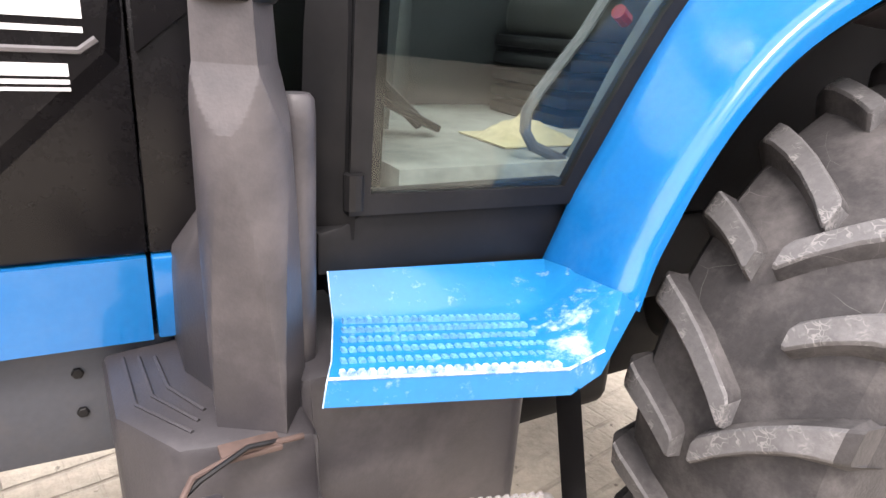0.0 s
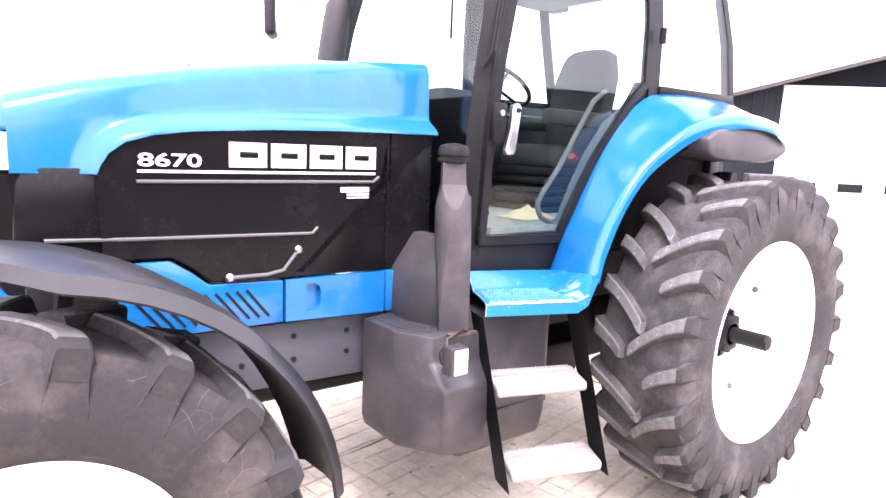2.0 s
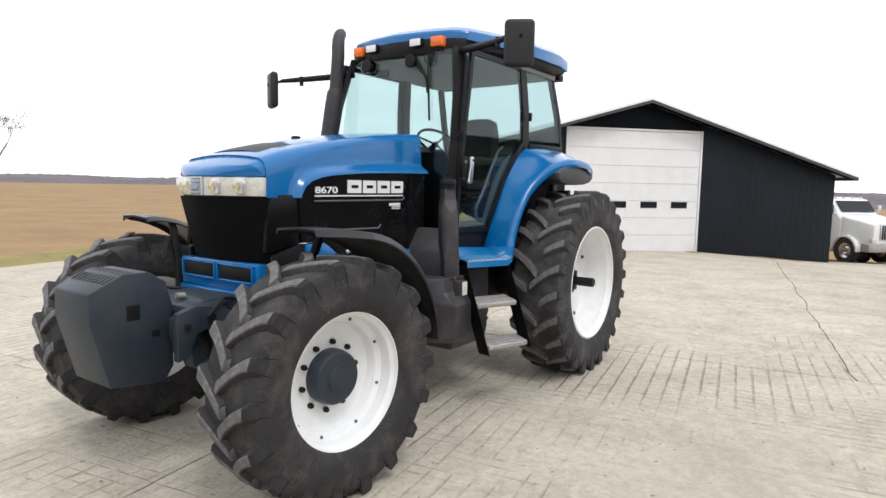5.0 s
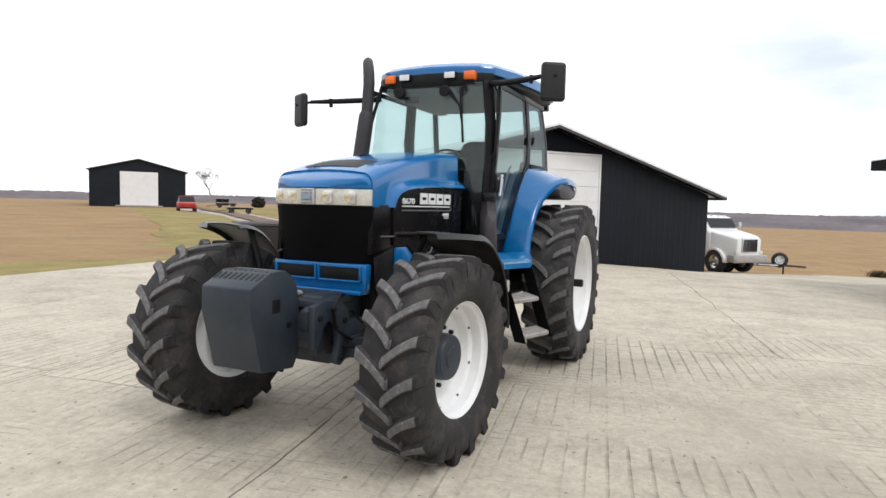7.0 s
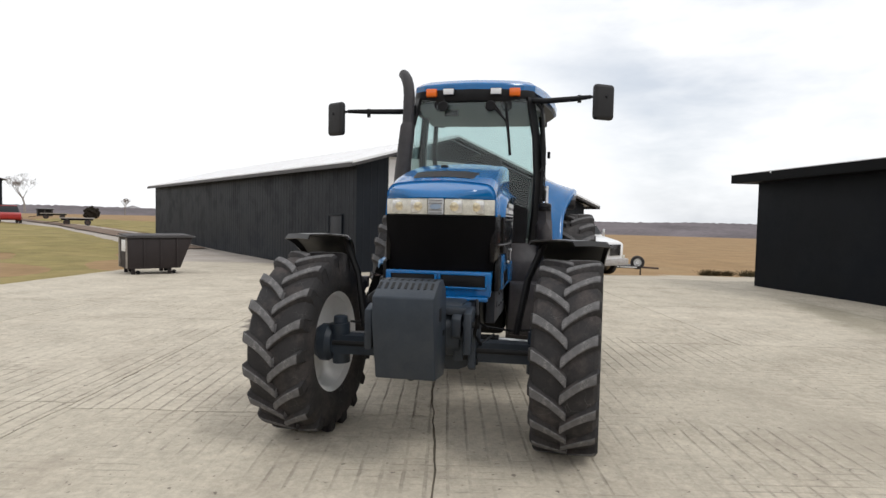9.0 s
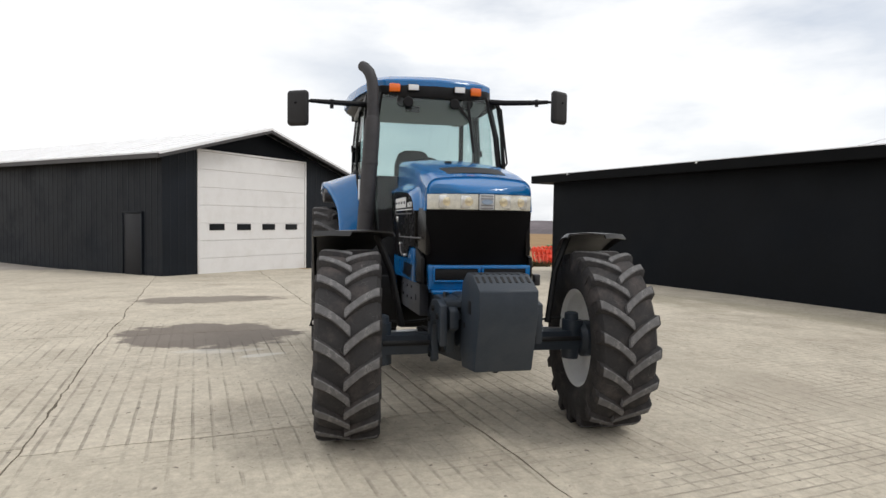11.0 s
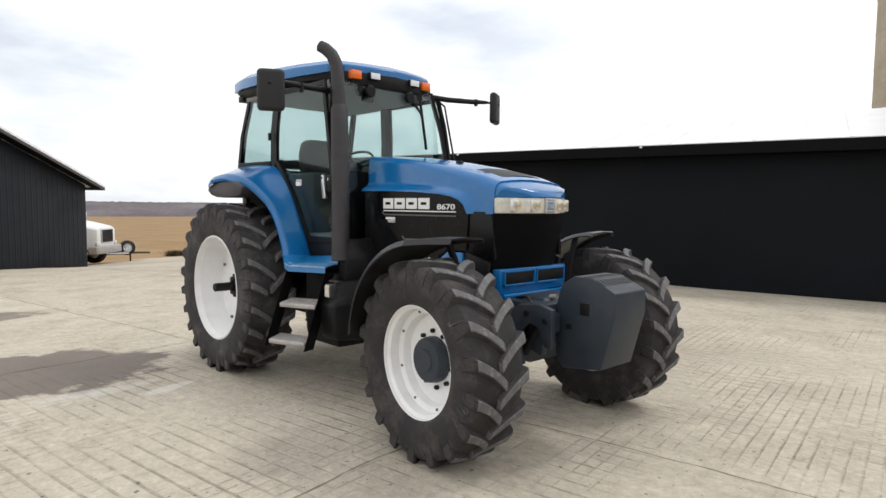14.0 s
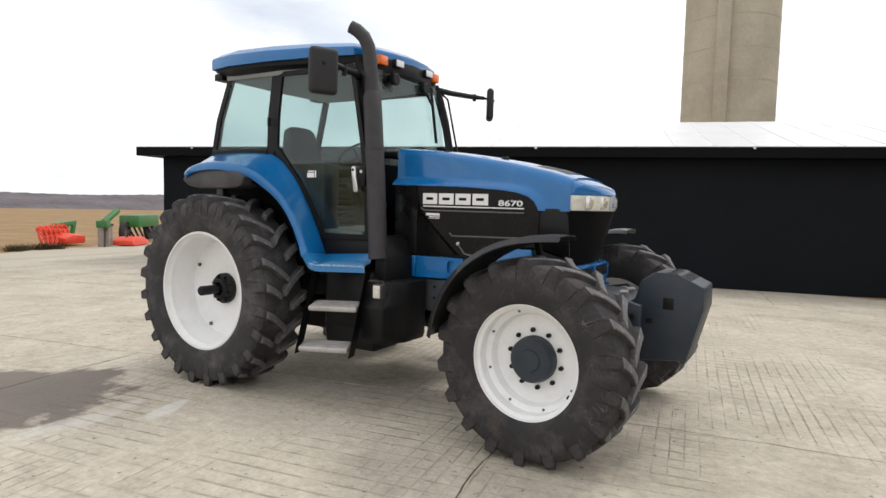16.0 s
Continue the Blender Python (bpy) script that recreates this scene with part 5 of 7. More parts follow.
# blue front skirt with two screened openings
fs = slab([(-0.42, 1.13), (0.42, 1.13), (0.425, 1.325), (-0.425, 1.325)], "x", -3.33, -3.41, 0.01)
part("front_skirt", fs, BLUE, tractor, "blue front skirt under the grille")
for s in (-1, 1):
    fr = box(-3.428, -3.405, min(s * 0.025, s * 0.385), max(s * 0.025, s * 0.375), 1.205, 1.300, 0.012)
    fo = part("skirt_opening", fr, BLACK, tractor, "black screened opening")
    for z0, z1, a, b in ((1.298, 1.312, 0.01, 0.39), (1.190, 1.206, 0.01, 0.39)):
        part("opening_edge", box(-3.436, -3.40, min(s * a, s * b), max(s * a, s * b), z0, z1, 0.004), BLUE, fo)
    for a, b in ((0.008, 0.024), (0.375, 0.390)):
        part("opening_edge", box(-3.436, -3.40, min(s * a, s * b), max(s * a, s * b), 1.192, 1.310, 0.004), BLUE, fo)
part("front_ledge", box(-3.45, -3.30, -0.40, 0.40, 1.095, 1.130, 0.012), BLUE, tractor, "blue ledge below the front skirt")

# frame rails, front support and driveline
for s in (-1, 1):
    rail = part("frame_rail", slab([(-3.0, 0.86), (-1.2, 0.80), (-1.2, 1.10), (-3.0, 1.135)], "y", s * 0.34, s * 0.42, 0.008), FRAMEG, tractor, "scuffed grey frame rail with bolts")
    for x, z in ((-2.37, 1.06), (-2.37, 0.955), (-2.11, 1.05), (-2.11, 0.95), (-2.60, 1.07), (-2.60, 0.965), (-2.82, 1.0)):
        part("rail_bolt", nut_bm((x, s * 0.42, z), 0.028 if x < -2.8 else 0.0125, s, 0.010), FRAMEG if x < -2.8 else BLACK, rail)
part("engine_block", box(-3.2, -0.2, -0.33, 0.33, 0.82, 1.30, 0.05), BLACK, tractor, "dark engine and gearbox casting")
part("front_support", slab([(-3.86, 0.98), (-3.70, 1.12), (-3.0, 1.12), (-2.85, 0.90), (-3.0, 0.72), (-3.70, 0.72), (-3.86, 0.82)], "y", -0.25, 0.25, 0.03), SLATE, tractor, "slate cast front axle support")
part("axle_beam", loft([[(FX + a, y, FZ + b) for a, b in ((-r, -r), (r, -r), (r, r), (-r, r))] for y, r in ((-0.95, 0.06), (-0.80, 0.075), (-0.35, 0.075), (-0.2, 0.13), (0.2, 0.13), (0.35, 0.075), (0.80, 0.075), (0.95, 0.06))]), SLATE, tractor, "slate front drive axle beam")
for s in (-1, 1):
    part("steering_knuckle", tube([(FX, s * 0.78, FZ - 0.16), (FX, s * 0.80, FZ + 0.16)], [0.07, 0.085], 16), SLATE, tractor, "cast steering knuckle")
    part("final_drive", lathe([(0.0, 0.0), (0.12, 0.0), (0.15, 0.04), (0.15, 0.10), (0.12, 0.14), (0.0, 0.14)], 32, (FX, s * 0.84, FZ), False, s), SLATE, tractor, "round final drive housing")
    part("steering_cylinder", tube([(FX + 0.18, s * 0.12, FZ + 0.06), (FX + 0.18, s * 0.48, FZ + 0.06)], 0.035, 12), BLACK, tractor, "steering cylinder")
    part("cylinder_rod", tube([(FX + 0.18, s * 0.48, FZ + 0.06), (FX + 0.16, s * 0.80, FZ + 0.05)], 0.017, 10), CHROME, tractor, "bright cylinder rod")
    part("tie_rod", tube([(FX - 0.16, s * 0.10, FZ + 0.03), (FX - 0.16, s * 0.80, FZ + 0.03)], 0.02, 10), BLACK, tractor, "tie rod")
    part("rear_axle_housing", lathe([(0.0, 0.0), (0.24, 0.0), (0.22, 0.15), (0.15, 0.35), (0.14, 0.55), (0.0, 0.55)], 24, (0, s * 0.30, 0.905), False, s), BLACK, tractor, "tapered rear axle housing")
part("transmission", box(-0.45, 0.45, -0.34, 0.34, 0.55, 1.35, 0.06), BLACK, tractor, "dark gearbox housing")
part("drive_shaft", tube([(-3.2, 0, 0.68), (-1.0, 0, 0.66)], 0.07, 14), BLACK, tractor, "drive shaft guard")
part("belly_plate", box(-1.55, -0.4, -0.40, 0.40, 0.50, 0.74, 0.05), BLACK, tractor, "dark belly of the tractor")

# front weight on its carrier
wp = [(-4.235, 0.665), (-4.340, 1.06), (-4.338, 1.225), (-4.14, 1.318), (-3.99, 1.318), (-3.88, 1.245), (-3.84, 1.10), (-3.84, 0.72), (-3.90, 0.625)]
weight = part("front_weight", slab(wp, "y", -0.145, 0.265, 0.012, 2), SLATE, tractor, "slate grey slab front weight")
for k in range(9):
    for j in range(2):
        y = -0.12 + 0.0445 * k
        xx = -4.21 + 0.10 * j
        part("weight_slot", bar((xx - 0.035, y + 0.01, interp([(-4.338, 1.225), (-4.14, 1.318), (-3.99, 1.318)], xx - 0.035) + 0.001), (xx + 0.035, y + 0.01, interp([(-4.338, 1.225), (-4.14, 1.318), (-3.99, 1.318)], xx + 0.035) + 0.001), 0.018, 0.004, 0.0), BLACK, weight)
for y0, y1 in ((-0.149, -0.14), (0.26, 0.269)):
    part("weight_recess", box(-4.13, -4.05, y0, y1, 1.04, 1.13, 0.003), BLACK, weight, "dark recess")
    part("weight_recess", box(-3.98, -3.93, y0, y1, 0.92, 0.96, 0.003), BLACK, weight, "dark recess")
for s in (-1, 1):
    part("carrier_arm", slab([(-3.90, 1.03), (-3.74, 1.10), (-3.66, 0.98), (-3.66, 0.74), (-3.78, 0.70), (-3.80, 0.86), (-3.90, 0.90)], "y", s * 0.24 + 0.05, s * 0.31 + 0.05, 0.012), SLATE, tractor, "cast carrier arm")
for s in (-1, 1):
    yy = 0.05 + s * 0.36
    arm = slab([(-3.93, 1.075), (-3.80, 1.105), (-3.62, 1.085), (-3.50, 1.00), (-3.47, 0.84), (-3.52, 0.64), (-3.60, 0.60), (-3.66, 0.63), (-3.62, 0.78), (-3.64, 0.90), (-3.72, 0.955), (-3.80, 0.93), (-3.86, 0.80), (-3.93, 0.78)], "y", yy - 0.028, yy + 0.028, 0.010)
    arm = part("hitch_arm", arm, SLATE, tractor, "curved cast front hitch arm")
    for x, z in ((-3.87, 0.99), (-3.70, 1.03), (-3.56, 0.93), (-3.59, 0.66)):
        part("arm_bolt", nut_bm((x, yy + s * 0.028, z), 0.024, s, 0.016), BLACK, arm)
    part("link_ram", tube([(-3.62, s * 0.30 + 0.05, 0.70), (-3.74, s * 0.30 + 0.05, 0.92)], 0.032, 12), BLACK, tractor, "short hydraulic ram")
    part("hose", tube([(-3.45, s * 0.27, 1.10), (-3.62, s * 0.34, 1.13), (-3.74, s * 0.36, 1.04), (-3.66, s * 0.33, 0.88), (-3.50, s * 0.36, 0.78), (FX + 0.16, s * 0.44, FZ + 0.10)], 0.012, 8), BLACK, tractor, "black hydraulic hose")
    part("hose", tube([(-3.30, s * 0.22, 0.96), (-3.42, s * 0.40, 0.90), (-3.30, s * 0.58, 0.86), (FX + 0.10, s * 0.74, FZ + 0.16)], 0.010, 8), BLACK, tractor, "black brake hose")
    part("coupling", tube([(-3.70, s * 0.10 + 0.05, 1.125), (-3.76, s * 0.10 + 0.05, 1.13)], 0.020, 10), STEEL, tractor, "bright hose coupling")
    part("axle_gusset", slab([(FX - 0.16, FZ + 0.02), (FX + 0.16, FZ + 0.02), (FX + 0.12, FZ + 0.20), (FX - 0.12, FZ + 0.20)], "y", s * 0.26, s * 0.34, 0.012), SLATE, tractor, "cast axle gusset")
    part("kingpin_cap", tube([(FX, s * 0.79, FZ + 0.15), (FX, s * 0.79, FZ + 0.215), (FX, s * 0.79, FZ + 0.225)], [0.060, 0.055, 0.035], 16), SLATE, tractor, "round kingpin cap")
part("carrier_pin", tube([(-3.80, -0.34, 0.98), (-3.80, 0.42, 0.98)], 0.026, 12), SLATE, tractor, "carrier pin")
part("tow_hook", tube([(-4.05, 0.06, 0.66), (-4.05, 0.06, 0.615)], 0.022, 10), BLACK, tractor, "drain bolt")
part("carrier_plate", box(-3.84, -3.40, -0.30, 0.38, 1.045, 1.10, 0.012), SLATE, tractor, "flat carrier plate")

# front fenders
for s in (-1, 1):
    rows = []
    for k in range(15):
        a = radians(95.5 - 89 * k / 14)
        r = 0.875 - 0.03 * k / 14
        t = k / 14
        yi, yo = 0.70 + 0.28 * t, 1.33 - 0.03 * t
        cols = [(yi, -0.03), (yi + 0.03, 0.0), (yi + (yo - yi) * 0.5, 0.012), (yo - 0.03, 0.004), (yo, -0.035)]
        if k < 2:
            cols = [(yi + (y - yi) * (0.55 + 0.225 * k), d) for y, d in cols]
        rows.append([(FX + (r + d) * math.cos(a), s * y, FZ + (r + d) * math.sin(a)) for y, d in cols])
    f = part("front_fender", sheet(rows, 0.012), FENDM, tractor, "black curved front fender", sharp=50)
    part("fender_bracket", tube([(FX + 0.10, s * 0.62, FZ + 0.12), (FX + 0.16, s * 0.70, FZ + 0.55), (FX + 0.18, s * 0.82, FZ + 0.84)], 0.028, 8), BLACK, f)

# fuel tank and air intake on the near flank, twin tank opposite
for s in (-1, 1):
    mt = PLASTIC if s < 0 else BLACK
    plan = {0.585: ((-2.04, 0.47), (-2.03, 0.74), (-1.91, 0.925), (-1.735, 0.965)), 0.64: ((-2.055, 0.47), (-2.045, 0.745), (-1.935, 0.97), (-1.725, 1.0)),
            0.915: ((-2.058, 0.475), (-2.047, 0.735), (-1.974, 1.01), (-1.725, 1.0)), 1.00: ((-2.06, 0.478), (-2.05, 0.73), (-1.965, 0.885), (-1.725, 0.935)),
            1.118: ((-2.06, 0.48), (-2.05, 0.73), (-1.96, 0.875), (-1.725, 0.925))}
    tk = loft([[(-1.725, s * 0.43, z)] + [(x, s * y, z + 0.03 * max(0.0, 0.7 - y) * (z < 0.7)) for x, y in pl] for z, pl in plan.items()])
    tank = part("fuel_tank", bevel(tk, 0.018, 2, 20), mt, tractor, "moulded grey plastic fuel tank" if s < 0 else "black plastic tank under the cab")
    nk = loft([[(-1.72, s * 0.43, z), (x0, s * 0.43, z), (x0, s * ya, z), (x1, s * yb, z), (-1.72, s * yb, z)] for z, x0, x1, ya, yb in
               ((1.105, -1.912, -1.84, 0.62, 0.80), (1.30, -1.908, -1.84, 0.62, 0.79), (1.345, -1.903, -1.84, 0.62, 0.79), (1.50, -1.790, -1.78, 0.69, 0.77))])
    part("tank_neck", bevel(nk, 0.012, 2), mt, tank, "stepped tank shoulder")
    part("rear_tank", bevel(loft([[(x, s * 0.43, 0.47), (x, s * (y1 - 0.03), 0.47), (x, s * y1, 0.60), (x, s * y1, 1.18), (x, s * 0.43, 1.18)] for x, y1 in ((-1.74, 0.84), (-1.20, 0.84), (-1.13, 0.76), (-1.10, 0.62))]), 0.03), PLASTIC if s < 0 else BLACK, tank, "tank body behind the ladder")
    part("tank_seam", box(-1.74, -1.20, s * 0.84, s * 0.850, 0.66, 0.685, 0.005), PLASTIC if s < 0 else BLACK, tank)
    for k in range(3):
        gp = [(-2.02 + 0.03 * k, s * (0.52 + 0.01 * k), 1.119), (-2.01 + 0.03 * k, s * (0.71 - 0.02 * k), 1.119), (-1.93 + 0.015 * k, s * (0.835 - 0.03 * k), 1.119)]
        part("grip_line", tube(gp, 0.0045, 5), mt, tank, "low moulded grip line")
    br = part("lamp_bracket", tube([(-1.76, s * 0.93, 1.125), (-1.86, s * 0.94, 1.135), (-1.95, s * 0.97, 1.13), (-1.99, s * 1.02, 1.10)], 0.0055, 8), RUST, tractor, "rusty lamp bracket")
    part("lamp_cable", tube([(-1.80, s * 0.93, 1.128), (-1.86, s * 0.955, 1.15), (-1.94, s * 0.975, 1.125), (-2.00, s * 0.99, 1.085), (-2.005, s * 1.005, 1.05), (-1.985, s * 1.02, 1.03)], 0.0045, 6), BLACK, br, "thin black cable")
    part("bracket_plate", box(-1.90, -1.80, s * 0.90, s * 0.945, 1.118, 1.128, 0.002), RUST, br)
    lx = -1.955
    ml = part("marker_lamp", box(lx - 0.045, lx + 0.045, s * 1.00, s * 1.065, 1.00, 1.12, 0.012), PLASTIC, tractor, "small work lamp in a grey housing")
    part("lens", box(lx - 0.030, lx + 0.038, s * 1.064, s * 1.071, 1.008, 1.112, 0.004), LENSW, ml, "clear rectangular lens")
# intake tube with its cap
rings = []
for k in range(81):
    z = 1.10 + 0.74 * k / 80
    f = k / 80
    r = 0.093 - 0.022 * f
    # four flats that narrow to a point near mid-height and widen again
    flat = r - min(0.024, 0.24 * max(0.0, z - 1.645)) - 0.062 * max(0.0, 1.590 - z)
    ring = []
    for i in range(128):
        a = 2 * math.pi * i / 128
        p = Vector((r * math.cos(a), r * math.sin(a)))
        for q in range(4):
            d = Vector((math.cos(radians(-122 + 90 * q)), math.sin(radians(-122 + 90 * q))))
            if p.dot(d) > flat:
                p -= d * (p.dot(d) - flat)
        ring.append((-1.80 - 0.023 * f + p.x, -0.815 + 0.014 * f + p.y, z))
    rings.append(ring)
intake = part("air_intake", loft(rings), PLASTIC, tractor, "grey plastic intake tube with flattened faces", sharp=9)
prof = [(0.0, 0.0), (0.072, 0.0), (0.078, 0.008), (0.078, 0.022), (0.071, 0.026), (0.071, 0.034), (0.078, 0.038), (0.078, 0.06), (0.068, 0.085), (0.030, 0.095), (0.0, 0.098)]
part("intake_cap", tube([(-1.823, -0.801, 1.835 + h * 0.85) for r, h in prof[1:]], [r * 0.87 for r, h in prof[1:]], 24), BLACK, intake, "dark ribbed cap")

part("breather_pipe", tube([(-1.712, -0.745, 1.15), (-1.712, -0.745, 1.655), (-1.712, -0.745, 1.685), (-1.712, -0.745, 1.695)], [0.036, 0.036, 0.034, 0.026], 18), PLASTIC, tractor, "slim grey breather pipe")

# exhaust on the far flank
ex = part("exhaust", tube([(-1.76, 0.80, 1.30), (-1.690, 0.750, 1.9), (-1.608, 0.704, 2.55), (-1.586, 0.693, 2.72), (-1.581, 0.690, 2.76)], [0.083, 0.083, 0.083, 0.080, 0.064], 20), SOOT, tractor, "black exhaust stack with heat shield")
part("exhaust_pipe", tube([(-1.583, 0.691, 2.74), (-1.552, 0.69, 3.06), (-1.54, 0.70, 3.16), (-1.51, 0.725, 3.24), (-1.46, 0.76, 3.295), (-1.41, 0.79, 3.325)], [0.062, 0.062, 0.061, 0.060, 0.058, 0.055], 16), SOOT, ex, "bent exhaust tip")
for z in (1.75, 2.25):
    part("exhaust_clamp", tube([(-1.708 + (z - 1.75) * 0.125, 0.760 - (z - 1.75) * 0.072, z), (-1.704 + (z - 1.75) * 0.125, 0.758 - (z - 1.75) * 0.072, z + 0.03)], 0.088, 20), SOOT, ex)

# cab shell
CABY = [(1.10, 0.70), (1.45, 0.722), (2.14, 0.772), (2.6, 0.772), (3.05, 0.735)]


def cy(z):
    return interp(CABY, z)


def frame_ring(poly, inset, s):
    """A flat frame along a polygon in x and z, bent to the cab's side."""
    n = len(poly)
    area = sum(poly[i][0] * poly[(i + 1) % n][1] - poly[(i + 1) % n][0] * poly[i][1] for i in range(n))
    sgn = 1 if area > 0 else -1
    inner = []
    for i in range(n):
        p, a, b = Vector(poly[i]), Vector(poly[i - 1]), Vector(poly[(i + 1) % n])
        d1, d2 = (p - a).normalized(), (b - p).normalized()
        n1, n2 = Vector((-d1.y, d1.x)) * sgn, Vector((-d2.y, d2.x)) * sgn
        m = (n1 + n2).normalized()
        inner.append(p + m * inset / max(0.4, m.dot(n1)))
    own = bmesh.new()
    rings = []
    for ring, off in ((poly, -0.018), (poly, 0.014), (inner, 0.014), (inner, -0.018)):
        rings.append([own.verts.new((p[0], s * (cy(p[1]) + off), p[1])) for p in ring])
    for k in range(4):
        a, b = rings[k], rings[(k + 1) % 4]
        for i in range(n):
            own.faces.new((a[i], a[(i + 1) % n], b[(i + 1) % n], b[i]))
    return own


def side_pane(poly, s, inset=0.0):
    own = bmesh.new()
    own.faces.new([own.verts.new((p[0], 0, p[1])) for p in poly])
    for z, _ in CABY[1:-1]:
        bmesh.ops.bisect_plane(own, geom=own.verts[:] + own.edges[:] + own.faces[:], plane_co=(0, 0, z), plane_no=(0, 0, 1))
    for v in own.verts:
        v.co.y = s * (cy(v.co.z) - inset)
    bmesh.ops.solidify(own, geom=own.faces[:], thickness=0.006)
    return own


def teeth(x0, x1, y, z, h, n, w=0.008):
    """A strip with a saw-toothed upper edge, running along x."""
    st = (x1 - x0) / n
    pts = [(x0, z)]
    for k in range(n):
        pts += [(x0 + st * k + st * 0.15, z + h), (x0 + st * k + st * 0.6, z + h), (x0 + st * k + st * 0.75, z + 0.001)]
    return slab(pts + [(x1, z + 0.001), (x1, z)], "y", y - w / 2, y + w / 2)


part("cab_base", box(-1.56, 0.42, -0.69, 0.69, 1.10, 1.36, 0.02), BLACK, tractor, "black cab base")
part("cab_floor", box(-1.46, 0.32, -0.655, 0.655, 1.362, 1.525, 0.0), TAN, tractor, "dusty grey-tan cab floor mat")
for s in (-1, 1):
    part("sill", slab([(-1.66, 1.33), (-1.06, 1.295), (-0.985, 1.500), (-1.06, 1.462), (-1.57, 1.450), (-1.61, 1.43), (-1.66, 1.42)], "y", s * 0.60, s * 0.712, 0.006), BLACK, tractor, "black sill below the door")
    part("sill_panel", box(-1.57, -1.06, s * 0.62, s * 0.709, 1.20, 1.42, 0.012), BLACK, tractor, "black panel below the door")
    # front corner post and door post
    part("front_post", loft([[(x - 0.055, s * (y - 0.05), z), (x + 0.04, s * (y + 0.015), z), (x + 0.05, s * (y - 0.02), z), (x - 0.03, s * (y - 0.075), z)] for x, y, z in ((-1.625, 0.70, 1.40), (-1.622, 0.735, 1.8), (-1.592, 0.745, 2.2), (-1.52, 0.72, 2.6), (-1.42, 0.64, 3.05))]), BLACK, tractor, "black front cab post")
    dp = [(-1.605, 1.458), (-1.612, 1.9), (-1.580, 2.3), (-1.50, 2.7), (-1.415, 3.02), (-0.50, 3.02), (-0.48, 2.6), (-0.47, 2.275), (-0.545, 2.215), (-0.64, 2.11), (-0.73, 1.995), (-0.83, 1.86), (-0.90, 1.735), (-0.97, 1.60), (-1.04, 1.440)]
    # door frame along its outline, with the pane inside
    door = part("door", frame_ring(dp, 0.044, s), BLACK, tractor, "glazed cab door with a black frame")
    g = part("pane", side_pane(dp, s), GLASS, door, "tinted door glass", smooth=False)
    g.visible_shadow = False
    part("door_rail", box(-1.575, -1.06, s * 0.685, s * 0.722, 1.47, 1.500, 0.004), BLACK, door, "lower door rail")
    hb = part("handle_base", box(-1.600, -1.525, s * 0.772, s * 0.800, 1.935, 2.105, 0.010), BLACK, door, "black handle plate")
    lever = slab([(-1.518, 2.096), (-1.492, 2.108), (-1.470, 2.092), (-1.474, 2.04), (-1.494, 1.890), (-1.507, 1.878), (-1.540, 1.878), (-1.550, 1.892), (-1.524, 2.00)], "y", s * 0.800, s * 0.832, 0.007, 3)
    part("handle", lever, CHROME, hb, "bright tapered door lever")
    part("lever_pin", tube([(-1.493, s * 0.80, 2.075), (-1.493, s * 0.838, 2.075)], 0.012, 10), BLACK, hb)
    part("lock_barrel", tube([(-1.565, s * 0.80, 2.06), (-1.565, s * 0.812, 2.06)], 0.014, 12), CHROME, hb, "bright lock barrel")
    part("door_corner", slab([(-0.66, 2.10), (-0.56, 2.20), (-0.50, 2.30), (-0.38, 2.31), (-0.36, 2.20), (-0.50, 2.17)], "y", s * 0.70, s * 0.762, 0.004), BLACK, door, "black lower door corner")
    part("hinge", tube([(-0.44, s * 0.82, 2.50), (-0.44, s * 0.82, 2.58)], 0.018, 8), BLACK, door)
    if s > 0:
        for k, (a, b, z0, z1) in enumerate(((-1.00, -0.985, 2.01, 2.075), (-0.975, -0.89, 2.01, 2.055), (-0.975, -0.90, 2.062, 2.074))):
            part("sticker", box(a, b, cy(2.04) + 0.001, cy(2.04) + 0.0025, z0, z1, 0.0), DECAL, g, "small white sticker bars")
    part("lower_hinge", tube([(-1.60, s * 0.745, 1.475), (-1.60, s * 0.745, 1.545)], 0.020, 10), BLACK, door)
    # rear quarter window with its posts
    part("middle_post", loft([[(x - 0.048, s * (cy(z) - 0.05), z), (x - 0.048, s * (cy(z) + 0.002), z), (x + 0.048, s * (cy(z) + 0.002), z), (x + 0.048, s * (cy(z) - 0.05), z)] for x, z in ((-0.41, 2.20), (-0.425, 2.6), (-0.45, 3.04))]), BLACK, tractor, "black middle cab post")
    part("rear_post", loft([[(x - 0.03, s * (cy(z) - 0.05), z), (x - 0.03, s * (cy(z) + 0.002), z), (x + 0.03, s * (cy(z) + 0.002), z), (x + 0.03, s * (cy(z) - 0.05), z)] for x, z in ((0.43, 2.22), (0.34, 2.6), (0.20, 3.04))]), BLACK, tractor, "black rear cab post")
    qw = [(-0.37, 2.265), (-0.39, 2.6), (-0.42, 3.02), (0.19, 3.02), (0.32, 2.6), (0.41, 2.275)]
    g = part("quarter_window", side_pane(qw, s, 0.006), GLASS, tractor, "tinted rear quarter window", smooth=False)
    g.visible_shadow = False
    for a, b in ((qw[0], qw[5]), (qw[2], qw[3])):
        part("window_rail", bar((a[0], s * cy(a[1]), a[1]), (b[0], s * cy(b[1]), b[1]), 0.045, 0.03, 0.004, up=(0, s, 0)), BLACK, g)

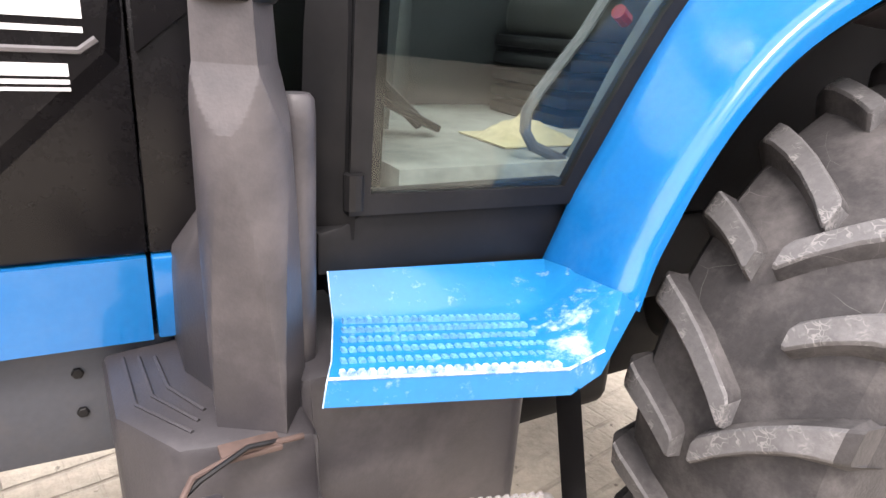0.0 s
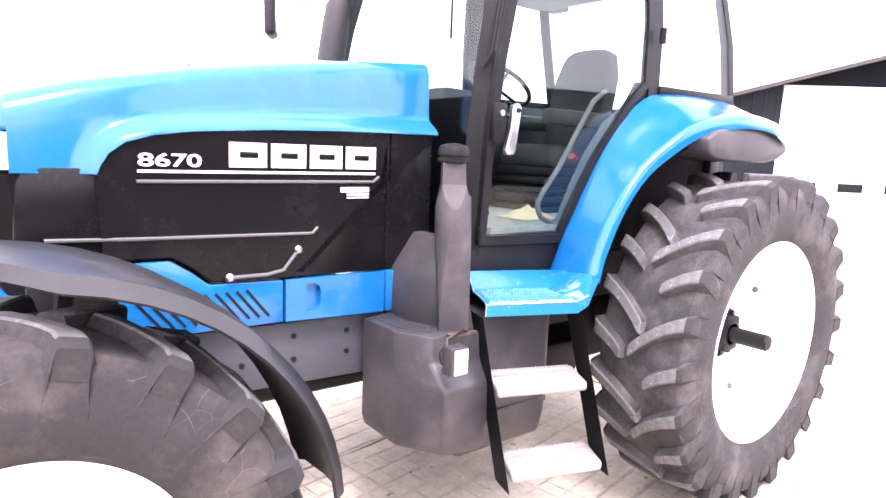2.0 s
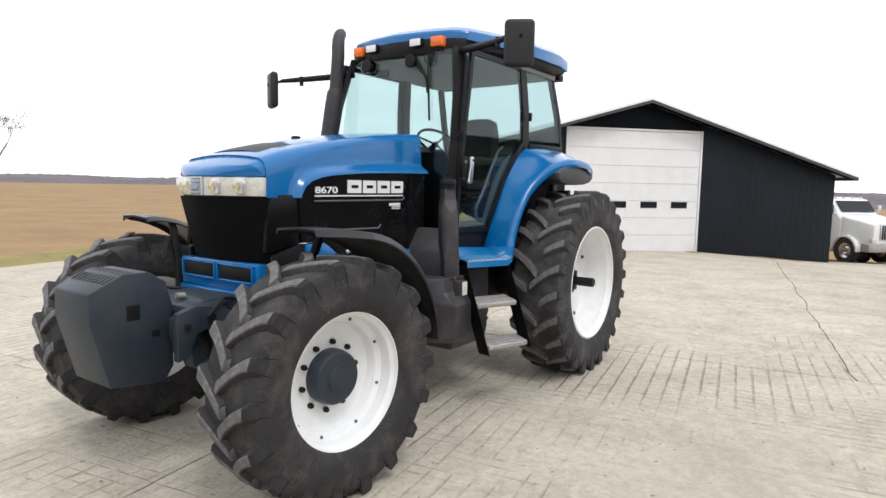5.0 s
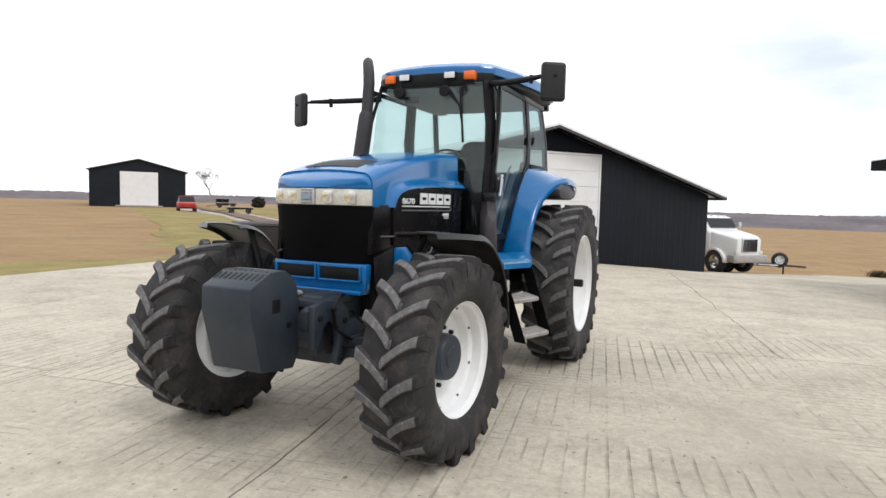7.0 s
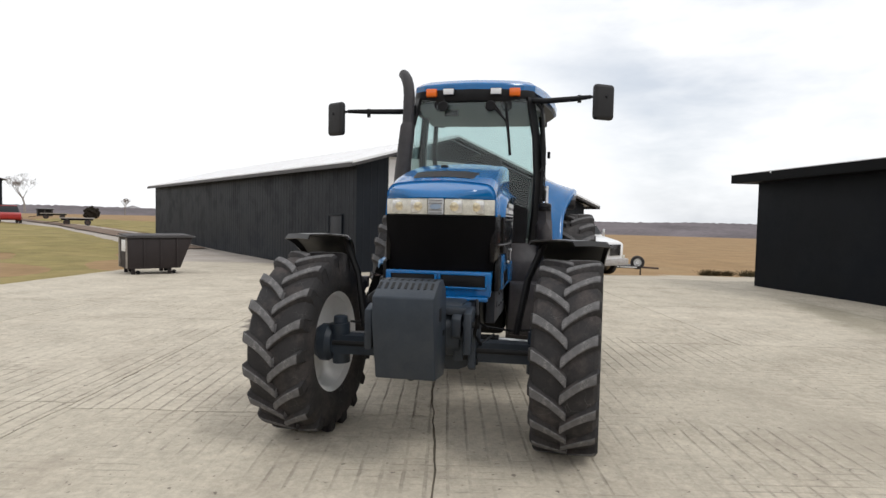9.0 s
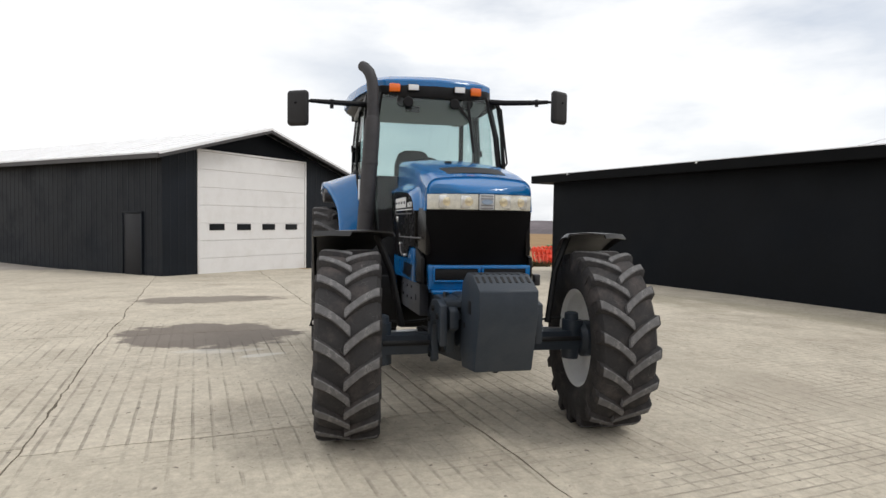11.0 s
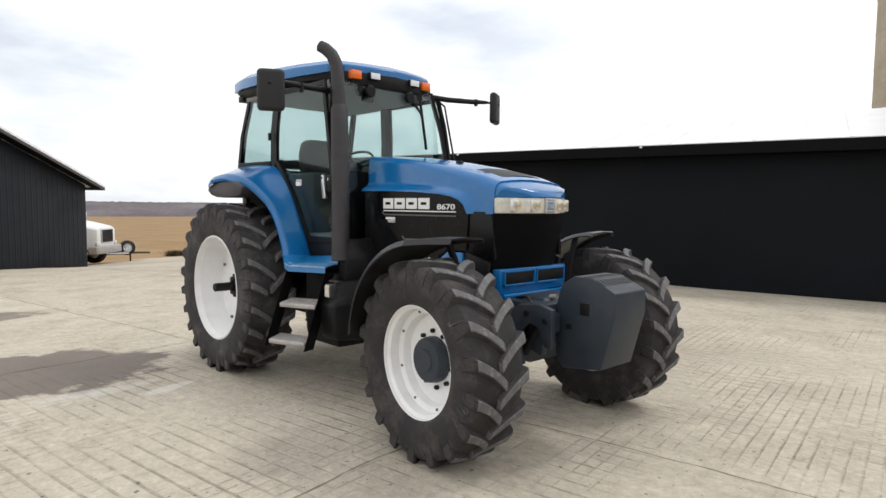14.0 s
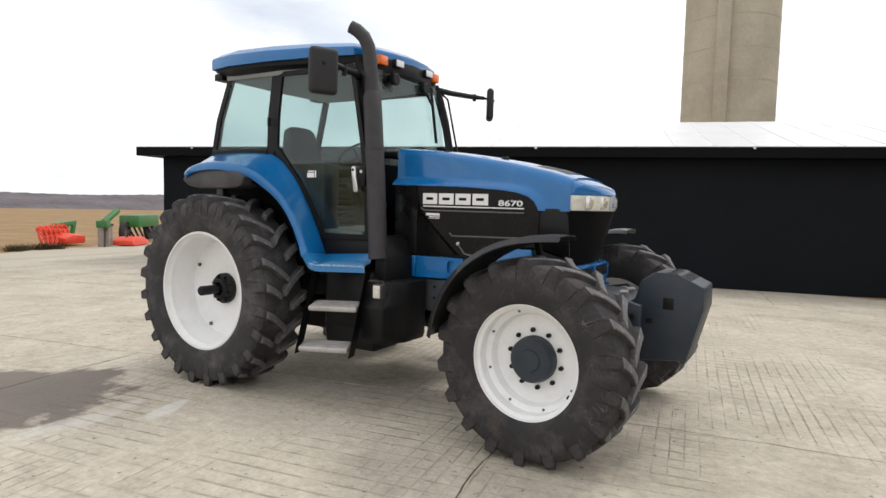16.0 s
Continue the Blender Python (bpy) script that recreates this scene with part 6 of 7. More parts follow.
# windscreen with wrapped lower corners, rear window
ws = [[(-1.60 + (z - 1.5) * 0.085 - 0.05 * (1 - (y / 0.62) ** 2), y * (1.0 if z < 2.4 else 1.0 - (z - 2.4) * 0.13), z) for y in (-0.655, -0.5, -0.25, 0, 0.25, 0.5, 0.655)] for z in (1.50, 1.9, 2.3, 2.7, 3.03)]
g = part("windscreen", sheet(ws, 0.006), GLASSF, tractor, "tall tinted windscreen")
g.visible_shadow = False
rw = [[(x, y, z) for y in (-0.74, 0, 0.74)] for x, z in ((0.44, 2.22), (0.34, 2.6), (0.205, 3.03))]
g = part("rear_window", sheet(rw, 0.006), GLASS, tractor, "tinted rear window")
g.visible_shadow = False
part("rear_wall", box(0.32, 0.43, -0.74, 0.74, 1.36, 2.235, 0.02), INTERIOR, tractor, "dark cab rear wall")
part("roof_lining", slab([(-1.46, 0.0), (-1.42, 0.50), (-1.34, 0.62), (-0.5, 0.76), (0.24, 0.76), (0.28, 0.0), (0.24, -0.76), (-0.5, -0.76), (-1.34, -0.62), (-1.42, -0.50)], "z", 2.99, 3.10, 0.015), LINING, tractor, "pale grey cab headliner")

# roof: an outline shrunk level by level
RO = [(-1.56, 0.0), (-1.52, 0.30), (-1.45, 0.54), (-1.34, 0.66), (-0.95, 0.78), (-0.45, 0.87), (0.05, 0.90), (0.36, 0.84), (0.45, 0.60), (0.46, 0.0)]
RO = RO + [(x, -y) for x, y in RO[-2:0:-1]]


def roof_ring(z, k, front, g=0.0):
    out = []
    for x, y in RO:
        cx = -0.5
        f = (x + 1.56) / 2.0
        out.append((cx + (x - cx) * k, y * k, z - front * (1 - f) ** 2 + g))
    return out


roof = part("roof", loft([roof_ring(3.095, 0.97, -0.03), roof_ring(3.095, 1.0, -0.03), roof_ring(3.185, 1.0, 0.010), roof_ring(3.205, 0.992, 0.012), roof_ring(3.258, 0.915, 0.020), roof_ring(3.268, 0.89, 0.022), roof_ring(3.285, 0.5, 0.012), roof_ring(3.288, 0.2, 0.0)]), BLUE, tractor, "blue cab roof with a black underside", sharp=24)
part("roof_underside", loft([roof_ring(3.03, 0.88, 0.0), roof_ring(3.07, 0.965, 0.015), roof_ring(3.098, 0.968, -0.028)]), BLACK, roof, "black roof underside")
part("visor", slab([(-1.56, 0.0), (-1.52, 0.34), (-1.44, 0.58), (-1.36, 0.66), (-1.30, 0.60), (-1.40, 0.0), (-1.30, -0.60), (-1.36, -0.66), (-1.44, -0.58), (-1.52, -0.34)], "z", 3.0, 3.128, 0.008), BLACK, roof, "black front light visor")
for s in (-1, 1):
    a = part("amber_lamp", box(-1.535, -1.44, s * 0.45 - 0.058, s * 0.45 + 0.058, 3.052, 3.138, 0.01), AMBER, tractor, "amber flasher lamp")
    part("lamp_foot", box(-1.50, -1.42, s * 0.45 - 0.045, s * 0.45 + 0.045, 3.02, 3.056, 0.005), BLACK, a)
    w = part("work_lamp", box(-1.57, -1.48, s * 0.255 - 0.062, s * 0.255 + 0.062, 3.062, 3.132, 0.008), BLACK, tractor, "roof work lamp in a black housing")
    part("lens", box(-1.578, -1.566, s * 0.255 - 0.056, s * 0.255 + 0.056, 3.067, 3.127, 0.004), DECAL, w, "clear lens")
    part("spot_lamp", tube([(-1.50, s * 0.36, 2.965), (-1.455, s * 0.36, 2.965), (-1.42, s * 0.36, 2.965)], [0.062, 0.066, 0.04], 16), BLACK, tractor, "round black lamp under the visor")
    part("rear_lamp", box(0.28, 0.40, s * 0.70 - 0.08, s * 0.70 + 0.08, 3.0, 3.07, 0.01), BLACK, tractor, "black rear work lamp")
# wipers on the screen
for p in (((-1.52, -0.14, 3.02), (-1.545, -0.36, 2.80), (-1.55, -0.38, 2.74)), ((-1.52, -0.20, 3.02), (-1.55, -0.37, 2.78), (-1.56, -0.39, 2.66))):
    part("wiper_arm", tube(p, 0.011, 6), BLACK, tractor, "black wiper arm")
part("wiper_blade", bar((-1.525, -0.36, 2.98), (-1.57, -0.42, 2.42), 0.012, 0.03, 0.002), BLACK, tractor, "black wiper blade")
part("inside_mirror", box(-1.43, -1.41, 0.16, 0.32, 2.86, 2.93, 0.01), BLACK, tractor, "small inside mirror")

# outside mirrors
for s, zz, out in ((-1, 2.94, 1.35), (1, 2.79, 1.455)):
    arm = part("mirror_arm", tube([(-1.40, s * 0.62, 3.02 if s < 0 else 2.92), (-1.50, s * 0.80, 3.0 if s < 0 else 2.90), (-1.60, s * 1.08, 3.0 if s < 0 else 2.885), (-1.69, s * (out - 0.12), 3.0 if s < 0 else 2.875)], [0.032, 0.03, 0.028, 0.02], 10), BLACK, tractor, "black mirror arm")
    part("arm_clamp", tube([(-1.625, s * 1.12, 2.955 if s < 0 else 2.82), (-1.625, s * 1.12, 3.03 if s < 0 else 2.91)], 0.02, 8), BLACK, arm)
    part("arm_tip", tube([(-1.69, s * (out - 0.13), 3.0 if s < 0 else 2.875), (-1.735, s * (out + 0.04), zz + 0.05)], 0.014, 8), BLACK, arm)
    mm = bevel(box(-0.045, 0.035, -0.115, 0.115, -0.178, 0.178, 0.0), 0.038, 5)
    mm.transform(pose(-1.70, s * out, zz, 0, 0, s * -29))
    mh = part("mirror", mm, HOUSING, tractor, "black rounded mirror housing")
    gl = box(0.035, 0.039, -0.078, 0.078, -0.145, 0.145, 0.0)
    gl.transform(pose(-1.70, s * out, zz, 0, 0, s * -29))
    part("mirror_glass", gl, MIRROR, mh, "mirror glass", smooth=False)
part("handrail", tube([(-1.45, -0.70, 2.98), (-1.50, -0.75, 2.92), (-1.62, -0.79, 2.32), (-1.63, -0.74, 2.25)], 0.011, 8), BLACK, tractor, "thin black stay rod")
part("handrail", tube([(-1.42, 0.64, 2.98), (-1.52, 0.74, 2.90), (-1.60, 0.66, 2.2)], 0.011, 8), BLACK, tractor, "thin black stay rod")

# rear fenders with the blue step: the inner edge follows the cab door, the outer one turns down in a lip
INNER = [(-1.085, 1.300, 0.720), (-1.060, 1.370, 0.725), (-1.030, 1.465, 0.735), (-0.965, 1.600, 0.745), (-0.885, 1.765, 0.755), (-0.790, 1.925, 0.765), (-0.650, 2.095, 0.775), (-0.450, 2.222, 0.78), (-0.150, 2.255, 0.78), (0.150, 2.255, 0.78), (0.370, 2.248, 0.78), (0.475, 2.215, 0.78)]
OUTER = [(-1.052, 1.308, 1.010), (-1.022, 1.375, 1.000), (-0.988, 1.450, 1.000), (-0.938, 1.550, 1.000), (-0.852, 1.682, 1.005), (-0.742, 1.805, 1.020), (-0.615, 1.910, 1.060), (-0.450, 2.010, 1.115), (-0.190, 2.062, 1.170), (0.060, 2.062, 1.18), (0.240, 2.035, 1.18), (0.345, 1.985, 1.165)]


def eased(curve, n):
    """The curve with n stations to each span, rounded through its points."""
    out = []
    for k in range(len(curve) - 1):
        p0, p1, p2, p3 = (Vector(curve[min(max(k + d, 0), len(curve) - 1)]) for d in (-1, 0, 1, 2))
        for i in range(n):
            u = i / n
            out.append(0.5 * (2 * p1 + (p2 - p0) * u + (2 * p0 - 5 * p1 + 4 * p2 - p3) * u * u + (3 * p1 - p0 - 3 * p2 + p3) * u ** 3))
    return out + [Vector(curve[-1])]


FEND = [(p[0], p[1]) for p in INNER]
# the tread's corners: left end, right end, then the turn up into the fender (riser top, tread back, tread front, edge, lip)
STEP = [((-1.640, 0.712, 1.338), (-1.648, 0.768, 1.256), (-1.700, 0.905, 1.247), (-1.722, 0.946, 1.238), (-1.733, 0.955, 1.190)),
        ((-1.090, 0.725, 1.300), (-1.262, 0.872, 1.245), (-1.300, 1.042, 1.243), (-1.296, 1.078, 1.232), (-1.290, 1.086, 1.180)),
        ((-1.087, 0.722, 1.301), (-1.190, 0.870, 1.260), (-1.215, 1.040, 1.260), (-1.208, 1.074, 1.250), (-1.212, 1.080, 1.203)),
        ((-1.087, 0.720, 1.300), (-1.098, 0.850, 1.312), (-1.108, 0.965, 1.325), (-1.100, 0.998, 1.326), (-1.056, 1.012, 1.308))]


def lerp3(p, q, f):
    return tuple(a + (b - a) * f for a, b in zip(p, q))


for s in (-1, 1):
    rows, inner, outer = [], eased(INNER, 4), eased(OUTER, 4)
    for k, ((xi, zi, yi), (xo, zo, yo)) in enumerate(zip(inner, outer)):
        a, b = outer[max(k - 1, 0)], outer[min(k + 1, len(outer) - 1)]
        d = Vector((b[0] - a[0], 0, b[1] - a[1])).normalized()
        up = Vector((-d.z, 0, d.x))
        deep = interp([(4, 1.0), (8, 1.5), (11, 1.35)], k / 4)
        lip = [(xo + up.x * h * deep, s * (yo - g), zo + up.z * h * deep) for h, g in ((0.052, 0.060), (0.052, 0.036), (0.046, 0.014), (0.036, 0.004), (0.020, 0.0), (0.0, 0.0))]
        inn = (xi, s * yi, zi)
        rows.append([(xi + 0.012, s * (yi - 0.012), zi - 0.006), inn, lerp3(inn, lip[0], 0.12), lerp3(inn, lip[0], 0.5)] + lip)
    drop = (Vector(outer[0]) - Vector(outer[1])).normalized() * 0.03
    rows.insert(0, [(p[0] + drop.x + 0.006, p[1], p[2] + drop.y) for p in rows[0]])
    f = part("rear_fender", sheet(rows, -0.004), BLUE, tractor, "blue rear fender with scuffed lower edge", sharp=60)
    part("fender_bolt", lathe([(0, 0), (0.009, 0), (0.009, 0.008), (0.005, 0.014), (0, 0.014)], 12, (-1.083, s * 0.962, 1.352), False, s), STEEL, f)
    fl = slab([(-0.47, 2.000), (-0.445, 1.930), (-0.39, 1.900), (-0.26, 1.890), (-0.02, 1.886), (0.18, 1.892), (0.31, 1.914), (0.385, 1.948), (0.410, 1.978), (0.385, 1.998), (0.32, 2.030), (0.23, 2.060), (0.06, 2.085), (-0.19, 2.080), (-0.38, 2.048)], "y", s * 0.88, s * 1.158, 0.016, 3)
    part("fender_flap", bevel(fl, 0.015), PLASTIC, f, "brown-grey rounded fender extension")
    # near-black sheets close the wheel arch; the cavity's shade is in their colour
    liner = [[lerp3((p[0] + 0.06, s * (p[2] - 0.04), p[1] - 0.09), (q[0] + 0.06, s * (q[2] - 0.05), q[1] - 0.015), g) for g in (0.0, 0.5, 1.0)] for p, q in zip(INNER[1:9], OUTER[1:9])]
    part("fender_shade_liner", sheet(liner, 0.008), SCREEN_SHADE, f, "near-black fender lining with the arch's shade in its colour")
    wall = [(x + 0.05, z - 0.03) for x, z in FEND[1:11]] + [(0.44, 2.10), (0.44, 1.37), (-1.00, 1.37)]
    part("arch_shade_wall", slab(wall, "y", s * 0.668, s * 0.700, 0.0), SCREEN_SHADE, f, "near-black inner wheel arch wall with shade in its colour")
    # step plate: riser, tread and lip in one pressed sheet, wider to the rear, running up into the fender
    ends = [[(p[0], s * p[1], p[2]) for p in row] for row in STEP]
    rows = []
    for f0 in (0.0, 0.33, 0.67, 1.0):
        rows.append([lerp3(a, b, f0) for a, b in zip(ends[0], ends[1])])
    rows += ends[2:]
    for row in rows:
        foot = lerp3(row[0], row[1], 0.82)
        row.insert(1, (foot[0], foot[1], foot[2] + 0.004))
        row.insert(3, lerp3(row[2], row[3], 0.15))
    st = part("cab_step", sheet(rows, 0.010), BLUEW, tractor, "blue pressed cab step with worn edges", sharp=50)
    part("worn_edge", tube([(p[5][0], p[5][1], p[5][2] + 0.0015) for p in rows[:5]], 0.0030, 6), WORN, st, "pale worn front edge")
    part("worn_edge", tube([rows[0][k] for k in (0, 2, 4, 5, 6)], 0.0015, 6), WORN, st, "pale worn end edge")
    for j in range(6):
        g = 0.07 + 0.176 * j
        a, b = lerp3(ends[0][1], ends[0][3], g), lerp3(ends[1][1], ends[1][3], g)
        a, b = lerp3(a, b, 0.045), lerp3(a, b, 0.985)
        tb = teeth(0.0, 1.0, 0.0, -0.001, 0.012, 24, 0.012)
        for v in tb.verts:
            p = lerp3(a, b, v.co.x)
            v.co = Vector((p[0], p[1] + v.co.y, p[2] + v.co.z))
        part("grip_bar", tb, WORN if j == 5 else GRIP, st, "row of raised grip teeth")
    # ladder, leaning outwards and set askew, between two flat rails
    def face(z):
        return 0.975 + 0.35 * (1.16 - z)
    for x0, x1, dy in ((-1.755, -1.775, 0.0), (-1.275, -1.30, 0.13)):
        own = bmesh.new()
        q = [(x0, face(1.19) + dy, 1.19), (x1, face(0.50) + dy, 0.50), (x1 + 0.035, face(0.50) + dy - 0.125, 0.50), (x0 + 0.035, face(1.19) + dy - 0.125, 1.19)]
        own.faces.new([own.verts.new((x, s * y, z)) for x, y, z in q])
        bmesh.ops.solidify(own, geom=own.faces[:], thickness=0.008)
        part("ladder_rail", own, BLACK, tractor, "black flat steel ladder rail", smooth=False)
    for z in (0.905, 0.575):
        x0, x1 = -1.745, -1.312
        tr = box(x0, x1, -0.145, 0.0, z - 0.045, z, 0.014, 3)
        rows_ = [teeth(x0 + 0.02, x1 - 0.02, yy, z - 0.001, 0.009, 22) for yy in (-0.012, -0.05, -0.09, -0.13)]
        for b in [tr] + rows_:
            for v in b.verts:
                d = v.co.y
                v.co.y = s * (face(z) + 0.005 + 0.118 * (v.co.x - x0) / 0.41 + d)
                v.co.x += -d * 0.35
                v.co.z += 0.03 * (-d / 0.145) - 0.012 * (v.co.x - x0) / 0.41
        tr = part("ladder_step", tr, STEEL, tractor, "worn light metal ladder step")
        for b in rows_:
            part("grip_bar", b, STEEL, tr, "row of raised grip teeth")

# round work lamps under the roof edge
for y in (-0.20, 0.31):
    wl = part("work_lamp", tube([(-1.580, y, 2.942), (-1.572, y, 2.942), (-1.525, y, 2.945), (-1.495, y, 2.948)], [0.048, 0.057, 0.052, 0.026], 18), BLACK, tractor, "small round black work lamp")
    part("lamp_stay", tube([(-1.530, y, 2.99), (-1.520, y, 3.03)], 0.011, 8), BLACK, wl)

# cab interior
seat = part("seat", bevel(box(-0.62, -0.14, -0.25, 0.25, 1.80, 1.95, 0.0), 0.05, 3), SEATM, tractor, "dark cloth driver seat")
bk = loft([[(x, -w, z), (x - 0.10, -w * 0.9, z), (x - 0.12, 0, z), (x - 0.10, w * 0.9, z), (x, w, z), (x + 0.03, 0, z)] for x, w, z in ((-0.13, 0.22, 1.90), (-0.09, 0.26, 2.15), (-0.03, 0.25, 2.40), (0.0, 0.20, 2.55), (0.01, 0.12, 2.59))])
part("backrest", bevel(bk, 0.02), SEATM, seat, "rounded dark backrest")
own = None
for k in range(5):
    own = box(-0.66, -0.20, -0.23, 0.23, 1.524 + 0.06 * k, 1.567 + 0.06 * k, 0.016, bm=own)
part("suspension_bellows", own, BLACK, seat, "ribbed black suspension bellows")
part("armrest", box(-0.60, -0.12, 0.25, 0.33, 2.05, 2.11, 0.02), SEATM, seat, "dark padded armrest")
part("armrest", box(-0.74, -0.08, -0.34, -0.24, 2.06, 2.155, 0.025), SEATM, seat, "dark padded armrest")
part("side_console", bevel(box(-0.95, 0.10, 0.36, 0.60, 1.492, 2.16, 0.0), 0.05, 2), INTERIOR, tractor, "dark plastic side console")
part("near_console", bevel(loft([[(-0.55, y, 1.492), (0.30, y, 1.492), (0.30, y, 2.0), (-0.40, y, 2.0)] for y in (-0.59, -0.38)]), 0.03), INTERIOR, tractor, "dark plastic wheel arch cover")
for s in (-1, 1):
    ac = [(x + 0.03, z - 0.02) for x, z in FEND[2:9]] + [(0.31, 2.22), (0.31, 1.492), (-1.00, 1.492)]
    part("arch_cover", slab(ac, "y", s * 0.60, s * 0.665, 0.01), CONSOLE, tractor, "grey plastic cover over the wheel arch")
part("dash_column", bevel(loft([[(-1.48 + a, -0.20, z), (-1.48 + a, 0.20, z), (-1.48 + a + d, 0.16, z), (-1.48 + a + d, -0.16, z)] for z, a, d in ((1.40, 0.0, 0.22), (1.9, 0.0, 0.25), (2.1, 0.02, 0.30), (2.22, 0.06, 0.22))]), 0.02), INTERIOR, tractor, "dash column")
part("firewall", slab([(-0.60, 1.38), (0.60, 1.38), (0.635, 2.15), (-0.635, 2.15)], "x", -1.515, -1.475, 0.015), SCREEN_SHADE, tractor, "dark panel behind the foot of the windscreen")
wc = Vector((-0.86, 0, 2.29))
wn_ = Vector((0.55, 0, 0.83)).normalized()
wu = Vector((0, 1, 0))
wv = wn_.cross(wu)
pts = [wc + (wu * math.cos(2 * math.pi * k / 28) + wv * math.sin(2 * math.pi * k / 28)) * 0.20 for k in range(29)]
sw = part("steering_wheel", tube(pts, 0.014, 8, cap=False), BLACK, tractor, "thin black steering wheel")
for k in range(3):
    a = 2 * math.pi * k / 3 + 0.5
    part("spoke", tube([wc - wn_ * 0.03, wc + (wu * math.cos(a) + wv * math.sin(a)) * 0.19], 0.010, 6), BLACK, sw)
part("steering_shaft", tube([wc - wn_ * 0.02, (-1.22, 0, 2.05)], 0.03, 10), BLACK, sw)
part("grab_bar", tube([(-0.66, -0.64, 2.24), (-0.75, -0.64, 2.182), (-0.80, -0.64, 2.11), (-0.993, -0.64, 1.818), (-1.10, -0.64, 1.69), (-1.129, -0.64, 1.645), (-1.127, -0.64, 1.60), (-1.09, -0.63, 1.560), (-0.985, -0.62, 1.520), (-0.95, -0.60, 1.488)], 0.014, 8), GREYLINE, tractor, "bent grab bar by the door")
part("pedal", bar((-1.33, -0.28, 1.62), (-1.18, -0.28, 1.55), 0.10, 0.02, 0.005), BLACK, tractor, "foot pedal")
part("pedal_arm", tube([(-1.40, -0.28, 1.95), (-1.36, -0.28, 1.68), (-1.22, -0.28, 1.56)], 0.02, 8), BLACK, tractor, "bent pedal arm")
part("lever", tube([(-0.70, 0.42, 1.98), (-0.76, 0.42, 2.18)], 0.012, 8), BLACK, tractor, "control lever")
part("lever_knob", tube([(-0.79, -0.57, 1.865), (-0.83, -0.58, 1.885)], 0.020, 8), RED, tractor, "red knob")

cloth_bm = bmesh.new()
bmesh.ops.create_grid(cloth_bm, x_segments=18, y_segments=14, size=0.5)
for v in cloth_bm.verts:
    r = min(1.0, 2 * math.hypot(v.co.x, v.co.y))
    v.co = Vector((-0.93 + v.co.x * 0.30, -0.38 + v.co.y * 0.24, 1.528 + (1 - r) * (0.07 + 0.05 * noise.noise((v.co.x * 6, v.co.y * 6, 1)))))
bmesh.ops.solidify(cloth_bm, geom=cloth_bm.faces[:], thickness=-0.004)
tagged(part("cloth", cloth_bm, CLOTH, None), "crumpled tan cloth lying on the cab floor", "cloth")


# ---- far surroundings ----
def ridge(name, radius, a0, a1, h0, h1, label):
    """A low band of bare woods with a ragged top, seen across the fields; one unseen band is taller."""
    own = bmesh.new()
    prev = None
    n = 420
    for k in range(n + 1):
        a = radians(a0 + (a1 - a0) * k / n)
        c, s_ = math.cos(a), math.sin(a)
        hh = h0 + (h1 - h0) * (0.5 + 0.5 * noise.noise((k * 0.03, radius * 0.01, 0))) + 0.35 * noise.noise((k * 0.8, 3, 0)) + 0.2 * noise.noise((k * 2.3, 7, 0))
        v = [own.verts.new((c * r, s_ * r, z)) for r, z in ((radius - 50, -3.0 if a1 < 40 else -0.5), (radius - 30, (-0.9 if a1 < 40 else 1.0) + 0.3 * noise.noise((k * 0.5, 1, 0))), (radius, hh), (radius + 80, hh * 0.8))]
        if prev:
            for i in range(3):
                own.faces.new((prev[i], v[i], v[i + 1], prev[i + 1]))
        prev = v
    return tagged(part(name, own, WOODS, None, label), label, "woods", kind="backdrop")


ridge("woods_backdrop", 265, -75, 32, 1.2, 3.0, "distant grey-brown bare woods on low hills")
ridge("woods_backdrop", 230, 32, 130, 2.2, 3.8, "distant grey-brown bare woods on low hills")
# added out of view, tall enough for the windscreen to mirror something dark
ridge("woods_backdrop", 105, 132, 243, 19.0, 24.0, "unseen grey-brown woods added behind the yard to darken the glass")
ridge("woods_backdrop", 300, 243, 285, 1.2, 3.0, "distant grey-brown bare woods on low hills")

BARK = mat("grey_bark", (0.26, 0.235, 0.22), 0.9, vary=0.25, scale=3, bump=0.4, bump_scale=15)
RUSTB = mat("brown_container_steel", (0.014, 0.0085, 0.0095), 0.6, vary=0.3, scale=3, dirt=(0.026, 0.017, 0.016), dirt_amount=0.35, dirt_scale=2)
TRUCKW = mat("white_truck_paint", (0.80, 0.80, 0.80), 0.3, vary=0.03, coat=0.5, dirt=(0.5, 0.47, 0.44), dirt_amount=0.25)
GREENP = mat("green_machine_paint", (0.03, 0.16, 0.035), 0.45, vary=0.2, dirt=(0.14, 0.12, 0.08), dirt_amount=0.4)
ORANGER = mat("orange_red_machine_paint", (0.72, 0.055, 0.02), 0.45, vary=0.15, dirt=(0.3, 0.12, 0.07), dirt_amount=0.3)
WOODB = mat("grey_weathered_boards", (0.30, 0.27, 0.24), 0.85, vary=0.25, scale=6)
BRUSH = mat("dark_brushwood", (0.022, 0.018, 0.014), 0.95, vary=0.4, scale=6, spec=0.1)
TWIG = mat("dry_weeds", (0.075, 0.060, 0.032), 0.95, vary=0.5, scale=6, spec=0.1)


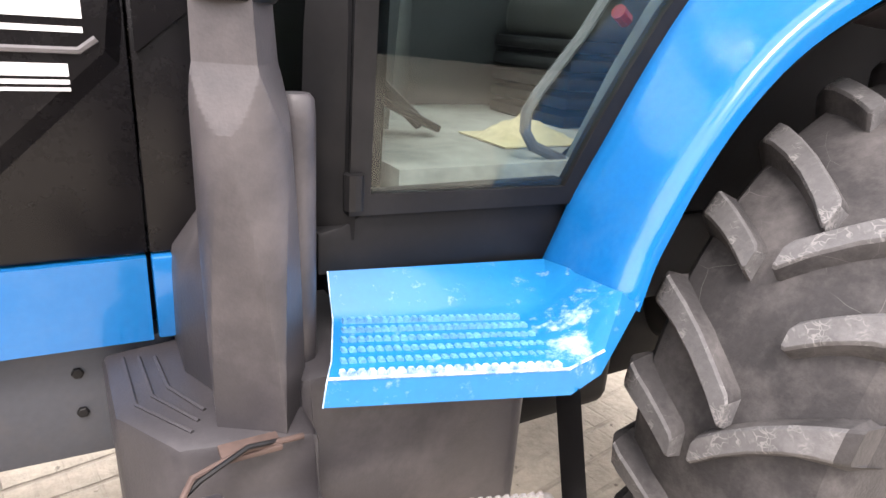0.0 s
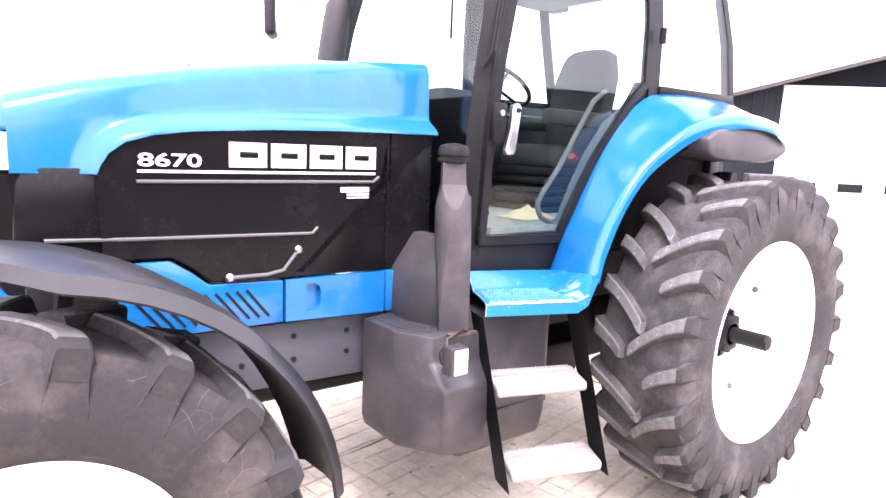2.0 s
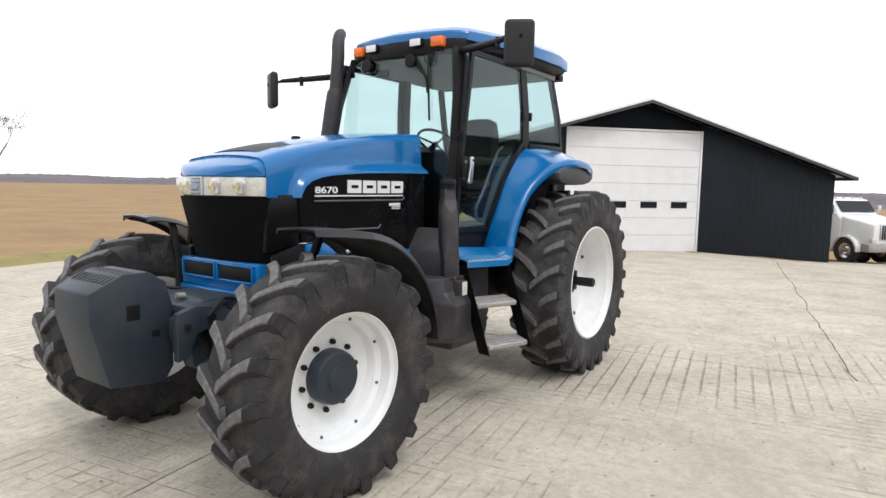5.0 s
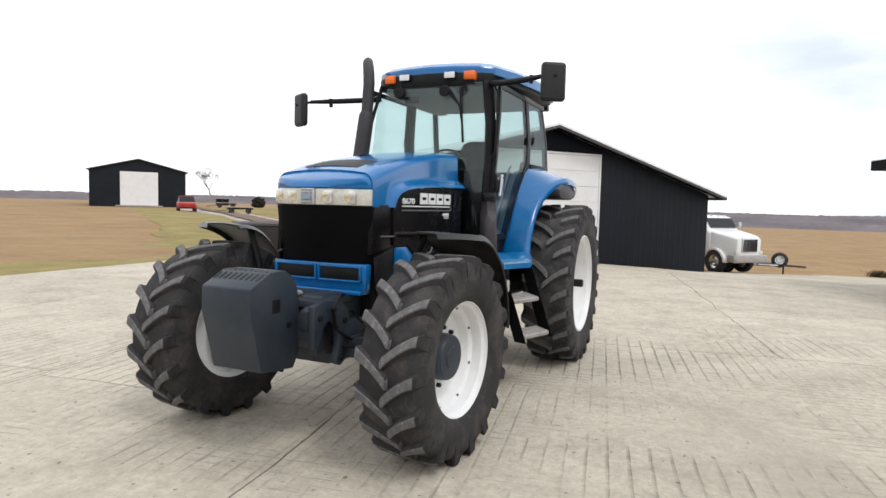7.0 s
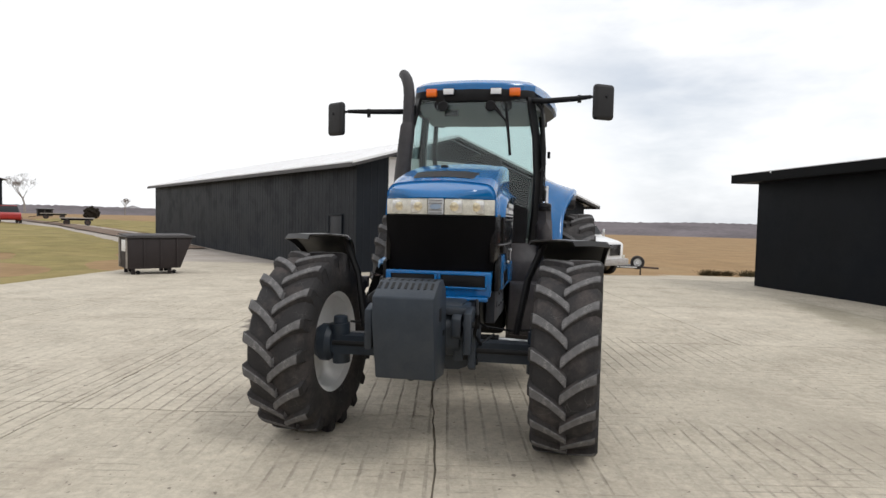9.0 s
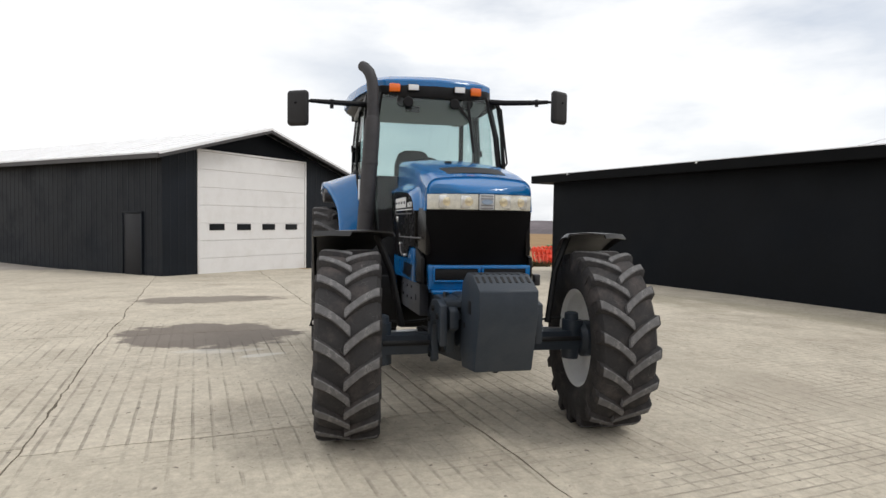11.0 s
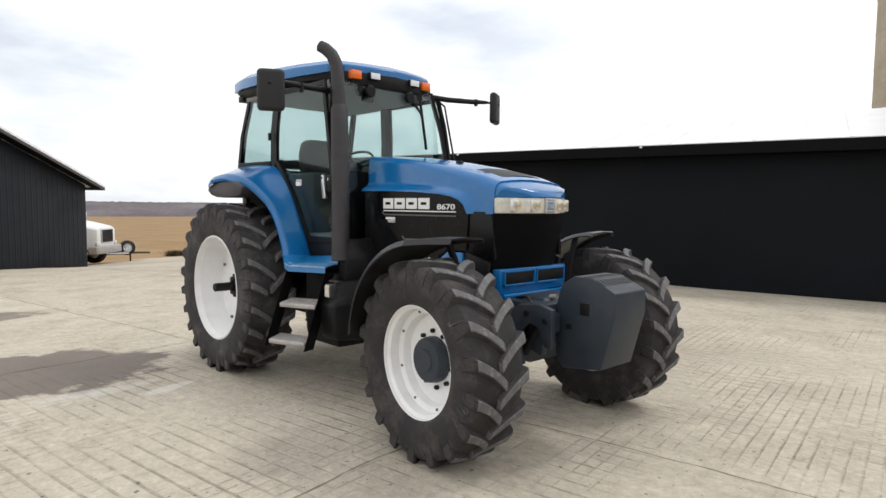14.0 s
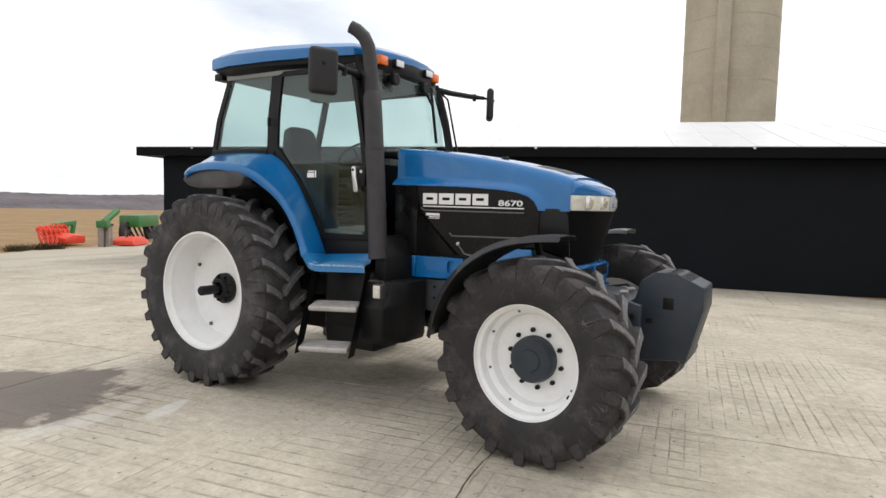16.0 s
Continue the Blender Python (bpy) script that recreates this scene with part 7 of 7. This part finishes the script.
def bare_tree(at, height, seed, label):
    """Trunk and forking limbs, each limb a tapered tube; twigs joined as one crown."""
    rg = random.Random(seed)
    t = thing("bare_tree", Matrix.Translation(at), label, "tree")
    limbs, twigs = [], bmesh.new()

    def grow(p, d, length, r, depth):
        pts = [p]
        for _ in range(3):
            d = (d + Vector((rg.uniform(-0.16, 0.16), rg.uniform(-0.16, 0.16), rg.uniform(-0.02, 0.14)))).normalized()
            pts.append(pts[-1] + d * length / 3)
        rad = [r * (1 - 0.16 * i) for i in range(4)]
        if depth < 2:
            limbs.append(tube(pts, rad, 7))
        else:
            limb_into(pts, rad)
        if depth < 6:
            for _ in range(4 if depth == 0 else 3):
                a = rg.uniform(0, 2 * math.pi)
                side = Vector((math.cos(a), math.sin(a), rg.uniform(0.1, 0.7)))
                grow(pts[rg.choice((2, 3))] if depth else pts[3], (d * 0.75 + side * 0.75).normalized(), length * rg.uniform(0.6, 0.78), max(rad[-1] * 0.72, height * 0.0016), depth + 1)

    def limb_into(pts, rad):
        n = 3
        prev = None
        for p, r in zip(pts, rad):
            ring = [twigs.verts.new(p + Vector((math.cos(2.1 * k), math.sin(2.1 * k), 0.3 * (k - 1))) * r) for k in range(n)]
            if prev:
                for k in range(n):
                    twigs.faces.new((prev[k], prev[(k + 1) % n], ring[(k + 1) % n], ring[k]))
            prev = ring

    grow(Vector((0, 0, -0.3)), Vector((0.03, 0.02, 1)), height * 0.27, height * 0.026, 0)
    for i, b in enumerate(limbs):
        part("trunk" if i == 0 else "limb", b, BARK, t)
    part("crown", twigs, BARK, t, "fine bare twigs")["kind"] = "stuff"
    return t


bare_tree((118, 120, 1.5), 11.5, 3, "bare leafless tree standing in the far field")
bare_tree((24.3, 81.6, 0.6), 13.5, 8, "bare leafless tree by the far field edge")
bare_tree((150, 118, 0.7), 7.5, 12, "bare leafless tree far off by the track")

# dumpster: trapezoid body on short legs
d = thing("dumpster", pose(8.24, 11.42, -0.135, 0, 0, -41.0) @ Matrix.Scale(0.86, 4), "dark brown steel dumpster with white glare painted on its end, standing on concrete", "dumpster")
by0 = loft([[(0.02, y, 0.20), (1.75, y, 0.20), (2.18, y, 1.28), (0.0, y, 1.28)] for y in (0.0, 1.35)])
body = part("body", bevel(by0, 0.02), RUSTB, d, "brown steel container body")
part("rim", box(-0.06, 2.26, -0.06, 1.41, 1.28, 1.33, 0.015), TRIM, d, "worn grey steel rim")
part("lid", plate((-0.02, 0.0, 1.36), (2.20, 0.0, 1.36), (2.20, 1.36, 1.40), (-0.02, 1.36, 1.40), 0.03), RUSTB, d, "brown lid")
for x in (0.15, 1.35):
    for y in (0.1, 1.15):
        part("leg", box(x, x + 0.12, y, y + 0.12, 0.0, 0.21, 0.01), RUSTB, d)
        part("wheel", lathe([(0.0, 0.0), (0.07, 0.0), (0.07, 0.04), (0.0, 0.04)], 12, (x + 0.2, y, 0.07), False), BLACK, d)
# white patch that puts the glare on the end face into colour
part("end_glare", box(-0.028, 0.0, 0.22, 0.80, 0.80, 1.20, 0.004), DECAL, d, "white patch painting the glare on the end")
for y in (0.05, 1.12):
    part("end_rib", box(-0.035, 0.02, y, y + 0.09, 0.22, 1.26, 0.005), WOODB, d, "pale end rib")
for x in (0.5, 1.05, 1.6):
    part("side_rib", box(x, x + 0.06, -0.03, 0.005, 0.22, 1.26, 0.005), RUSTB, d)


def road_wheel(parent, x, y, z, r, w, side, rim_mat):
    wh = part("wheel", lathe([(r * 0.58, 0.0), (r * 0.9, 0.0), (r, w * 0.15), (r, w * 0.85), (r * 0.9, w), (r * 0.58, w)], 28, (x, y, z), True, side), RUBBER, parent, "black road tyre")
    part("rim", lathe([(0.0, w * 0.45), (r * 0.25, w * 0.8), (r * 0.42, w * 0.55), (r * 0.58, w * 0.75), (r * 0.60, w * 0.95), (r * 0.60, w * 0.3), (0.0, w * 0.3)], 28, (x, y, z), False, side), rim_mat, wh, "steel rim")


# white lorry: nose along local -x
tk = thing("lorry", pose(25.75, -4.25, -1.12, 0, 0, 48.5) @ Matrix.Scale(1.0, 4), "white conventional lorry tractor parked behind the garage", "lorry")
part("chassis", box(0.15, 7.0, -0.45, 0.45, 0.55, 0.85, 0.02), BLACK, tk, "black chassis rails")
hd = loft([[(x, -w, z0), (x, -w, z1 - 0.12), (x, -w + 0.18, z1), (x, w - 0.18, z1), (x, w, z1 - 0.12), (x, w, z0)] for x, w, z0, z1 in ((0.0, 0.80, 0.75, 1.78), (0.25, 0.88, 0.75, 1.85), (1.0, 0.98, 0.75, 2.0), (1.43, 1.02, 0.75, 2.08))])
part("hood", bevel(hd, 0.04), TRUCKW, tk, "white sloping hood")
cabm = loft([[(x, -w, 0.75), (x, -w, z1 - 0.15), (x, -w + 0.15, z1), (x, w - 0.15, z1), (x, w, z1 - 0.15), (x, w, 0.75)] for x, w, z1 in ((1.41, 1.06, 2.0), (1.53, 1.08, 2.10), (2.0, 1.08, 2.68), (2.3, 1.08, 2.76), (3.2, 1.08, 2.78))])
part("cab", bevel(cabm, 0.03), TRUCKW, tk, "white lorry cab")
own = bmesh.new()
own.faces.new([own.verts.new(p) for p in ((1.56, -0.90, 2.14), (1.56, 0.90, 2.14), (1.94, 0.90, 2.60), (1.94, -0.90, 2.60))])
bmesh.ops.translate(own, verts=own.verts[:], vec=(-0.03, 0, 0.03))
bmesh.ops.solidify(own, geom=own.faces[:], thickness=0.01)
part("windscreen", own, DARKGLASS, tk, "dark windscreen", smooth=False)
for s in (-1, 1):
    part("side_window", slab([(1.90, 2.10), (2.70, 2.10), (2.70, 2.56), (2.14, 2.56)], "y", s * 1.075, s * 1.092), DARKGLASS, tk, "dark side window", smooth=False)
    part("door_seam", slab([(1.80, 0.9), (2.78, 0.9), (2.78, 1.95), (1.80, 1.95)], "y", s * 1.07, s * 1.086, 0.004), TRUCKW, tk, "white cab door")
    fe = [(0.55 + 0.68 * math.cos(radians(a)) + 0.55, 0.52 + 0.68 * math.sin(radians(a))) for a in range(0, 181, 20)]
    fe += [(0.55 + 0.55 + 0.58 * math.cos(radians(a)), 0.52 + 0.58 * math.sin(radians(a))) for a in range(180, -1, -20)]
    part("wheel_arch", slab(fe, "y", s * 0.85, s * 1.16, 0.02), TRUCKW, tk, "white wheel arch")
    road_wheel(tk, 1.1, s * 0.80, 0.53, 0.57, 0.30, s, CHROME)
    road_wheel(tk, 5.4, s * 0.62, 0.52, 0.52, 0.48, s, CHROME)
    part("fuel_tank", tube([(2.1, s * 0.90, 0.62), (3.7, s * 0.90, 0.62)], 0.28, 18), CHROME, tk, "bright fuel tank")
    part("headlamp", box(-0.03, 0.08, s * 0.80 - 0.14, s * 0.80 + 0.10, 0.92, 1.10, 0.02), LENSW, tk, "headlamp")
    part("mirror", box(1.58, 1.65, s * 1.22 - 0.07, s * 1.22 + 0.07, 2.05, 2.45, 0.02), CHROME, tk, "bright mirror")
    part("mirror_stay", tube([(1.72, s * 1.08, 2.30), (1.62, s * 1.20, 2.30)], 0.012, 6), BLACK, tk)
    for k in range(2):
        part("cab_light", box(2.08, 2.18, s * (0.25 + 0.42 * k) - 0.05, s * (0.25 + 0.42 * k) + 0.05, 2.73, 2.80, 0.01), LENSW, tk, "roof marker light")
gr = part("grille", box(-0.05, 0.04, -0.52, 0.52, 1.04, 1.70, 0.03), CHROME, tk, "bright grille surround")
for k in range(9):
    part("grille_bar", box(-0.062, -0.045, -0.47 + 0.107 * k, -0.40 + 0.107 * k, 1.08, 1.66, 0.0), BLACK, gr, smooth=False)
part("bumper", bevel(loft([[(x, -w, 0.56), (x, -w, 0.90), (x, w, 0.90), (x, w, 0.56)] for x, w in ((-0.22, 0.95), (-0.12, 1.14), (0.25, 1.18))]), 0.03), STEEL, tk, "dull steel bumper")
part("box_body", box(3.9, 7.4, -1.1, 1.1, 1.0, 1.2, 0.03), BLACK, tk, "flat black rear deck")

# low trailer with a spare wheel
tr = thing("trailer", pose(28.2, -2.35, -1.225, 0, 0, 90), "low black equipment trailer with an upright spare wheel", "trailer")
part("deck", box(-3.4, 0.6, -0.9, 0.9, 0.42, 0.54, 0.01), BLACK, tr, "black steel deck frame")
part("drawbar", bar((-3.3, 0, 0.45), (-4.6, 0, 0.40), 0.10, 0.10), RUST, tr, "rusty drawbar")
part("jack_stand", tube([(-3.6, 0.1, 0.0), (-3.6, 0.1, 0.75)], 0.04, 8), BLACK, tr, "jack stand")
for s in (-1, 1):
    road_wheel(tr, -1.0, s * 0.92, 0.34, 0.34, 0.22, s, GREYLINE)
road_wheel(tr, -3.4, 0.2, 0.72, 0.38, 0.22, 1, DECAL)
for k in range(4):
    part("board", box(-3.3 + 0.95 * k, -2.4 + 0.95 * k, 0.90, 0.95, 0.46, 0.52, 0.0), DECAL, tr, "pale reflector board", smooth=False)

# red estate car by the barn
cr = thing("red_car", pose(43.4, 50.4, ground_z(43.4, 50.4), 0, 0, 50), "red car parked on the grass near the barn", "car")
cb = loft([[(x, -w, z0), (x, -w * 0.98, z1), (x, w * 0.98, z1), (x, w, z0)] for x, w, z0, z1 in ((-2.1, 0.80, 0.42, 0.90), (-1.7, 0.90, 0.30, 1.02), (1.8, 0.92, 0.30, 1.08), (2.25, 0.86, 0.40, 1.02))])
part("body", bevel(cb, 0.08, 3), RED, cr, "red car body")
cb = loft([[(x, -w, 1.03), (x, -w * 0.84, z1), (x, w * 0.84, z1), (x, w, 1.03)] for x, w, z1 in ((-1.1, 0.84, 1.08), (-0.4, 0.86, 1.62), (1.6, 0.86, 1.66), (2.1, 0.82, 1.12))])
part("greenhouse", bevel(cb, 0.05), DARKGLASS, cr, "dark car windows")
part("roof_panel", box(-0.35, 1.6, -0.68, 0.68, 1.62, 1.69, 0.02), RED, cr, "red roof")
for s in (-1, 1):
    for x in (-1.35, 1.35):
        road_wheel(cr, x, s * 0.72, 0.33, 0.33, 0.22, s, CHROME)
    part("tail_lamp", box(2.17, 2.26, s * 0.72 - 0.08, s * 0.72 + 0.08, 0.75, 1.0, 0.01), AMBER, cr)
    part("door_post", bar((0.5, s * 0.86, 1.05), (0.5, s * 0.74, 1.62), 0.08, 0.03), RED, cr)
part("tailgate", box(2.20, 2.30, -0.65, 0.65, 0.55, 1.0, 0.03), RED, cr)
part("bumper", box(2.2, 2.34, -0.85, 0.85, 0.36, 0.55, 0.04), BLACK, cr)


def wagon(x, y, turn, length, label):
    w = thing("farm_wagon", pose(x, y, ground_z(x, y), 0, 0, turn) @ Matrix.Scale(0.66, 4), label, "wagon", "wagons beside the track")
    part("bed", box(0, length, -1.1, 1.1, 0.95, 1.10, 0.02), WOODB, w, "pale board bed")
    part("beam", box(0.2, length - 0.2, -0.3, 0.3, 0.70, 0.95, 0.02), BLACK, w)
    for xx in (0.9, length - 0.9):
        part("axle", tube([(xx, -0.95, 0.45), (xx, 0.95, 0.45)], 0.05, 8), BLACK, w)
        for s in (-1, 1):
            road_wheel(w, xx, s * 0.85, 0.42, 0.42, 0.22, s, RUST)
    part("drawbar", bar((0.3, 0, 0.6), (-1.8, 0, 0.3), 0.1, 0.1), RUST, w)
    return w


wagon(42.9, 44.4, -50, 4.4, "flat farm wagon with a pale board bed beside the track")
wagon(58.2, 60.6, -50, 4.4, "flat farm wagon with a pale board bed beside the track")
lb = thing("low_shed", pose(77.6, 79.2, ground_z(77.6, 79.2), 0, 0, -48.8), "long low dark shed far down the track", "shed")
part("wall", box(0, 2.2, 0, 2.4, 0, 1.1, 0.0), TRIM, lb, smooth=False)
part("roof", plate((-0.2, -0.2, 1.15), (2.4, -0.2, 1.15), (2.4, 2.6, 1.3), (-0.2, 2.6, 1.3), 0.08), TRIM, lb, "dark roof", smooth=False)
for k in range(2):
    part("opening", box(0.2 + 1.0 * k, 1.0 + 1.0 * k, -0.03, 0.0, 0.1, 1.0, 0.0), BLACK, lb, smooth=False)
hp = thing("brush_heap", pose(70.3, 63.4, ground_z(70.3, 63.4)), "dark heap of brushwood beside the wagons", "brush heap")
own = bmesh.new()
bmesh.ops.create_icosphere(own, subdivisions=4, radius=1.0)
for v in own.verts:
    k = 1 + 0.35 * noise.noise(v.co * 2.2) + 0.2 * noise.noise(v.co * 7)
    v.co = Vector((v.co.x * 1.1 * k, v.co.y * 0.9 * k, max(-0.1, 0.55 + v.co.z * 0.95 * k)))
part("brushwood", own, BRUSH, hp, "tangled dark brushwood")["kind"] = "stuff"
for (x, y, w, hgt, lab) in ((16.4, 84.6, 3.6, 1.5, "small white shed at the far field edge"), (190, 150, 8, 3.2, "small white farmhouse far across the fields"), (200, 132, 10, 2.8, "pale outbuilding far across the fields")):
    hs = thing("farmhouse", pose(x, y, ground_z(x, y), 0, 0, -50), lab, "house", "far farm buildings")
    part("wall", slab([(0, 0), (w, 0), (w, hgt * 0.6), (w / 2, hgt), (0, hgt * 0.6)], "y", 0.0, 6.0), DOORW, hs, smooth=False)
    for u0, u1 in ((-0.3, w / 2), (w + 0.3, w / 2)):
        part("roof", plate((u0, -0.3, hgt * 0.6), (u1, -0.3, hgt + 0.1), (u1, 6.3, hgt + 0.1), (u0, 6.3, hgt * 0.6), 0.12), ROOFM, hs, "dark roof", smooth=False)
    for k in range(2):
        part("window", box(w * (0.25 + 0.4 * k), w * (0.35 + 0.4 * k), -0.03, 0.0, hgt * 0.2, hgt * 0.45, 0.0), DARKGLASS, hs, smooth=False)


# farm implements at the edge of the field
def implement(name, x, y, turn, label, cat, size=1.95):
    e = thing(name, pose(x, y, ground_z(x, y), 0, 0, turn), label, cat, "implements at the field edge")
    e.scale = (size, size, size)
    return e


im = implement("hay_rake", 41.7, -17.6, -62, "orange-red hay rake parked at the field edge", "rake", 2.4)
for k in range(6):
    x = 0.05 + 0.32 * k
    own = bmesh.new()
    wh = part("rake_wheel", tube([(x + 0.30 * math.cos(a) * 0.5, 0.30 * math.sin(a) * 0.3 + 0.08 * k, 0.34 + 0.30 * math.sin(a)) for a in np.linspace(0, 2 * math.pi, 17)], 0.035, 6, cap=False), ORANGER, im, "red rake wheel ring")
    for q in range(5):
        a = 2 * math.pi * q / 5
        part("tine", tube([(x, 0.08 * k, 0.34), (x + 0.32 * math.cos(a) * 0.5, 0.32 * math.sin(a) * 0.3 + 0.08 * k, 0.34 + 0.32 * math.sin(a))], 0.018, 5), ORANGER, wh)
part("toolbar", bar((-0.1, 0.05, 0.55), (1.9, 0.5, 0.42), 0.10, 0.12), ORANGER, im, "red tool bar")
part("guard", bevel(loft([[(x, -0.1, 0.05), (x, 0.5, 0.05), (x, 0.5, z), (x, -0.1, z * 0.8)] for x, z in ((0.9, 0.30), (1.3, 0.42), (1.9, 0.36))]), 0.04), ORANGER, im, "red sheet guard")
im = implement("mower_deck", 39.6, -22.2, -60, "orange-red mower deck parked at the field edge", "mower")
part("deck", bevel(loft([[(x, -0.5, 0.05), (x, 0.5, 0.05), (x, 0.4, z), (x, -0.4, z)] for x, z in ((0, 0.22), (0.3, 0.36), (0.9, 0.36), (1.2, 0.22))]), 0.04), ORANGER, im, "red mower deck")
part("hitch", tube([(0.3, 0, 0.34), (0.6, 0, 0.62), (0.9, 0, 0.34)], 0.04, 8), BLACK, im)
im = implement("grain_auger", 40.0, -21.2, -55, "green auger leaning on a wooden crate", "auger")
part("auger_tube", tube([(-0.15, 0.0, 0.95), (0.75, -0.1, 1.38)], 0.12, 12), GREENP, im, "green auger tube")
part("hopper", bevel(loft([[(-0.35, -0.2, z), (0.0, -0.2, z), (0.0, 0.2, z), (-0.35, 0.2, z)] for z in (0.75, 1.02)]), 0.03), GREENP, im, "green hopper")
for x in (-0.1, 0.25):
    part("leg", tube([(x, 0.0, 0.0), (x + 0.05, 0.0, 1.0)], 0.035, 8), RUST, im)
im = implement("wooden_crate", 39.9, -21.3, -60, "grey-brown wooden crate with a reddish lid", "crate")
part("body", box(0, 0.34, 0, 0.4, 0.0, 0.80, 0.01), WOODB, im, "grey board body")
part("lid", box(-0.03, 0.37, -0.03, 0.43, 0.80, 0.88, 0.01), RUST, im)
for k in range(3):
    part("slat", box(0.02 + 0.11 * k, 0.10 + 0.11 * k, -0.015, 0.0, 0.02, 0.78, 0.003), WOODB, im)
im = implement("green_seeder", 43.2, -25.0, -55, "old green seed drill parked at the field edge", "seed drill")
part("box", bevel(loft([[(0, -0.4, z), (2.2, -0.4, z), (2.2, 0.4, z), (0, 0.4, z)] for z in (0.65, 1.15)]), 0.04), GREENP, im, "green seed box")
for k in range(5):
    part("coulter", tube([(0.2 + 0.45 * k, -0.1, 0.7), (0.15 + 0.45 * k, -0.4, 0.1)], 0.04, 6), BLACK, im)
for s in (-0.15, 2.3):
    road_wheel(im, s, 0.0, 0.45, 0.45, 0.18, 1, GREYLINE)
im = implement("green_plough", 44.6, -20.4, -60, "small green plough frame at the field edge", "plough", 2.6)
part("frame", bar((-0.3, 0, 0.55), (0.8, 0.1, 0.62), 0.14, 0.14), GREENP, im, "green frame beam")
for k in range(3):
    part("share", bevel(loft([[(x + 0.35 * k, -0.05, 0.05), (x + 0.35 * k, 0.05, 0.05), (x + 0.2 + 0.35 * k, 0.05, 0.55), (x + 0.2 + 0.35 * k, -0.05, 0.55)] for x in (-0.35, -0.22)]), 0.01), GREENP, im)

# dry weeds along the far edge of the concrete
wd = bmesh.new()
dice = random.Random(9)
CLUMPS = [(40.6, -12.5, 0.42), (40.7, -13.1, 0.30), (40.9, -13.9, 0.34), (40.9, -15.5, 0.50), (41.2, -16.1, 0.30), (41.2, -17.2, 0.45), (40.9, -18.0, 0.55)]
for k in range(1500):
    cx, cy_, r = CLUMPS[dice.randrange(len(CLUMPS))]
    x, y = cx + dice.gauss(0, r * 0.6), cy_ + dice.gauss(0, r * 0.55)
    hgt = dice.uniform(0.15, 0.75) * (0.25 + r)
    z = ground_z(x, y) - 0.04
    a = dice.uniform(0, math.pi)
    dx, dy = math.cos(a) * 0.03, math.sin(a) * 0.03
    lx, ly = dice.gauss(0, 0.16), dice.gauss(0, 0.16)
    v = [wd.verts.new(p) for p in ((x - dx, y - dy, z), (x + dx, y + dy, z), (x + lx + dx * 0.6, y + ly + dy * 0.6, z + hgt * 0.7), (x + lx * 1.6, y + ly * 1.6, z + hgt))]
    wd.faces.new(v)
tagged(part("weeds", wd, TWIG, None, smooth=False), "dark dry weeds in clumps along the field edge", "weeds", kind="stuff")
